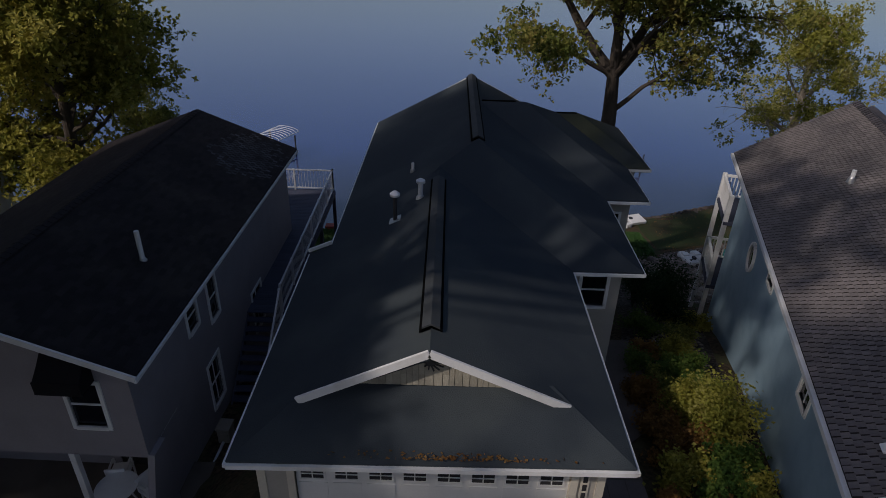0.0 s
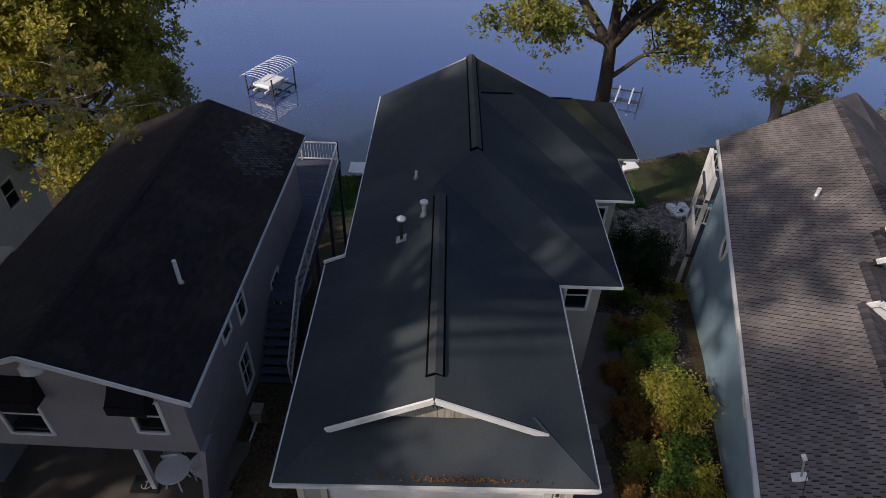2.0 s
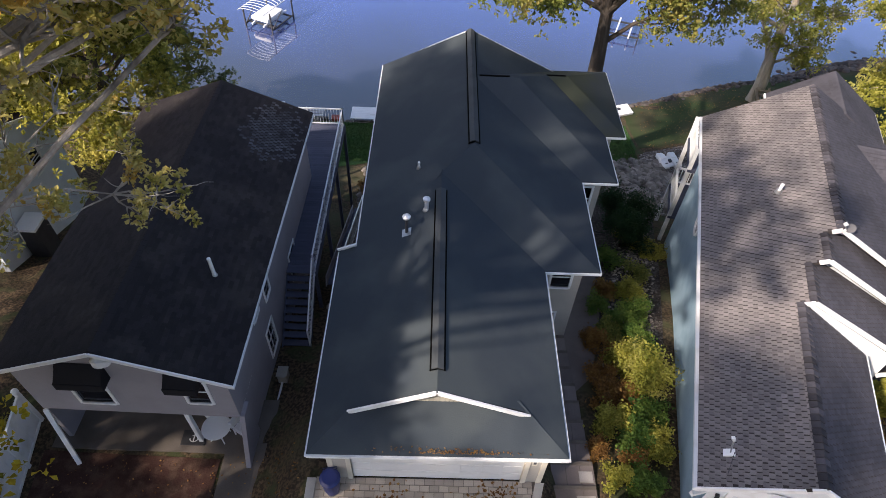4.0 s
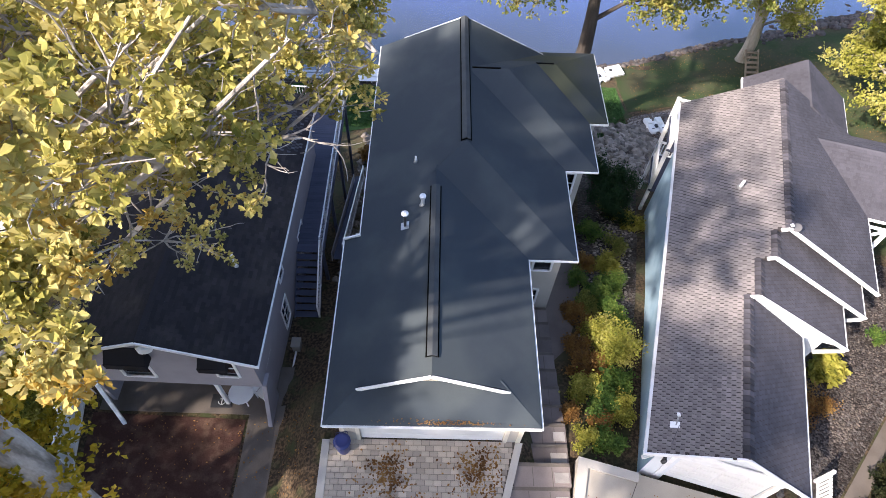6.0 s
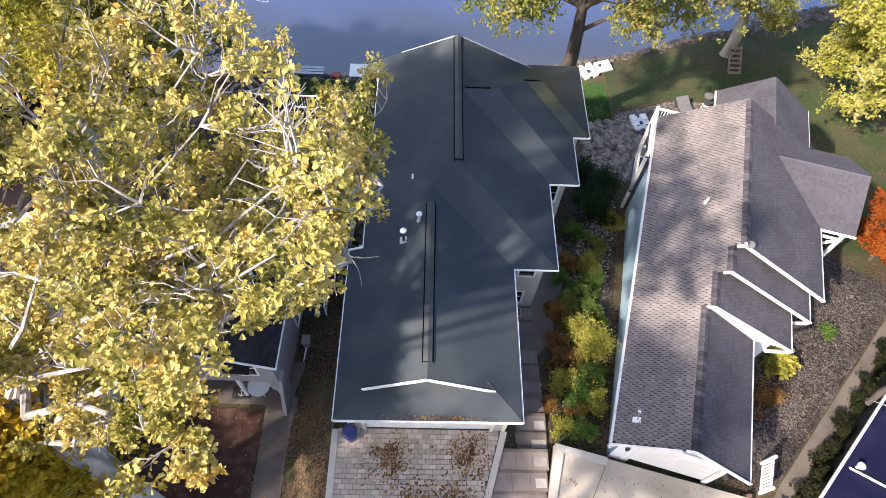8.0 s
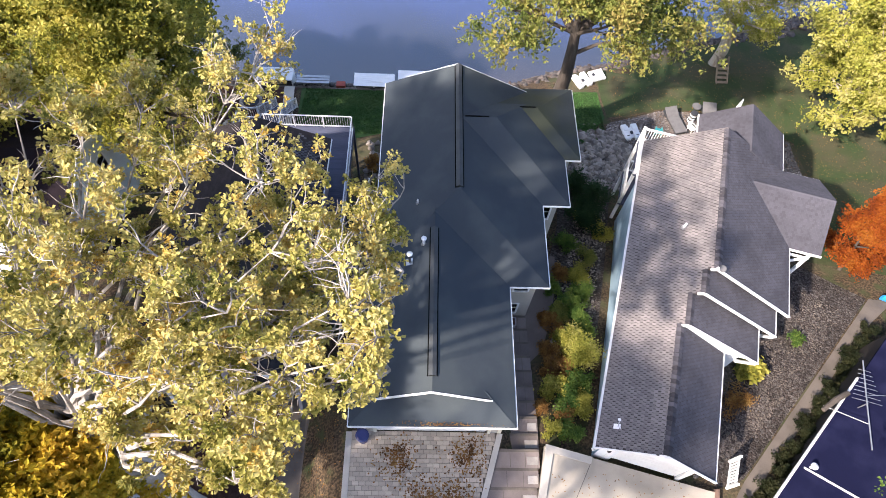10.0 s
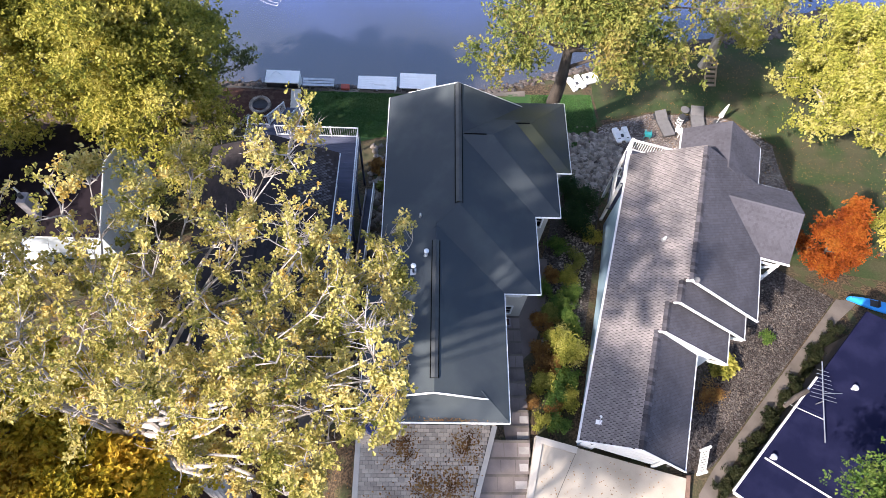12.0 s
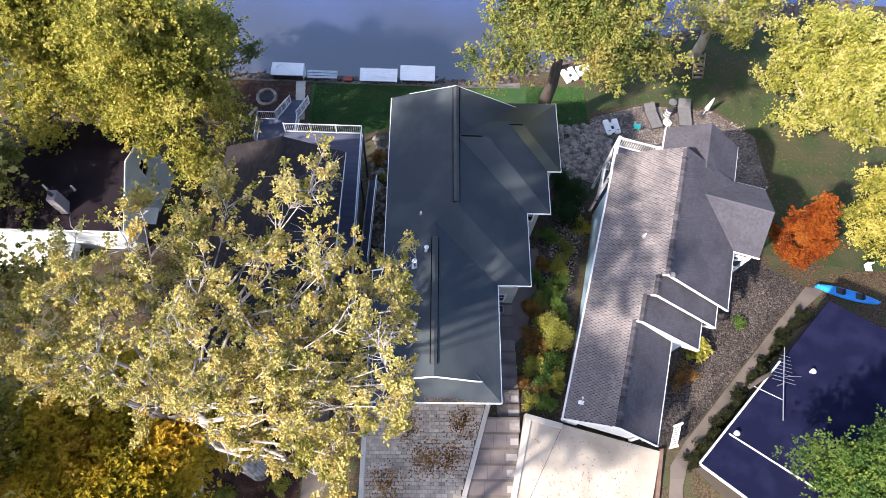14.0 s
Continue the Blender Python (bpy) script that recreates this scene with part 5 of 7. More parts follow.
great_oak()
tree("oak_tree", (-18.0, 27.6, -6.9), 18.5, 5.1, 6.0, M["leaf_green"], M["bark_dark"], "large yellow-green tree beside the lake", 72000, 0.21, 8, 0.45, lean=(1.2, -0.6), limbs=22, clump=1.0)
tree("maple_tree", (-24.0, 29.5, -6.9), 17.0, 5.4, 6.0, M["leaf_green"], M["bark_dark"], "broad green tree turning yellow by the lake", 56000, 0.21, 9, 0.34, lean=(1.0, -1.5), limbs=18, clump=1.0)
tree("willow_tree", (-18.2, 36.6, -8.0), 8.5, 3.0, 1.0, M["leaf_olive"], M["bark_dark"], "drooping olive green tree on the lake bank", 22000, 0.16, 34, 0.16, limbs=14, clump=0.6, droop=1.0)
tree("maple_tree", (-28.0, 19.0, -4.0), 12.5, 3.6, 3.0, M["leaf_olive"], M["bark_dark"], "olive green tree beside the plum-roofed cottage", 26000, 0.2, 10, 0.26, limbs=12, clump=0.8)
tree("poplar_tree", (8.5, 31.5, -7.3), 21.0, 6.9, 10.9, M["leaf_olive"], M["bark_dark"], "tall shoreline tree with olive leaves and forked dark trunk", 70000, 0.19, 12, 0.66, lean=(-0.8, -2.2), limbs=16, clump=0.9, droop=0.8, fork=6)
tree("willow_tree", (23.3, 40.4, -8.7), 16.0, 4.3, 5.2, M["leaf_yellow"], M["bark_pale"], "shoreline tree with pale trunk and drooping yellow-green leaves", 25000, 0.19, 15, 0.55, lean=(-0.8, -0.8), limbs=18, clump=0.7, droop=0.9, bare=0.55, fork=3)
tree("maple_tree", (31.6, 33.8, -8.0), 14.0, 6.4, 3.5, M["leaf_yellow"], M["bark_pale"], "bright yellow maple beside the lawn", 76000, 0.21, 17, 0.3, limbs=16, clump=0.8, lean=(-4.5, -3.5))
tree("maple_tree", (24.9, 18.9, -3.7), 7.4, 1.75, 0.4, M["leaf_orange"], M["bark_dark"], "small flaming orange maple", 26000, 0.14, 19, 0.1, limbs=14, clump=0.45, lean=(-0.9, 0.9))
tree("maple_tree", (30.3, 20.4, -4.0), 8.5, 3.4, 1.2, M["leaf_green"], M["bark_dark"], "yellow-green maple behind the orange one", 30000, 0.18, 20, 0.15, limbs=14, clump=0.7)
tree("maple_tree", (-13.8, 3.8, -2.1), 16.0, 4.1, 8.0, M["leaf_gold"], M["bark"], "golden yellow maple under the oak", 90000, 0.18, 21, 0.26, limbs=20, clump=0.85, lean=(1.2, 0.6))
tree("maple_tree", (21.0, -0.2, 0.0), 11.0, 4.0, 5.5, M["leaf_shrub"], M["bark_dark"], "green tree overhanging the blue-black roof", 62000, 0.14, 23, 0.22, limbs=12, clump=0.7, lean=(-2.2, 4.0))
tree("ash_tree", (-14.6, 23.8, -5.8), 7.4, 2.9, 1.6, M["leaf_olive"], M["bark_pale"], "thin grey-green tree behind the grey house", 7000, 0.17, 36, 0.16, limbs=16, clump=0.6, bare=0.4, lean=(0.8, -0.6))
# oaks added out of view, placed along the sun's rays to cast shade
SHADE = "tall oak with yellowing leaves added out of view, shading houses"
for x, y, h, r, low, count, seed in ((-23.8, 6.2, 24.0, 7.6, 7.0, 44000, 25), (-10.5, -6.0, 30.0, 3.6, 20.0, 6500, 28), (-6.4, -3.6, 25.0, 2.6, 17.0, 5500, 35), (-19.2, 3.2, 25.0, 4.2, 12.0, 26000, 29), (-17.8, -7.2, 26.0, 3.2, 16.0, 9000, 33), (-24.6, -5.6, 18.0, 4.4, 7.0, 20000, 37), (-19.6, 7.6, 31.0, 6.2, 18.5, 34000, 30)):
    tree("oak_tree", (x, y, -2.1), h, r, low, M["leaf_oak"], M["bark"], SHADE, int(count * 2.0), 0.25, seed, 0.42, limbs=18, clump=1.2)


# ---- drives, paths and planting beds ----
def flat(name, outline, z, thick, material, label, category, kind="structure", parent=None):
    bm = bmesh.new()
    slab(bm, [(x, y, z) for x, y in outline], thick)
    bmesh.ops.recalc_face_normals(bm, faces=bm.faces[:])
    o = part(name, bm, material, parent)
    return tagged(o, label, category, kind=kind)


def drive_edge(y):
    """The drive's right edge, which narrows towards the street."""
    return 2.95 - (7.9 - y) * 0.29


drive = flat("driveway", [(-3.75, 7.98), (-3.75, -14), (drive_edge(-14), -14), (drive_edge(7.98), 7.98)], 0.02, 0.5, M["joint"], "tan paver driveway with fallen leaves before the garage", "driveway")
for y0, y1 in ((7.9, 2.0), (2.0, -6.0), (-6.0, -14.0)):
    bm = bmesh.new()
    slab(bm, [(-4.02, y1, 0.09), (-3.75, y1, 0.09), (-3.75, y0, 0.09), (-4.02, y0, 0.09)], 0.7)
    part("border", bm, M["kerb"], drive)
    bm = bmesh.new()
    slab(bm, [(drive_edge(y1), y1, 0.09), (drive_edge(y1) + 0.27, y1, 0.09), (drive_edge(y0) + 0.27, y0, 0.09), (drive_edge(y0), y0, 0.09)], 0.5)
    part("border", bm, M["kerb"], drive)


def build_pavers():
    rng = random.Random(4)
    L, W = 0.3, 0.2
    bm = boxed((0.006, 0.006, 0), (L - 0.006, W - 0.006, 0.04))
    bmesh.ops.bevel(bm, geom=[e for e in bm.edges if all(v.co.z > 0.03 for v in e.verts)], offset=0.008, segments=1, affect="EDGES")
    one = mesh_of("paver", bm, M["paver"])
    base_v, base_f = [tuple(v.co) for v in one.vertices], [tuple(p.vertices) for p in one.polygons]
    verts, faces, made = [], [], 0
    j = 0
    y = 7.75
    while y > -9:
        x = -3.75 - (0.15 if j % 2 else 0)
        while x < drive_edge(y) - 0.1:
            x0, x1 = max(x, -3.75), min(x + L, drive_edge(y))
            if x1 - x0 > 0.08:
                dz = 0.02 + rng.uniform(-0.004, 0.004)
                if y > 4.3 and made < 285 and x1 - x0 > 0.29:
                    o = new("paver", one)
                    o.location = (x, y, dz)
                    o.parent = drive
                    made += 1
                else:
                    b = len(verts)
                    s = (x1 - x0) / L
                    verts += [(x0 + v[0] * s, y + v[1], dz + v[2]) for v in base_v]
                    faces += [tuple(i + b for i in f) for f in base_f]
            x += L
        y -= W
        j += 1
    me = bpy.data.meshes.new("pavers")
    me.from_pydata(verts, [], faces)
    me.materials.append(M["paver"])
    o = new("pavers", me)
    o.parent = drive
    o["kind"] = "stuff"


# steps down beside the garage
steps = thing("garden_steps", "broad grey-brown paver steps descending beside the garage", "steps", kind="structure")
for i in range(17):
    y1 = 0.6 + i * 0.83
    y0 = y1 + 0.8
    x0 = drive_edge(y1) + 0.32 if y1 < 7.2 else 3.62
    x1 = 4.25 + 0.09 * i if y1 < 8 else 5.0
    zz = max(height(x0 + 0.1, y1 + 0.4), height(x1 - 0.1, y1 + 0.4), height((x0 + x1) / 2, y1)) + 0.05
    t = part("step", boxed((x0, y1, zz - 0.4), (x1, y0 + 0.04, zz), bevel=0.012), M["step"], steps)
    # pale slabs stand in for sunlit ends of the treads
    if 2 <= i <= 9:
        part("paver", boxed((x1 - 0.5 - 0.08 * (i % 3), y1 + 0.14, zz), (x1 - 0.06, y1 + 0.5, zz + 0.02), bevel=0.006), M["step_lit"], t)
    for q in (0.34, 0.68):
        xq = x0 + (x1 - x0) * q
        part("joint", boxed((xq - 0.012, y1 + 0.02, zz), (xq + 0.012, y0 - 0.12, zz + 0.004)), M["joint"], t)
    part("riser_edge", boxed((x0 + 0.01, y0 - 0.1, zz), (x1 - 0.01, y0 + 0.02, zz + 0.012)), M["joint"], t)
# side path beyond the steps
sheet("side_path", [(3.2, 12.8), (5.0, 11.9), (5.7, 12.6), (6.3, 14.3), (6.8, 16.2), (7.3, 19.3), (5.0, 19.3), (5.0, 14.6), (3.2, 14.6)], 0.05, M["step"], "grey-brown paver landing beside the house", "path")

# concrete drive of the right neighbour
rd = flat("driveway", [(5.45, 7.36), (12.75, 5.45), (12.0, 3.0), (9.5, -6), (1.5, -6), (4.5, 3.0)], 0.1, 0.6, M["concrete"], "pale concrete driveway with a cracked joint and stains", "driveway")
bm = bmesh.new()
slab(bm, [(4.2, 3.0, 0.2), (4.5, 3.0, 0.2), (5.5, 7.05, 0.2), (5.2, 7.45, 0.2)], 0.8)
slab(bm, [(1.2, -6.0, 0.2), (1.5, -6.0, 0.2), (4.5, 3.0, 0.2), (4.2, 3.0, 0.2)], 0.8)
part("border", bm, M["kerb"], rd)
bm = bmesh.new()
slab(bm, [(5.2, 7.45, 0.2), (5.5, 7.05, 0.2), (7.2, 6.6, 0.2), (7.3, 6.9, 0.2)], 0.8)
part("border", bm, M["kerb"], rd)
bm = bmesh.new()
slab(bm, [(12.75, 5.6, 0.14), (12.15, 3.0, 0.14), (12.35, 3.0, 0.14), (12.95, 5.6, 0.14)], 0.6)
slab(bm, [(9.6, -6.0, 0.14), (9.8, -6.0, 0.14), (12.35, 3.0, 0.14), (12.15, 3.0, 0.14)], 0.6)
part("border", bm, M["brick_edge"], rd)
bm = bmesh.new()
slab(bm, [(5.25, 3.0, 0.104), (5.28, 3.0, 0.104), (7.28, 6.75, 0.104), (7.25, 6.75, 0.104)], 0.02)
slab(bm, [(1.9, -6.0, 0.104), (1.93, -6.0, 0.104), (5.28, 3.0, 0.104), (5.25, 3.0, 0.104)], 0.02)
part("joint", bm, M["joint"], rd)

# long walk between the cottages
sheet("garden_walk", [(12.75, 2.2), (13.6, 2.0), (13.8, 3.6), (14.5, 5.2), (16.1, 6.8), (18.2, 8.65), (21.7, 12.2), (23.9, 14.3), (26.8, 16.45), (25.4, 16.6), (22.9, 14.2), (19.6, 11.0), (17.0, 8.5), (14.45, 6.05), (13.3, 4.7)], 0.07, M["path"], "tan concrete walk with worn edges", "path", step=1.0)
sheet("gravel_bed", [(12.9, 5.6), (14.4, 6.1), (16.95, 8.55), (19.55, 11.05), (22.8, 14.2), (25.3, 16.6), (22.5, 19.0), (17.5, 16.5), (16.3, 12.0), (13.6, 9.0)], 0.035, M["gravel"], "brown pea gravel bed beside the cottage", "gravel")
sheet("gravel_bed", [(5.9, 14.3), (7.9, 10.5), (12.4, 26.5), (9.0, 28.0), (7.9, 22.2), (6.9, 19.0)], 0.03, M["gravel"], "brown gravel strip between the houses", "gravel")
sheet("gravel_patio", [(9.0, 28.0), (12.5, 26.3), (17, 26.6), (22.5, 24.5), (26.5, 26.0), (27.0, 31.5), (23.8, 34.2), (17.5, 34.6), (13.6, 33.4), (12.0, 30.6)], 0.04, M["patio_gravel"], "stony gravel patio behind the cottage", "gravel")
sheet("mulch_bed", [(-13.2, -3), (-7.8, -3), (-7.5, 9.3), (-13.6, 9.5), (-13.3, 6.0)], 0.04, M["mulch"], "dark red mulch bed before the porch", "garden bed")
sheet("front_path", [(-7.5, -3), (-6.2, -3), (-6.0, 9.9), (-7.4, 9.9)], 0.06, M["path"], "worn tan path leading to the porch", "path")
porch = flat("porch_floor", [(-13.4, 9.6), (-5.9, 9.5), (-5.9, 11.6), (-13.4, 11.6)], -2.08, 0.3, M["path"], "worn brown porch floor under the overhang", "porch")
sheet("lawn", [(-10.6, 36.6), (-10.4, 31.2), (-7.0, 30.6), (-3.6, 31.6), (0, 29.0), (8.6, 29.0), (11.0, 31.0), (13.2, 33.8), (13.0, 36.8)], 0.03, M["lawn_soil"], "mown green lawn behind the houses", "lawn", step=0.8)
sheet("lawn", [(13.2, 37.0), (13.4, 33.9), (17.5, 34.8), (24.0, 34.4), (27.3, 31.5), (27.0, 26.0), (23.0, 19.5), (30, 18), (60, 20), (60, 47), (36, 46.5), (29, 44.6), (22, 42.4), (17, 40.6), (13.4, 39.6)], 0.03, M["lawn_leafy"], "leaf-strewn green lawn sloping to the shore", "lawn", step=1.0)
sheet("fire_pit_bed", [(-17.5, 36.6), (-17.5, 32.5), (-11.8, 31.4), (-10.9, 36.6)], 0.035, M["mulch"], "dark gravel bed round the fire pit", "garden bed", step=0.8)
sheet("shore_path", [(-17.5, 37.1), (-17.5, 36.6), (7.5, 36.5), (7.5, 37.2)], 0.06, M["path"], "sandy strip along the top of the sea wall", "path")


def stones(name, n, place, size, material, seed, label, category="rocks"):
    """Many rough stones as one stuff object: squashed low-poly lumps."""
    rng = np.random.default_rng(seed)
    phi = (1 + 5 ** 0.5) / 2
    ico = np.array([(-1, phi, 0), (1, phi, 0), (-1, -phi, 0), (1, -phi, 0), (0, -1, phi), (0, 1, phi), (0, -1, -phi), (0, 1, -phi), (phi, 0, -1), (phi, 0, 1), (-phi, 0, -1), (-phi, 0, 1)]) / 1.9
    tri = np.array([(0, 11, 5), (0, 5, 1), (0, 1, 7), (0, 7, 10), (0, 10, 11), (1, 5, 9), (5, 11, 4), (11, 10, 2), (10, 7, 6), (7, 1, 8), (3, 9, 4), (3, 4, 2), (3, 2, 6), (3, 6, 8), (3, 8, 9), (4, 9, 5), (2, 4, 11), (6, 2, 10), (8, 6, 7), (9, 8, 1)])
    vs, fs = [], []
    for i in range(n):
        x, y = place(rng)
        s = size * rng.uniform(0.45, 1.5)
        v = ico * (1 + rng.uniform(-0.22, 0.22, (12, 1))) * np.array([s, s * rng.uniform(0.6, 1.1), s * rng.uniform(0.4, 0.75)])
        a = rng.uniform(0, 6.28)
        r = np.array([[math.cos(a), -math.sin(a), 0], [math.sin(a), math.cos(a), 0], [0, 0, 1]])
        vs.append(v @ r.T + np.array([x, y, max(height(x, y), LAKE - 0.1) + s * 0.15]))
        fs.append(tri + 12 * i)
    o = new(name, fast_mesh(name, np.concatenate(vs), np.concatenate(fs), material))
    return tagged(o, label, category, kind="stuff")


def on_shore(rng):
    x = rng.uniform(-18, 42)
    return x, 37.7 + shore_shift(x) * 0.98 + rng.normal() * 0.45


stones("shore_rocks", 1900, on_shore, 0.18, M["rock_shore"], 1, "grey boulders piled along the lake bank")
stones("garden_stones", 650, lambda r: (r.uniform(10.4, 14.6), r.uniform(26.8, 32.4)), 0.23, M["stone"], 2, "pale field stones in the rock garden")
stones("garden_stones", 1500, lambda r: ((lambda y: (6.2 + (y - 13) * 0.3 + r.uniform(0, 2.0), y))(r.uniform(12.5, 26.0))), 0.07, M["stone"], 3, "small field stones on the gravel strip")
stones("gravel_stones", 9000, lambda r: ((lambda f, q: (14.0 + f * 9.6 - q * (1.2 + 4.0 * f), 6.6 + f * 9.0 + q * (1.6 + 2.2 * f)))(r.uniform(0, 1), r.uniform(0, 1))), 0.05, M["pebble"], 4, "loose pebbles on the gravel bed")
stones("patio_stones", 900, lambda r: (r.uniform(11.5, 26.5), r.uniform(26.0, 33.2)), 0.08, M["stone"], 5, "loose pebbles on the gravel patio")
stones("wall_stones", 160, lambda r: (r.uniform(-4.9, -3.4), r.uniform(16.5, 30.5)), 0.22, M["stone"], 6, "flat stones in the bed beside the house")
stones("point_rocks", 700, lambda r: ((lambda f: (27 + f * 15, 45.2 + f * 4.5 + r.normal() * 0.8))(r.uniform(0, 1))), 0.3, M["rock_shore"], 7, "reddish boulders along the point")


def scatter_leaves(name, n, place, size, material, seed, label, lift=0.02):
    rng = np.random.default_rng(seed)
    c = np.array([place(rng) for _ in range(n)])
    c[:, 2] += lift
    o = new(name, leaves_mesh(name, c, size, material, rng, 0.0, 0.15))
    return tagged(o, label, "fallen leaves", kind="stuff")


def leaf_pile(rng):
    a, b = ((-1.6, 6.6), (1.6, 6.9), (-0.4, 4.9), (1.0, 5.0), (-2.6, 3.6))[rng.integers(0, 5)]
    return float(np.clip(a + rng.normal() * 0.45, -3.6, 2.4)), b + rng.normal() * 0.5, 0.075


scatter_leaves("fallen_leaves", 1900, leaf_pile, 0.11, M["leaf_fallen"], 11, "brown oak leaves scattered on the paver drive")
scatter_leaves("fallen_leaves", 170, lambda r: (float(np.clip(r.normal() * 1.0 + 0.3, -3.4, 3.3)), 7.62 + abs(r.normal()) * 0.08, 2.64), 0.06, M["leaf_fallen"], 12, "brown leaves caught along the garage gutter")
scatter_leaves("fallen_leaves", 260, lambda r: (r.uniform(5.2, 11.5), r.uniform(3.0, 6.2), 0.115), 0.07, M["leaf_fallen"], 13, "brown leaves scattered on the concrete drive")
scatter_leaves("fallen_leaves", 7000, lambda r: ((lambda x, y: (x, y, height(x, y) + 0.07))(r.uniform(14, 42), r.uniform(20, 42))), 0.075, M["leaf_fallen"], 14, "brown leaves strewn over the lawn")
scatter_leaves("fallen_leaves", 700, lambda r: ((lambda x, y: (x, y, height(x, y) + 0.06))(r.uniform(-13.2, -4.2), r.uniform(0, 9.4))), 0.075, M["leaf_fallen"], 15, "brown leaves on the front beds")
scatter_leaves("fallen_leaves", 120, lambda r: ((lambda x, y: (x, y, 2.62 + 0.385 * (-6.15 - x)))(r.uniform(-9.5, -6.4), r.uniform(10, 20))), 0.09, M["leaf_fallen"], 16, "a few leaves on the dark neighbour roof")


def grass_field(name, n, place, seed, label):
    rng = np.random.default_rng(seed)
    c = np.array([place(rng) for _ in range(n)])
    h = rng.uniform(0.05, 0.11, (n, 1))
    a = rng.uniform(0, 6.28, n)
    d = np.stack([np.cos(a), np.sin(a), np.zeros(n)], 1) * 0.05
    tip = c + np.concatenate([rng.normal(size=(n, 2)) * 0.04, h], 1)
    v = np.stack([c - d, c + d, tip], 1).reshape(-1, 3)
    f = np.arange(3 * n).reshape(-1, 3)
    return tagged(new(name, fast_mesh(name, v, f, M["grass"])), label, "grass", kind="stuff")


grass_field("grass", 26000, lambda r: ((lambda x, y: (x, y, height(x, y) + 0.02))(*((r.uniform(-10.3, -0.5), r.uniform(31.4, 36.5)) if r.random() < 0.62 else (r.uniform(7.9, 13), r.uniform(31, 36.7))))), 21, "short green lawn grass")

# ---- shrubs ----
shrub("yellow_shrub", 7.4, 12.4, 1.2, 1.7, M["leaf_yellow"], 3600, 0.13, 41, "bright yellow autumn shrub in the side garden")
shrub("yellow_shrub", 6.9, 12.9, 0.7, 1.6, M["leaf_green"], 1500, 0.12, 42, "yellow-green shrub in the side garden")
shrub("rust_shrub", 6.4, 11.6, 0.75, 1.0, M["leaf_rust"], 1700, 0.11, 43, "rust brown shrub beside the steps")
shrub("green_shrub", 6.5, 9.6, 0.75, 1.2, M["leaf_shrub"], 1800, 0.14, 44, "green leafy shrub beside the concrete drive")
shrub("green_shrub", 5.9, 10.3, 0.7, 1.0, M["leaf_green"], 1500, 0.14, 45, "light green perennials beside the steps")
shrub("green_shrub", 7.2, 10.6, 0.7, 1.1, M["leaf_shrub"], 1500, 0.14, 46, "green leafy shrub against the blue wall")
shrub("green_shrub", 6.6, 8.3, 0.6, 0.9, M["leaf_shrub"], 1300, 0.14, 47, "dark green shrub at the corner of the drive")
shrub("rust_shrub", 5.35, 9.4, 0.45, 0.7, M["leaf_rust"], 800, 0.1, 48, "faded rust flowers beside the steps")
shrub("rust_shrub", 6.6, 13.9, 0.45, 0.7, M["leaf_rust"], 700, 0.1, 49, "faded rust perennials beside the steps")
shrub("green_shrub", 7.6, 15.4, 0.7, 0.8, M["leaf_shrub"], 1200, 0.13, 50, "low green shrub on the gravel strip")
shrub("green_shrub", 6.7, 16.6, 0.6, 0.6, M["leaf_shrub"], 900, 0.12, 51, "low green groundcover on the gravel strip")
shrub("conifer_shrub", 9.2, 22.2, 1.1, 2.2, M["leaf_conifer"], 4200, 0.13, 52, "dark green juniper between the houses")
shrub("conifer_shrub", 10.2, 23.8, 1.15, 2.4, M["leaf_conifer"], 4200, 0.13, 53, "dark green juniper behind the house")
shrub("conifer_shrub", 9.4, 25.5, 1.1, 2.4, M["leaf_conifer"], 2600, 0.13, 54, "dark green juniper beside the wall")
shrub("green_shrub", 9.7, 22.4, 0.7, 0.9, M["leaf_green"], 1300, 0.12, 55, "yellow-green bush beside the junipers")
shrub("hosta", 16.4, 11.7, 0.85, 0.9, M["leaf_green"], 420, 0.3, 56, "large-leaved yellow-green plant beside the cottage")
shrub("rust_shrub", 15.1, 10.0, 1.0, 0.7, M["leaf_rust"], 1300, 0.1, 57, "dry red-brown shrub beside the cottage")
shrub("green_shrub", 19.8, 13.6, 0.5, 0.5, M["leaf_shrub"], 500, 0.12, 58, "small green bush in the gravel bed")
shrub("grass_clump", -4.3, 28.2, 0.55, 0.9, M["leaf_rust"], 1100, 0.16, 59, "brown ornamental grass beside the house")
shrub("grass_clump", -3.9, 26.2, 0.45, 0.7, M["leaf_olive"], 800, 0.14, 60, "olive ornamental grass beside the house")
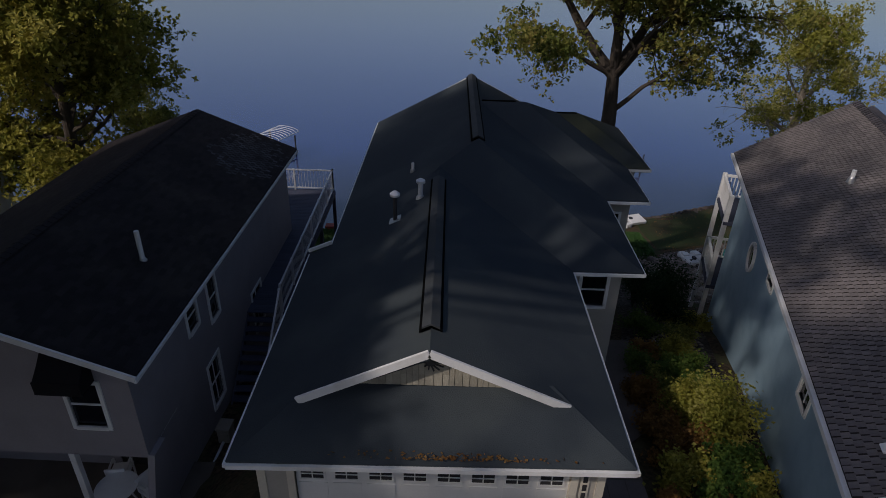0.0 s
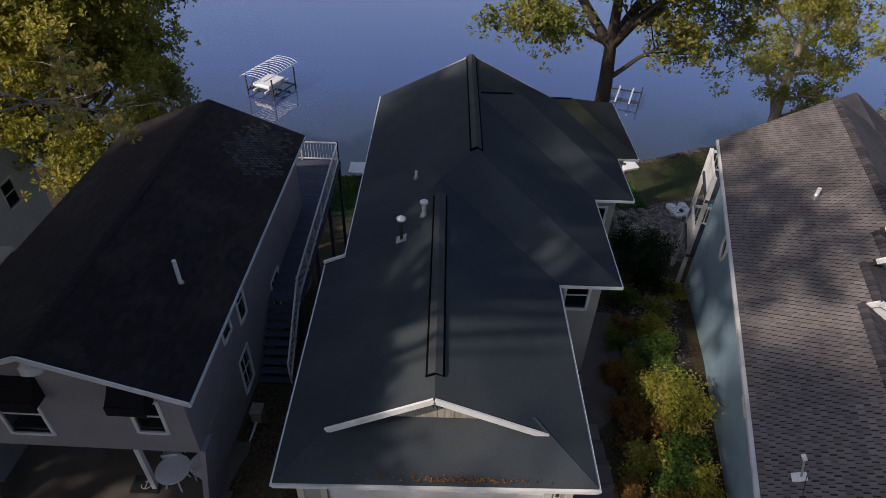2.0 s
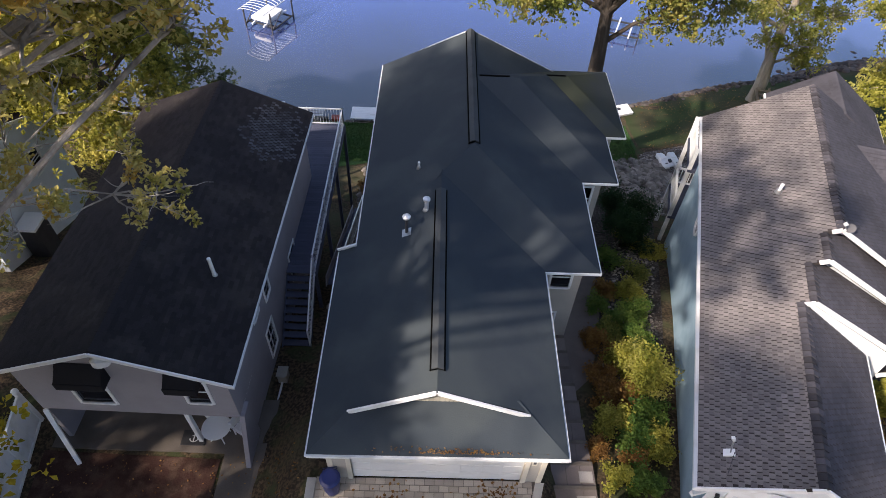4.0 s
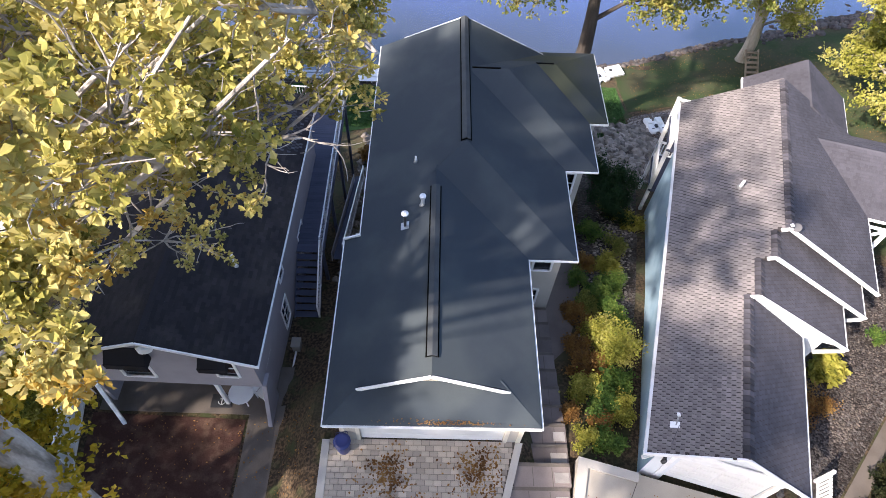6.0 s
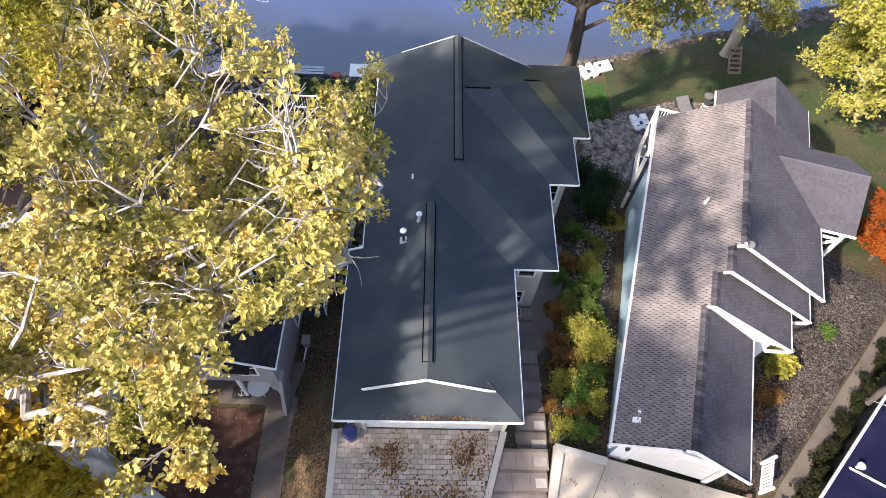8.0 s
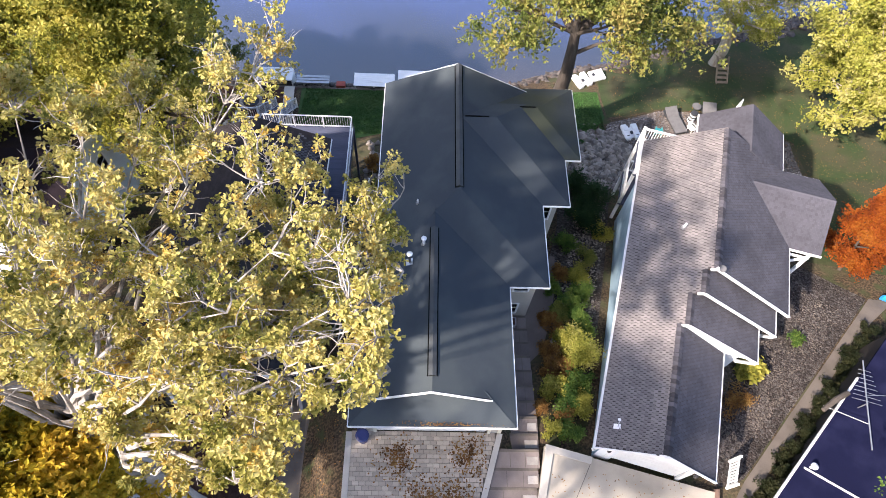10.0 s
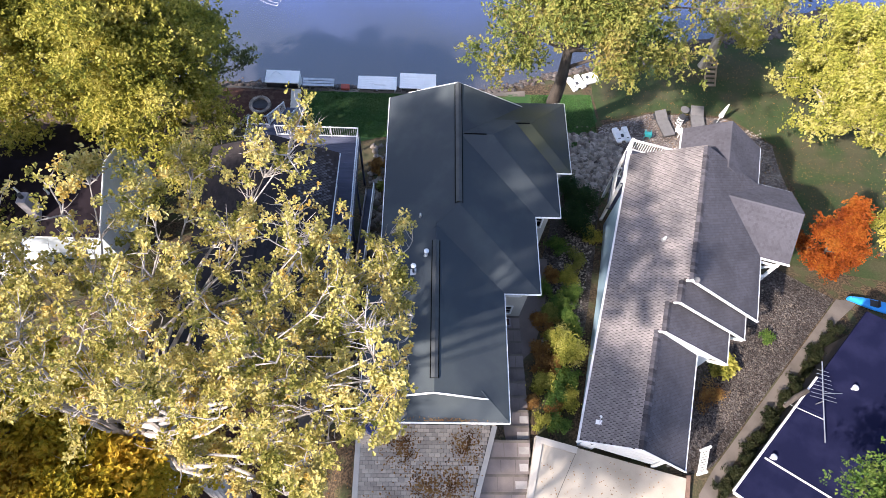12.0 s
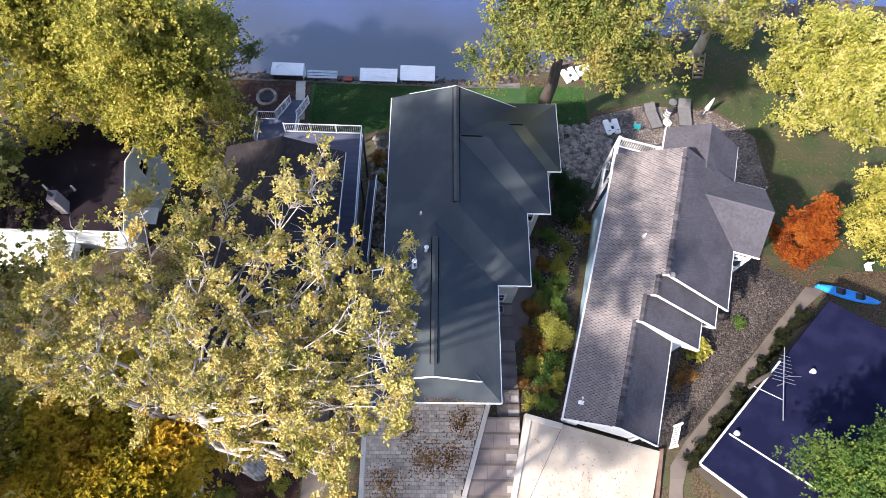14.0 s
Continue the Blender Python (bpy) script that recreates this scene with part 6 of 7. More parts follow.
for i, (x, y, r, h, kind, label) in enumerate([(5.7, 8.2, 0.5, 0.9, "leaf_green", "light green grassy perennials beside the steps"), (5.9, 11.6, 0.6, 1.0, "leaf_rust", "rust and straw coloured perennials beside the steps"), (7.9, 13.7, 0.6, 1.0, "leaf_shrub", "green shrub against the blue wall"),
        (6.2, 14.4, 0.6, 0.7, "leaf_rust", "dry brown perennials on the gravel strip"), (6.0, 12.4, 0.55, 0.9, "leaf_rust", "rust brown flower heads beside the yellow shrub"), (7.3, 9.4, 0.65, 1.1, "leaf_green", "bright green leafy shrub at the corner of the cottage"), (8.3, 17.6, 0.7, 0.8, "leaf_green", "olive green ground cover on the gravel strip"), (6.2, 9.0, 0.5, 0.9, "leaf_rust", "straw coloured grasses beside the steps"), (7.4, 17.9, 0.6, 0.5, "leaf_rust", "dry brown ground cover on the gravel strip"), (8.4, 16.4, 0.7, 0.6, "leaf_shrub", "low green ground cover on the gravel strip"), (7.0, 15.0, 0.7, 0.7, "leaf_olive", "olive perennials on the gravel strip"), (9.0, 19.0, 0.8, 0.7, "leaf_olive", "olive ground cover on the gravel strip"), (8.2, 20.4, 0.8, 0.9, "leaf_shrub", "green shrub beside the junipers"), (8.0, 14.6, 0.6, 0.8, "leaf_shrub", "green shrub near the blue wall"), (10.6, 21.4, 0.7, 0.6, "leaf_green", "yellow-green ground cover near the junipers")]):
    shrub("garden_shrub", x, y, r, h, M[kind], 1300, 0.12, 120 + i, label)
for i, (x, y) in enumerate([(-8.6, 3.6), (-9.8, 2.4), (-8.2, 1.6), (-11.5, 3.0)]):
    shrub("green_shrub", x, y, 0.6, 0.7, M["leaf_green"], 900, 0.13, 70 + i, "yellow-green perennials in the mulch bed")
for i, (x, y, r) in enumerate([(-15.4, 8.6, 1.3), (-15.0, 5.8, 1.2), (-16.4, 7.2, 1.3), (-16.8, 10.2, 1.2)]):
    shrub("hedge_shrub", x, y, r, 2.0, M["leaf_gold"] if i % 2 else M["leaf_green"], 3000, 0.16, 80 + i, "yellow-green hedge shrub behind the white fence")
for i in range(15):
    f = i / 14
    shrub("hedge_shrub", 14.6 + f * 9.2 + 0.15 * (i % 3), 5.0 + f * 9.2, 0.5 + 0.1 * (i % 2), 0.5 + 0.2 * (i % 3), M["leaf_hedge"], 900, 0.12, 90 + i, "low dark green hedge shrub along the house wall", group="hedge")


# ---- left neighbour: deck, stairs, porch things ----
def railing(parent, a, b, z0, z1, height_m=1.0, colour="metal_white", step=0.14, posts=True):
    """A railing from a to b on a floor that runs from z0 to z1: posts, top and bottom rail, balusters."""
    a, b = Vector((*a, z0)), Vector((*b, z1))
    n = max(1, round((b - a).length / 1.6))
    up = Vector((0, 0, height_m))
    for i in range(n + 1):
        p = a.lerp(b, i / n)
        part("post", boxed((p.x - 0.035, p.y - 0.035, p.z), (p.x + 0.035, p.y + 0.035, p.z + height_m + 0.06)), M[colour], parent)
    for o in (up, Vector((0, 0, 0.12))):
        bm = bmesh.new()
        beam(bm, a + o, b + o, 0.06, 0.05)
        part("rail", bm, M[colour], parent)
    k = int((b - a).length / step)
    me = mesh_of("baluster", boxed((-0.008, -0.008, 0.12), (0.008, 0.008, height_m)), M[colour])
    for i in range(1, k):
        o = new("baluster", me)
        o.location = a.lerp(b, i / k)
        o.parent = parent


def build_deck():
    d = thing("deck", "blue-grey wooden side deck with white metal railing and stairs", "deck")
    z = -0.7
    y = 16.6
    i = 0
    while y < 26.6:
        x1 = -5.15
        o = part("deck_board", boxed((-6.35 if y < 22.8 else -10.6, y, z - 0.04), (x1, y + 0.135, z)), M["deck"], d)
        y += 0.145
    for p in ((-5.2, 16.7), (-5.2, 20), (-5.2, 23.3), (-5.2, 26.5), (-8, 26.5), (-10.5, 26.5)):
        part("deck_post", boxed((p[0] - 0.07, p[1] - 0.07, -7.2), (p[0] + 0.07, p[1] + 0.07, z - 0.2)), M["deck"], d)
    bm = bmesh.new()
    box(bm, (-5.2, 16.6, z - 0.24), (-5.12, 26.6, z - 0.05))
    part("fascia", bm, M["deck"], d)
    railing(d, (-5.2, 16.7), (-5.2, 26.5), z, z)
    railing(d, (-5.2, 26.5), (-10.5, 26.5), z, z)
    # front flight down towards the street
    for k in range(9):
        zz = z - 0.18 * (k + 1)
        part("tread", boxed((-6.3, 16.6 - 0.27 * (k + 1), zz - 0.045), (-5.25, 16.6 - 0.27 * k, zz)), M["deck"], d)
    for x in (-6.32, -5.22):
        bm = bmesh.new()
        beam(bm, (x, 16.65, z - 0.2), (x, 16.6 - 0.27 * 9, z - 1.85), 0.05, 0.25)
        part("stringer", bm, M["deck"], d)
    railing(d, (-5.2, 16.55), (-5.2, 14.2), z - 0.1, z - 1.65)
    return d


build_deck()


def build_lower_stair():
    d = thing("lower_stair", "blue-grey lower landing and stair with white railings down to the yard", "stairs", at=pose(-1.4, 0, 0))
    z = -3.6
    part("landing", boxed((-11.9, 27.2, z - 0.12), (-8.9, 29.6, z)), M["deck"], d)
    for p in ((-11.8, 27.3), (-9.0, 27.3), (-11.8, 29.5), (-9.0, 29.5)):
        part("landing_post", boxed((p[0] - 0.07, p[1] - 0.07, -7.4), (p[0] + 0.07, p[1] + 0.07, z - 0.12)), M["deck"], d)
    railing(d, (-11.85, 27.3), (-11.85, 29.5), z, z)
    railing(d, (-8.95, 27.3), (-8.95, 29.5), z, z)
    railing(d, (-11.85, 29.5), (-10.6, 29.5), z, z)
    for k in range(18):
        zz = z - 0.19 * (k + 1)
        part("tread", boxed((-10.5, 29.6 + 0.24 * k, zz - 0.05), (-9.1, 29.6 + 0.24 * (k + 1), zz)), M["deck"], d)
    railing(d, (-9.05, 29.6), (-9.05, 33.6), z, -7.0)
    railing(d, (-10.55, 29.6), (-10.55, 33.6), z, -7.0)


build_lower_stair()


def build_outer_stair():
    d = thing("side_stair", "long grey stair flight beside the deck with solid side panels", "stairs")
    n = 30
    for k in range(n):
        f = k / (n - 1)
        zz, y = -2.4 - 3.6 * f, 17.4 + 8.2 * f
        part("tread", boxed((-4.95, y, zz - 0.05), (-4.45, y + 0.29, zz)), M["deck"], d)
    for x in (-5.0, -4.42):
        bm = bmesh.new()
        beam(bm, (x, 17.4, -2.2), (x, 25.6, -5.8), 0.04, 0.5)
        part("side_panel", bm, M["siding_grey"], d)
    railing(d, (-4.4, 17.4), (-4.4, 25.6), -2.2, -5.8)


build_outer_stair()

_mat = thing("door_mat", "black door mat with a white anchor before the porch door", "door mat", at=pose(-8.6, 10.05, -2.05))
part("mat", boxed((-0.42, -0.28, -0.02), (0.42, 0.28, 0.02), bevel=0.008), M["dark_metal"], _mat)
bm = bmesh.new()
box(bm, (-0.018, -0.16, 0.02), (0.018, 0.14, 0.026))
box(bm, (-0.08, 0.06, 0.02), (0.08, 0.09, 0.026))
for k in range(8):
    a0, a1 = math.pi + k * math.pi / 8, math.pi + (k + 1) * math.pi / 8
    beam(bm, (0.14 * math.cos(a0), -0.03 + 0.13 * math.sin(a0), 0.023), (0.14 * math.cos(a1), -0.03 + 0.13 * math.sin(a1), 0.023), 0.03, 0.006)
part("anchor", bm, M["white"], _mat)


def round_table(x, y, z, r, h):
    t = thing("patio_table", "round white plastic patio table on the porch", "table", at=pose(x, y, z))
    part("tabletop", tube(bmesh.new(), [(0, 0, h - 0.04), (0, 0, h - 0.01), (0, 0, h)], [r * 0.96, r, r * 0.98], 24), M["plastic_white"], t)
    for k in range(4):
        a = k * math.tau / 4 + 0.6
        part("leg", tube(bmesh.new(), [(0.15 * math.cos(a), 0.15 * math.sin(a), h - 0.04), (r * 0.7 * math.cos(a), r * 0.7 * math.sin(a), 0)], 0.025, 8), M["plastic_white"], t)


def plastic_chair(x, y, z, turn, material="plastic_white", label="white moulded plastic chair"):
    t = thing("patio_chair", label, "chair", "patio chairs", at=pose(x, y, z, 0, 0, turn))
    part("seat", boxed((-0.24, -0.24, 0.4), (0.24, 0.24, 0.44), bevel=0.015), M[material], t)
    part("backrest", boxed((-0.24, 0.2, 0.44), (0.24, 0.25, 0.86), pose(0, 0, 0, -8, 0, 0), 0.015), M[material], t)
    for sx in (-0.21, 0.21):
        part("armrest", boxed((sx - 0.03, -0.22, 0.62), (sx + 0.03, 0.24, 0.65), bevel=0.01), M[material], t)
        for sy in (-0.21, 0.21):
            part("leg", boxed((sx - 0.02, sy - 0.02, 0), (sx + 0.02, sy + 0.02, 0.62 if sy < 0 else 0.44)), M[material], t)
    return t


round_table(-7.7, 10.15, -2.08, 0.5, 0.72)
plastic_chair(-6.9, 10.3, -2.08, 60)
plastic_chair(-8.0, 10.9, -2.08, 190)


def fence_run(pts, name="vinyl_fence"):
    f = thing(name, "white vinyl privacy fence with capped posts along the front yard", "fence")
    for a, b in zip(pts, pts[1:]):
        a, b = Vector(a), Vector(b)
        for p in ((a,) if tuple(b) != tuple(pts[-1]) else (a, b)):
            z = height(p.x, p.y)
            post = part("post", boxed((p.x - 0.07, p.y - 0.07, z - 0.2), (p.x + 0.07, p.y + 0.07, z + 1.95)), M["white"], f)
            part("cap", tube(bmesh.new(), [(p.x, p.y, z + 1.95), (p.x, p.y, z + 2.0), (p.x, p.y, z + 2.1), (p.x, p.y, z + 2.15)], [0.07, 0.12, 0.1, 0.03], 10), M["white"], post)
        z = min(height(a.x, a.y), height(b.x, b.y))
        m = Matrix.Translation((a.x, a.y, z)) @ Matrix.Rotation(math.atan2(b.y - a.y, b.x - a.x), 4, "Z")
        ln = (b - a).length
        k = int(ln / 0.2)
        for i in range(k):
            part("board", boxed((0.07 + (ln - 0.14) * i / k, -0.014, 0.1), (0.07 + (ln - 0.14) * (i + 1) / k - 0.006, 0.014, 1.75), m), M["white"], f)
        for zz in (0.08, 1.74):
            part("rail", boxed((0.07, -0.04, zz), (ln - 0.07, 0.04, zz + 0.12), m), M["white"], f)
    return f


fence_run([(-14.2, 10.6), (-13.9, 8.9), (-13.6, 7.2), (-13.3, 5.4), (-13.0, 3.6), (-12.7, 1.8)])

_wb = thing("wheelie_bin", "navy blue wheeled waste bin beside the garage door", "waste bin", at=pose(-3.2, 7.55, 0.06, 0, 0, 8))
part("body", tube(bmesh.new(), [(0, 0, 0), (0, 0, 0.1), (0, 0, 0.85)], [0.2, 0.22, 0.29], 14), M["navy"], _wb)
part("lid", tube(bmesh.new(), [(0, 0, 0.85), (0, 0, 0.9), (0, 0, 0.95)], [0.31, 0.31, 0.22], 14), M["navy"], _wb)
for x in (-0.2, 0.2):
    bm = tube(bmesh.new(), [(x - 0.02, 0.2, 0.09), (x + 0.02, 0.2, 0.09)], 0.09, 12)
    part("wheel", bm, M["dark_metal"], _wb)
part("handle", tube(bmesh.new(), [(-0.2, 0.28, 0.82), (-0.2, 0.34, 0.84), (0.2, 0.34, 0.84), (0.2, 0.28, 0.82)], 0.015, 6), M["navy"], _wb)

vent_pipe(-7.45, 13.2, 3.15, 0.06, 0.85, "white", label="tall white plastic vent pipe on the dark neighbour roof")
vent_pipe(11.72, 16.75, 4.47, 0.06, 0.3, "white", label="short white vent pipe on the grey-brown roof")
_gl = thing("gable_lamp", "white dome lamp under the gable peak", "wall lamp", at=LA @ pose(-LHALF + 0.16, 0.3, 3.58))
part("dome", tube(bmesh.new(), [(0, 0.05, 0.12), (0, -0.1, 0.1), (0, -0.22, 0.02), (0, -0.3, -0.1)], [0.08, 0.24, 0.3, 0.22], 14), M["white"], _gl)
part("bracket", boxed((-0.08, 0.0, -0.05), (0.08, 0.05, 0.2)), M["white"], _gl)


def dish(m, label, r=0.35, name="satellite_dish"):
    t = thing(name, label, "satellite dish", at=m)
    prof = [(0.0, 0.0), (0.35, 0.02), (0.7, 0.07), (1.0, 0.14)]
    bm = bmesh.new()
    tube(bm, [(0, 0, 0.5 + z * r * 2) for _, z in prof], [max(q * r, 0.01) for q, _ in prof], 18)
    part("reflector", bm, M["cushion"], t)
    part("mast", tube(bmesh.new(), [(0, 0, -0.1), (0, 0, 0.5)], 0.025, 8), M["metal_grey"], t)
    bm = bmesh.new()
    beam(bm, (0, -r * 0.8, 0.55), (0, -r * 0.9, 1.0), 0.025)
    part("arm", bm, M["metal_grey"], t)
    part("receiver", boxed((-0.05, -r * 0.9 - 0.05, 0.98), (0.05, -r * 0.9 + 0.05, 1.08)), M["plastic_white"], t)


dish(RA @ pose(3.95, 8.8, 4.95, 35, 10, -60), "grey satellite dish on the cottage ridge", 0.16)
_am = thing("antenna_mount", "grey metal antenna mount on the shingle roof", "antenna", at=RA @ pose(0.65, 0.95, 3.36, 0, -34.2, 0) @ Matrix.Diagonal((0.75, 0.75, 0.75, 1)))
part("base", boxed((-0.2, -0.14, -0.03), (0.2, 0.14, 0.05), bevel=0.01), M["plastic_white"], _am)
part("mast", tube(bmesh.new(), [(0.05, 0, 0.03), (0.3, 0.2, 0.55)], 0.03, 8), M["metal_grey"], _am)
part("head", boxed((0.24, 0.14, 0.5), (0.36, 0.26, 0.68), bevel=0.02), M["plastic_white"], _am)
part("cable", tube(bmesh.new(), [(0.2, 0, 0.06), (0.1, -0.3, 0.03), (-0.05, -0.8, 0.03)], 0.012, 5), M["dark_metal"], _am)

# gate panel beside the cottage
_gp = thing("gate", "small white slatted garden gate beside the garage", "gate", at=pose(13.7, 6.3, height(13.7, 6.3), 0, 0, 70))
for z in (0.15, 1.0):
    part("rail", boxed((-0.6, -0.03, z), (0.6, 0.03, z + 0.08)), M["white"], _gp)
for i in range(9):
    part("slat", boxed((-0.58 + i * 0.135, -0.015, 0.1), (-0.5 + i * 0.135, 0.015, 1.15)), M["white"], _gp)
for x in (-0.64, 0.64):
    part("post", boxed((x - 0.05, -0.05, -0.2), (x + 0.05, 0.05, 1.3)), M["white"], _gp)

# blue-black roof: aerial, round vents
_ae = thing("roof_aerial", "old metal television aerial on a mast over the dark roof", "antenna", at=pose(18.85, 8.75, 3.0))
part("mast", tube(bmesh.new(), [(0, 0, -1.0), (0, 0, 0.2)], 0.025, 8), M["metal_grey"], _ae)
part("boom", tube(bmesh.new(), [(-0.55, -2.0, 0.3), (0, 0, 0.15), (0.62, 2.05, -0.05)], 0.03, 8), M["metal_grey"], _ae)
part("brace", tube(bmesh.new(), [(-0.25, -0.9, 0.2), (-1.5, 0.1, -0.6)], 0.014, 6), M["metal_grey"], _ae)
part("brace", tube(bmesh.new(), [(0.1, 0.4, 0.1), (1.5, 0.5, -0.3)], 0.014, 6), M["metal_grey"], _ae)
for i in range(8):
    f, w = i / 7, 0.62 - 0.05 * i
    x, y, z = 0.05 + 0.45 * f, 0.1 + 1.45 * f, 0.13 - 0.14 * f
    part("element", tube(bmesh.new(), [(x - w, y + 0.28 * w, z), (x, y, z + 0.03), (x + w, y - 0.28 * w, z)], 0.011, 6), M["metal_grey"], _ae)
for u, v in ((8.15, -1.35), (2.5, -0.35)):
    t = thing("roof_vent", "round white vent cap on the blue-black roof", "roof vent", at=BA @ pose(u, v, 2.3 - v * 0.4))
    part("pipe", tube(bmesh.new(), [(0, 0, -0.1), (0, 0, 0.25)], 0.07, 12), M["metal_white"], t)
    part("cap", tube(bmesh.new(), [(0, 0, 0.22), (0, 0, 0.3), (0, 0, 0.38)], [0.14, 0.15, 0.05], 14), M["metal_white"], t)
# log shape added in place of a beige duct-like object at the eave
_ck = thing("log_bench", "weathered log-shaped stand-in for a duct-like object at the eave", "bench", at=BA @ pose(5.9, 0.3, 2.35, 0, 0, -15))
part("log", tube(bmesh.new(), [(-0.8, 0, 0.1), (0, 0.05, 0.14), (0.8, 0, 0.1)], [0.1, 0.14, 0.12], 10), M["bark_dark"], _ck)

_pl = thing("planter_box", "grey planter box under the side window", "planter", at=pose(4.0, 14.2, height(4.0, 14.2)))
part("trough", boxed((-0.4, -0.25, 0.0), (0.4, 0.25, 0.5), bevel=0.02), M["siding_grey"], _pl)
part("soil", boxed((-0.34, -0.19, 0.46), (0.34, 0.19, 0.51)), M["mulch"], _pl)

# ---- lake shore things ----
def dock_section(x0, x1, y0, y1, z, label):
    d = thing("dock_section", label, "dock", "stored dock sections")
    n = 7
    for i in range(n):
        yy0 = y0 + (y1 - y0) * i / n
        part("plank", boxed((x0, yy0, z - 0.05), (x1, yy0 + (y1 - y0) / n - 0.012, z)), M["plastic_white"], d)
    for x in (x0 + 0.1, (x0 + x1) / 2, x1 - 0.1):
        part("frame", boxed((x - 0.04, y0, z - 0.2), (x + 0.04, y1, z - 0.05)), M["metal_white"], d)
    for x in (x0 + 0.15, x1 - 0.15):
        for y in (y0 + 0.1, y1 - 0.1):
            part("leg", boxed((x - 0.04, y - 0.04, min(height(x, y), z - 0.3) - 0.2), (x + 0.04, y + 0.04, z - 0.2)), M["metal_grey"], d)


dock_section(-6.55, -3.3, 36.75, 38.15, -7.75, "white aluminium dock section stored on the bank")
dock_section(-3.05, 0.0, 36.95, 38.6, -7.75, "white aluminium dock section stored beside another")
part("hatch", boxed((-5.2, 37.2, -7.745), (-4.2, 37.7, -7.70), bevel=0.01), M["plastic_white"], [o for o in bpy.data.objects if o.name.startswith("dock_section")][0])
_bh = thing("boat_shed", "low dark lake shed with white flat top", "shed")
part("body", boxed((-14.1, 37.0, -8.8), (-11.5, 38.2, -7.7), bevel=0.02), M["dark_metal"], _bh)
part("top", boxed((-14.2, 36.95, -7.7), (-11.42, 38.3, -7.6), bevel=0.02), M["plastic_white"], _bh)
part("side_panel", boxed((-11.5, 37.0, -8.8), (-11.42, 38.2, -7.7)), M["plastic_white"], _bh)
_st = thing("anchor_bracket", "bent white metal bracket lying on the shed top", "bracket", at=pose(-13.4, 37.7, -7.6))
part("bar", tube(bmesh.new(), [(-0.4, 0, 0.03), (0, 0.1, 0.3), (0.2, 0.0, 0.5), (0.5, 0.1, 0.05)], 0.035, 8), M["metal_white"], _st)
for i in range(3):
    d = thing("dock_ramp", "long grey aluminium ramp section on the bank", "dock ramp", "stored ramps")
    part("panel", boxed((-11.1, 36.85 + i * 0.28, -7.85 + i * 0.02), (-8.5, 37.09 + i * 0.28, -7.72 + i * 0.02), bevel=0.01), M["metal_grey"], d)
    part("support", boxed((-10.6, 36.9 + i * 0.28, -8.6), (-10.5, 37.04 + i * 0.28, -7.85)), M["metal_grey"], d)
    part("support", boxed((-9.1, 36.9 + i * 0.28, -8.6), (-9.0, 37.04 + i * 0.28, -7.85)), M["metal_grey"], d)
_rk = thing("kayak_stand", "small rust red stand on the bank beside the docks", "stand", at=pose(-7.6, 37.1, height(-7.6, 37.1)))
part("crate", boxed((-0.35, -0.25, 0), (0.35, 0.25, 0.45), bevel=0.02), M["red"], _rk)
part("tank", tube(bmesh.new(), [(-0.75, 0, 0.0), (-0.75, 0, 0.35), (-0.75, 0, 0.42)], [0.2, 0.2, 0.12], 14), M["dark_metal"], _rk)


def boat_lift(x, y, turn, canopy):
    t = thing("boat_lift", "white framed boat lift with bare canopy ribs standing in the lake" if canopy else "low steel boat lift standing in the lake", "boat lift", at=pose(x, y, LAKE, 0, 0, turn))
    for sx in (-1.4, 1.4):
        for sy in (-1.6, 1.6):
            part("leg", boxed((sx - 0.05, sy - 0.05, -1.5), (sx + 0.05, sy + 0.05, 1.9 if canopy else 0.9)), M["dark_metal"], t)
        bm = bmesh.new()
        beam(bm, (sx, -1.6, 0.35), (sx, 1.6, 0.35), 0.1)
        part("beam", bm, M["dark_metal"], t)
        bm = bmesh.new()
        beam(bm, (sx, -1.6, 0.3), (sx, 0, 1.4 if canopy else 0.8), 0.06)
        part("brace", bm, M["dark_metal"], t)
    for sy in (-1.2, 1.2):
        bm = bmesh.new()
        beam(bm, (-1.4, sy, 0.45), (1.4, sy, 0.45), 0.12)
        part("cross_beam", bm, M["dark_metal"], t)
    for sx in (-0.6, 0.6):
        bm = bmesh.new()
        beam(bm, (sx, -1.7, 0.55), (sx, 1.7, 0.55), 0.14)
        part("bunk", bm, M["metal_white"], t)
    if canopy:
        for sx in (-1.25, 1.25):
            part("canopy_rail", tube(bmesh.new(), [(sx, -2.4, 2.0), (sx, 2.4, 2.0)], 0.04, 8), M["metal_white"], t)
        for i in range(13):
            y0 = -2.4 + 4.8 * i / 12
            pts = [(1.25 * math.cos(a), y0, 2.0 + 0.3 * math.sin(a)) for a in [math.pi * k / 8 for k in range(9)]]
            part("rib", tube(bmesh.new(), pts, 0.026, 6), M["metal_white"], t)
        part("cradle", boxed((-0.9, -1.4, 0.75), (0.9, 1.0, 1.1), bevel=0.15), M["plastic_white"], t)
    return t


boat_lift(-15.6, 52.6, -24, True)
boat_lift(16.3, 53.0, -20, False)


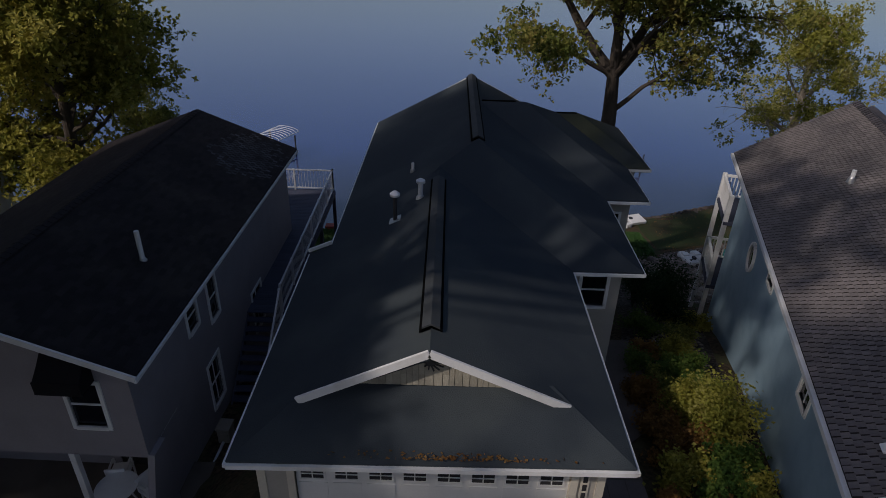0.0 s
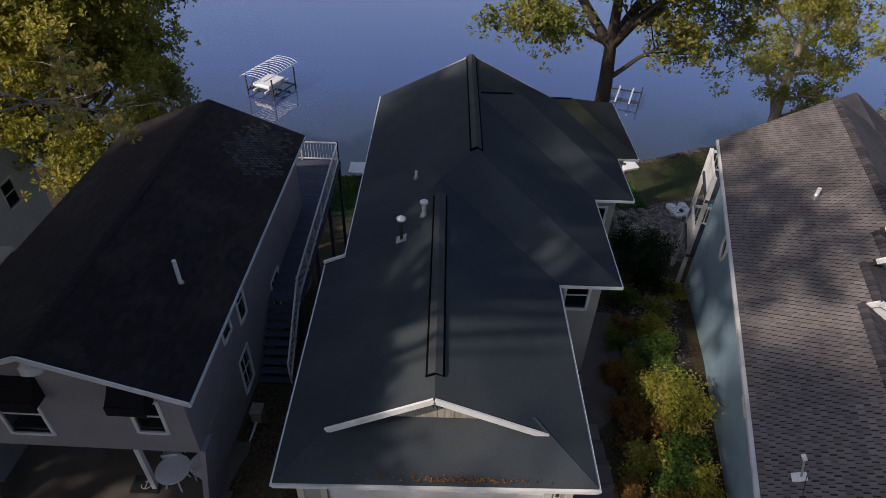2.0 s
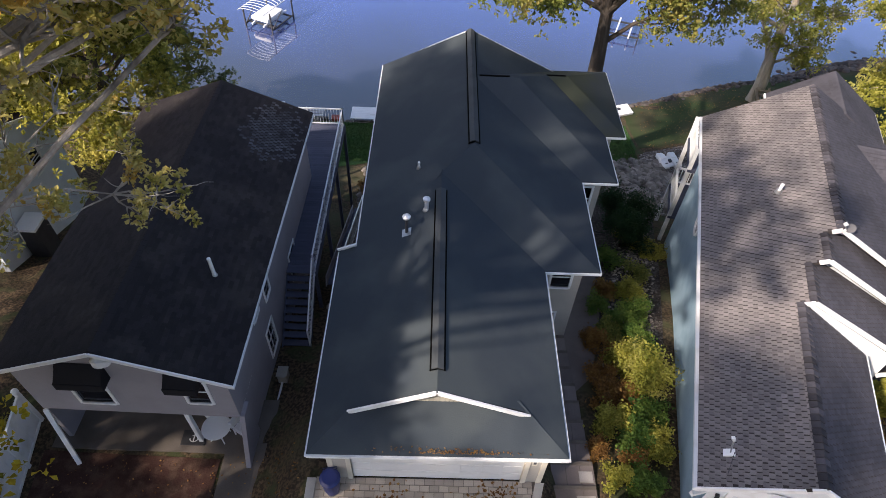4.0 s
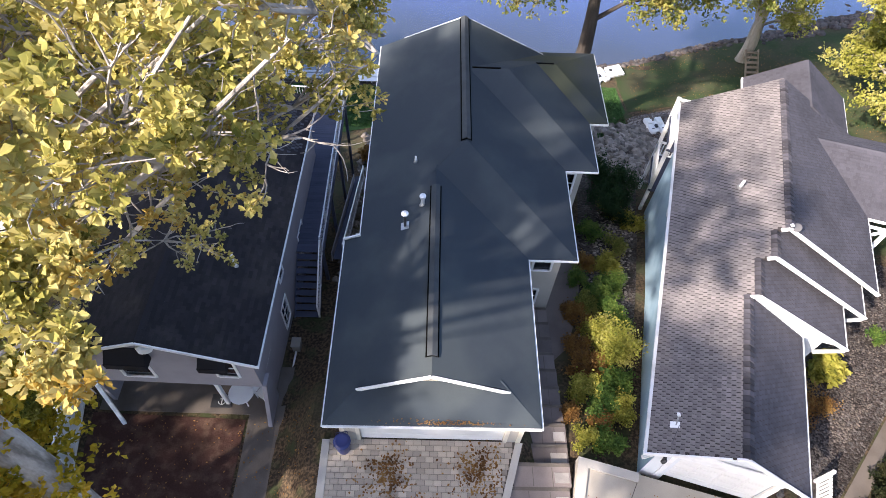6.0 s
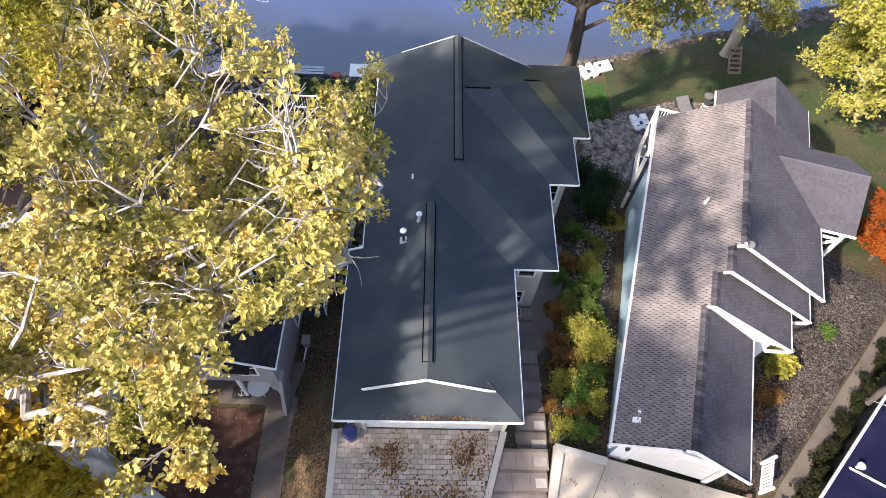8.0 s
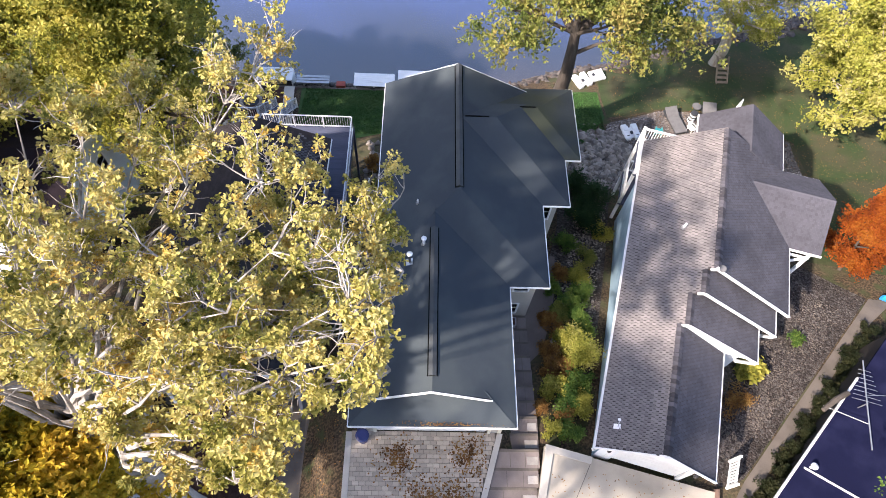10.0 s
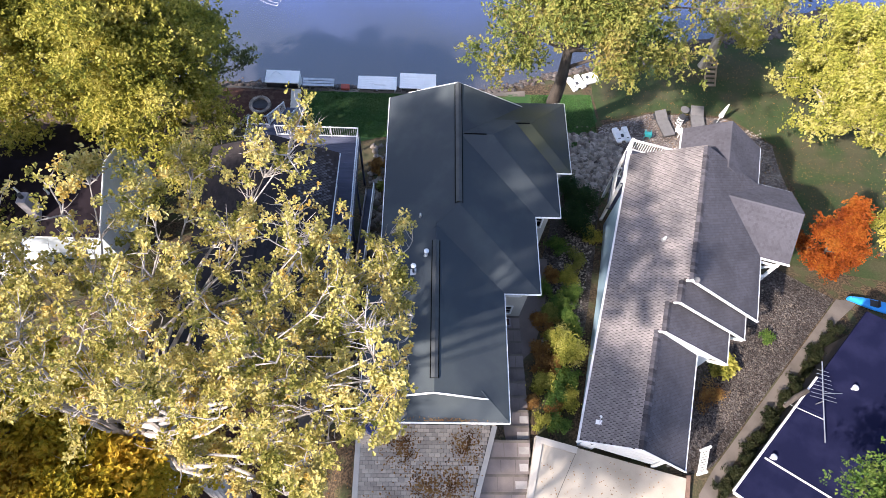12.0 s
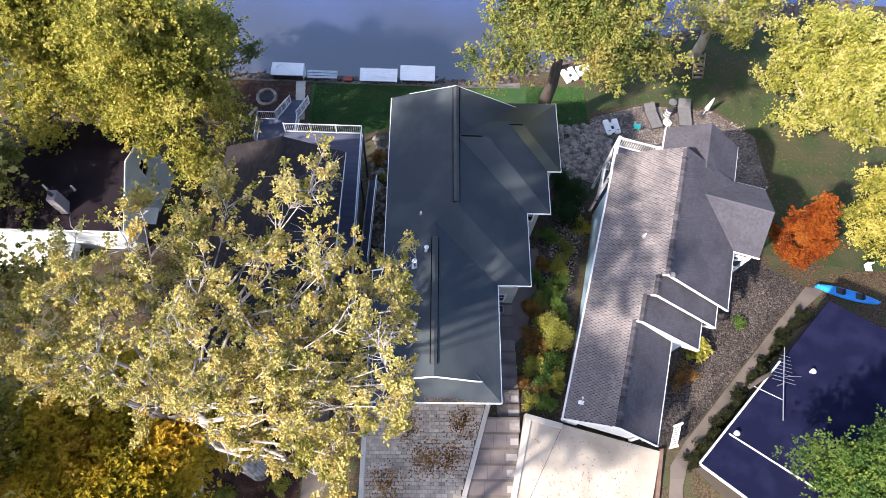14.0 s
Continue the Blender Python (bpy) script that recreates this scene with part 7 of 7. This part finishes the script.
def pedal_boat(x, y, turn, label):
    z = height(x, y) + 0.05
    t = thing("pedal_boat", label, "pedal boat", "pedal boats", at=pose(x, y, z, 0, 0, turn) @ Matrix.Diagonal((0.72, 0.72, 0.72, 1)))
    for sx in (-0.55, 0.55):
        part("hull", boxed((sx - 0.32, -1.0, 0.0), (sx + 0.32, 1.0, 0.45), bevel=0.14), M["plastic_white"], t)
    part("deck_pan", boxed((-0.35, -0.75, 0.1), (0.35, 0.6, 0.3), bevel=0.05), M["plastic_white"], t)
    for sx in (-0.5, 0.5):
        part("seat", boxed((sx - 0.26, 0.1, 0.42), (sx + 0.26, 0.65, 0.56), bevel=0.06), M["plastic_white"], t)
        part("pedal", tube(bmesh.new(), [(sx - 0.12, -0.6, 0.5), (sx + 0.12, -0.6, 0.5)], 0.04, 8), M["dark_metal"], t)
    part("console", boxed((-0.12, -0.35, 0.3), (0.12, 0.0, 0.5), bevel=0.03), M["dark_metal"], t)


pedal_boat(14.9, 32.2, 10, "white plastic pedal boat resting on the stones")
pedal_boat(11.9, 38.0, 25, "white plastic pedal boat pulled up on the bank")
_rf = thing("swim_raft", "square white swim raft with a dark hatch on the bank", "raft", at=pose(13.2, 38.6, height(13.2, 38.6) + 0.25, 8, 0, 20))
part("platform", boxed((-0.62, -0.5, -0.1), (0.62, 0.5, 0.1), bevel=0.03), M["plastic_white"], _rf)
part("hatch", tube(bmesh.new(), [(-0.3, 0.1, 0.09), (-0.3, 0.1, 0.13)], 0.14, 16), M["dark_metal"], _rf)

plastic_chair(16.9, 32.1, height(16.9, 32.1) + 0.04, 170, "teal", "teal plastic patio chair on the gravel")


def lounger(x, y, turn, label, w=0.75, ln=2.2):
    t = thing("sun_lounger", label, "sun lounger", "patio loungers", at=pose(x, y, height(x, y) + 0.05, 0, 0, turn))
    part("frame", boxed((-w / 2, -ln / 2, 0.28), (w / 2, ln / 2, 0.34), bevel=0.01), M["dark_metal"], t)
    part("mattress", boxed((-w / 2 + 0.02, -ln / 2 + 0.02, 0.34), (w / 2 - 0.02, ln / 2 - 0.75, 0.44), bevel=0.03), M["cushion"], t)
    part("backrest", boxed((-w / 2 + 0.02, 0, 0), (w / 2 - 0.02, 0.78, 0.1), pose(0, ln / 2 - 0.75, 0.36, 25, 0, 0), 0.03), M["cushion"], t)
    for sx in (-w / 2 + 0.06, w / 2 - 0.06):
        for sy in (-ln / 2 + 0.2, ln / 2 - 0.3):
            part("leg", boxed((sx - 0.025, sy - 0.025, 0), (sx + 0.025, sy + 0.025, 0.28)), M["dark_metal"], t)


lounger(18.4, 33.2, 14, "grey cushioned sun lounger on the patio", 1.0, 2.4)
lounger(21.2, 33.6, -4, "grey cushioned sun lounger beside the umbrella", 1.1, 2.6)
_tw = thing("patio_stool", "round pedestal stool with black and white stripes", "stool", at=pose(19.8, 33.6, height(19.8, 33.6) + 0.05))
for i in range(6):
    part("stripe", tube(bmesh.new(), [(0, 0, 0.15 * i), (0, 0, 0.15 * (i + 1) - 0.004)], [0.27, 0.25], 18), M["dark_metal" if i % 2 else "plastic_white"], _tw)
_tw2 = thing("patio_table", "small round grey side table on the patio", "table", at=pose(20.3, 34.6, height(20.3, 34.6) + 0.05))
part("tabletop", tube(bmesh.new(), [(0, 0, 0.55), (0, 0, 0.6)], 0.35, 18), M["cushion"], _tw2)
part("leg", tube(bmesh.new(), [(0, 0, 0), (0, 0, 0.55)], 0.05, 10), M["dark_metal"], _tw2)
plastic_chair(19.5, 32.4, height(19.5, 32.4) + 0.04, 30)
_um = thing("closed_umbrella", "closed white patio umbrella on a weighted foot", "umbrella", at=pose(22.9, 33.7, height(22.9, 33.7) + 0.05))
part("foot", tube(bmesh.new(), [(0, 0, 0), (0, 0, 0.08), (0, 0, 0.1)], [0.26, 0.26, 0.1], 16), M["dark_metal"], _um)
part("pole", tube(bmesh.new(), [(0, 0, 0.1), (0, 0, 2.3)], 0.025, 8), M["metal_white"], _um)
part("canopy", tube(bmesh.new(), [(0, 0, 0.9), (0, 0, 1.2), (0, 0, 1.9), (0, 0, 2.35)], [0.2, 0.17, 0.11, 0.03], 10), M["plastic_white"], _um)

_fp = thing("fire_pit", "round stone fire pit ring on dark gravel", "fire pit", at=pose(-14.2, 34.5, height(-14.2, 34.5)))
for i in range(14):
    a = i * math.tau / 14
    part("stone", boxed((-0.17, -0.13, 0), (0.17, 0.13, 0.28), pose(0.75 * math.cos(a), 0.75 * math.sin(a), 0, 0, 0, math.degrees(a) + 90), 0.04), M["stone"], _fp)
part("ash_bed", tube(bmesh.new(), [(0, 0, 0), (0, 0, 0.08)], 0.65, 18), M["dark_metal"], _fp)
for k, (x, y) in enumerate([(-15.6, 31.6), (-15.0, 32.6)]):
    b = thing("log_bench", "pale split-log bench near the fire pit", "bench", "fire pit benches", at=pose(x, y, height(x, y), 0, 0, 60))
    part("seat", boxed((-0.55, -0.13, 0.36), (0.55, 0.13, 0.44), bevel=0.02), M["bark_pale"], b)
    for sx in (-0.4, 0.4):
        part("leg", boxed((sx - 0.06, -0.1, 0), (sx + 0.06, 0.1, 0.36)), M["bark_pale"], b)
_pw = thing("stepping_path", "pale flagstone stepping path down to the shed", "path", kind="structure")
for i in range(7):
    x, y = -11.2 - 0.06 * i, 32.2 + i * 0.62
    part("flagstone", boxed((x - 0.4, y, height(x, y) + 0.02), (x + 0.4, y + 0.55, height(x, y) + 0.09), bevel=0.02), M["kerb"], _pw)

_ls = thing("wooden_steps", "weathered wooden steps leaning at the foot of the shore tree", "steps", at=pose(23.2, 38.6, height(23.2, 38.6)))
for sx in (-0.45, 0.45):
    bm = bmesh.new()
    beam(bm, (sx, -0.9, 0.0), (sx, 0.9, 1.3), 0.06, 0.2)
    part("stringer", bm, M["wood"], _ls)
for i in range(6):
    part("tread", boxed((-0.48, -0.9 + i * 0.3, 0.1 + i * 0.21), (0.48, -0.66 + i * 0.3, 0.15 + i * 0.21)), M["wood"], _ls)

_ky = thing("kayak", "bright blue plastic kayak lying beside the walk", "kayak", at=pose(28.0, 16.0, height(28.0, 16.0) + 0.04, 0, 0, -16))
bm = bmesh.new()
rings = []
for i in range(15):
    f = i / 14
    w = 0.40 * math.sin(math.pi * (0.04 + 0.92 * f)) ** 0.7
    h = 0.16 + 0.10 * abs(2 * f - 1) ** 2.5
    rings.append([bm.verts.new(((f - 0.5) * 4.2, w * math.cos(a), 0.17 + h * math.sin(a) * (1.0 if math.sin(a) > 0 else 0.95))) for a in [k * math.tau / 14 for k in range(14)]])
for a, b in zip(rings, rings[1:]):
    for k in range(14):
        bm.faces.new((a[k], a[(k + 1) % 14], b[(k + 1) % 14], b[k]))
bm.faces.new(rings[0][::-1])
bm.faces.new(rings[-1])
bmesh.ops.recalc_face_normals(bm, faces=bm.faces[:])
part("hull", bm, M["blue"], _ky)
for x in (-0.6, 0.7):
    part("seat", boxed((x - 0.25, -0.22, 0.3), (x + 0.25, 0.22, 0.36), bevel=0.03), M["dark_metal"], _ky)
    part("backrest", boxed((x + 0.2, -0.22, 0.33), (x + 0.27, 0.22, 0.58), bevel=0.02), M["dark_metal"], _ky)
for sgn in (-1, 1):
    part("carry_handle", tube(bmesh.new(), [(sgn * 1.95, -0.06, 0.38), (sgn * 2.0, 0, 0.44), (sgn * 1.95, 0.06, 0.38)], 0.015, 6), M["dark_metal"], _ky)
_wt = thing("garden_chair", "white garden chair on the slope near the kayak", "chair", at=pose(30.4, 18.2, height(30.4, 18.2)))
part("seat", boxed((-0.25, -0.25, 0.38), (0.25, 0.25, 0.43), bevel=0.02), M["plastic_white"], _wt)
part("backrest", boxed((-0.25, 0.2, 0.43), (0.25, 0.26, 0.85), bevel=0.02), M["plastic_white"], _wt)
for sx in (-0.22, 0.22):
    for sy in (-0.22, 0.22):
        part("leg", boxed((sx - 0.02, sy - 0.02, 0), (sx + 0.02, sy + 0.02, 0.38)), M["dark_metal"], _wt)

# far cottage: unit on the wall, covered boat, roof pipes
_ac = thing("air_conditioner", "white air conditioner unit with dark grille below the cottage window", "air conditioner", at=pose(-19.3, 20.6, height(-19.3, 20.6)))
part("stand", boxed((-0.45, -0.5, 0), (0.45, 0.5, 2.0)), M["dark_metal"], _ac)
part("casing", boxed((-0.5, -0.6, 2.0), (0.5, 0.6, 2.15), bevel=0.03), M["plastic_white"], _ac)
for x, y in ((-22.6, 20.6), (-24.3, 20.6)):
    vent_pipe(x, y, 0.95, 0.06, 0.55, "white", label="white vent pipe on the plum-coloured roof")
_cb = thing("covered_boat", "boat under a crumpled white cover beside the cottage", "boat", at=pose(-26.3, 17.6, height(-26.3, 17.6), 0, 0, 4))
bm = bmesh.new()
rings = []
rr = random.Random(9)
for i in range(13):
    f = i / 12
    w, h = 1.05 * (1 - 0.5 * max(0, f - 0.6) ** 1.2), 1.1 - 0.25 * abs(f - 0.45)
    rings.append([bm.verts.new((-2.6 + 5.2 * f, w * math.cos(a) * (1 + rr.uniform(-0.06, 0.06)), 0.25 + h * math.sin(a) * (1 + rr.uniform(-0.08, 0.08)))) for a in [math.pi * k / 10 for k in range(11)]])
for a, b in zip(rings, rings[1:]):
    for k in range(10):
        bm.faces.new((a[k], a[k + 1], b[k + 1], b[k]))
bm.faces.new(rings[0])
bm.faces.new(rings[-1][::-1])
bmesh.ops.recalc_face_normals(bm, faces=bm.faces[:])
part("cover", bm, M["plastic_white"], _cb)
part("keel", boxed((-2.3, -0.2, 0.0), (2.0, 0.2, 0.35), bevel=0.05), M["dark_metal"], _cb)

# ---- shingles and pavers ----
def dress_roofs():
    rng = random.Random(77)
    E, sl = RE, RSL
    n = math.sqrt(1 + sl * sl)
    # west slope of the right cottage
    def inside(u, v):
        x = v / n
        lim = 2.44 if u > 17.05 - 5.75 else (2.72 if u > 17.05 - 7.33 else (3.16 if u > 17.05 - 8.56 else 3.55))
        return -0.1 < u < 17.15 and x < lim - 0.06
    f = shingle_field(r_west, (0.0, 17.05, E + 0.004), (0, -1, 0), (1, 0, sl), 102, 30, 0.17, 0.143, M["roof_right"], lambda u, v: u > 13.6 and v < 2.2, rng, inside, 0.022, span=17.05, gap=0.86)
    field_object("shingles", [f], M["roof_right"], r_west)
    # east and rear shingles take the tone with shade painted in
    fields = []
    for r, e, v0, v1 in RSECS:
        zr = E + sl * r
        run = e - r
        d = Vector((-run, 0, zr - E))
        lo = v0
        f = shingle_field(right_house, (e, lo, E + 0.004), (0, 1, 0), d, int((v1 - lo) / 0.17) + 2, int(d.length / 0.143), 0.17, 0.143, M["roof_right_shaded"], None, rng, lambda u, v, w=v1 - lo: -0.1 < u < w + 0.1, 0.014, span=v1 - lo, gap=0.9)
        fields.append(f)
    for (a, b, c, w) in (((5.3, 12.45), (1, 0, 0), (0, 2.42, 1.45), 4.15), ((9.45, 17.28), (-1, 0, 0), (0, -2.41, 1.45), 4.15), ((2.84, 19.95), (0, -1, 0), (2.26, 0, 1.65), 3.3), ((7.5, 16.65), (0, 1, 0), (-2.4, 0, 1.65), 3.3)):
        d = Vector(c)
        fields.append(shingle_field(right_house, (*a, E + 0.004), b, d, int(w / 0.17) + 2, int(d.length / 0.143), 0.17, 0.143, M["roof_right_shaded"], None, rng, None, 0.014, span=w, gap=0.9))
    field_object("shingles", fields, M["roof_right_shaded"], right_house)
    # ridge caps, one by one
    cap = bmesh.new()
    for sgn, s in ((-1, 0.68), (1, 0.6)):
        q = [(0, 0, 0.06), (0, 0.19, 0.026), (sgn * 0.17, 0.19, 0.026 - 0.17 * s), (sgn * 0.17, 0, 0.06 - 0.17 * s)]
        vs = [cap.verts.new(p) for p in (q if sgn < 0 else q[::-1])]
        cap.faces.new(vs)
        w = [cap.verts.new(p) for p in ((0, 0, 0.06), (sgn * 0.17, 0, 0.06 - 0.17 * s), (sgn * 0.17, 0, -0.17 * s), (0, 0, 0.0))]
        cap.faces.new(w)
    me = mesh_of("ridge_cap", cap, M["ridge_grey"])
    for (r, e, v0, v1), stop in zip(RSECS, (5.75, 7.33, 8.56, 17.0)):
        v = v0 + 0.02
        while v < stop - 0.1:
            o = new("ridge_cap", me)
            o.location = (r, v, E + sl * r + 0.01)
            o.parent = right_house
            v += 0.2
    # left neighbour
    s = LS
    d = Vector((-LHALF, 0, LR - LE))
    worn = lambda u, v: rng.random() < 1.25 - ((u - 11.4) / 1.9) ** 2 - ((v - 1.25) / 1.25) ** 2
    field_object("worn_shingles", [shingle_field(left_house, (0, 0, LE + 0.009), (0, 1, 0), d, int(LLEN / 0.18), int(d.length / 0.143), 0.18, 0.143, M["roof_worn"], None, rng, worn, 0.006, gap=0.66)], M["roof_worn"], left_house)
    fs = [shingle_field(left_house, (0, 0, LE + 0.004), (0, 1, 0), d, int(LLEN / 0.3), int(d.length / 0.143), 0.3, 0.143, M["roof_left"], None, rng, lambda u, v: 0.1 < u < LLEN, 0.004),
          shingle_field(left_house, (-2 * LHALF, LLEN, LE + 0.004), (0, -1, 0), Vector((LHALF, 0, LR - LE)), int(LLEN / 0.3), int(d.length / 0.143), 0.3, 0.143, M["roof_left"], None, rng, lambda u, v: 0.1 < u < LLEN, 0.004)]
    field_object("shingles", fs, M["roof_left"], left_house)
    cap = bmesh.new()
    for sgn in (-1, 1):
        q = [(0, 0, 0.035), (0, 0.22, 0.025), (sgn * 0.16, 0.22, 0.025 - 0.16 * s), (sgn * 0.16, 0, 0.035 - 0.16 * s)]
        cap.faces.new([cap.verts.new(p) for p in (q if sgn < 0 else q[::-1])])
        cap.faces.new([cap.verts.new(p) for p in ((0, 0, 0.035), (sgn * 0.16, 0, 0.035 - 0.16 * s), (sgn * 0.16, 0, -0.16 * s), (0, 0, 0.0))])
    me = mesh_of("ridge_cap", cap, M["roof_left"])
    v = 0.05
    while v < LLEN - 0.2:
        o = new("ridge_cap", me)
        o.location = (-LHALF, v, LR + 0.01)
        o.parent = left_house
        v += 0.22


dress_roofs()
build_pavers()


def utility_box():
    z = height(-5.94, 12.6)
    u = thing("utility_box", "beige metal utility box on the ground beside the grey house", "utility box", at=pose(-5.94, 12.6, z, 0, 0, -1.3))
    part("body", boxed((-0.17, -0.2, -0.05), (0.17, 0.2, 0.5), bevel=0.02), M["box_beige"], u)
    part("lid", boxed((-0.2, -0.23, 0.5), (0.2, 0.23, 0.55), bevel=0.015), M["box_beige"], u)
    part("door", boxed((-0.13, -0.222, 0.06), (0.13, -0.2, 0.46), bevel=0.006), M["box_beige"], u)
    part("pipe", tube(bmesh.new(), [(-0.02, -0.22, 0.08), (-0.03, -1.0, 0.06), (-0.04, -1.9, 0.06)], 0.045, 8), M["metal_white"], u, "pale plastic pipe along the ground")


utility_box()
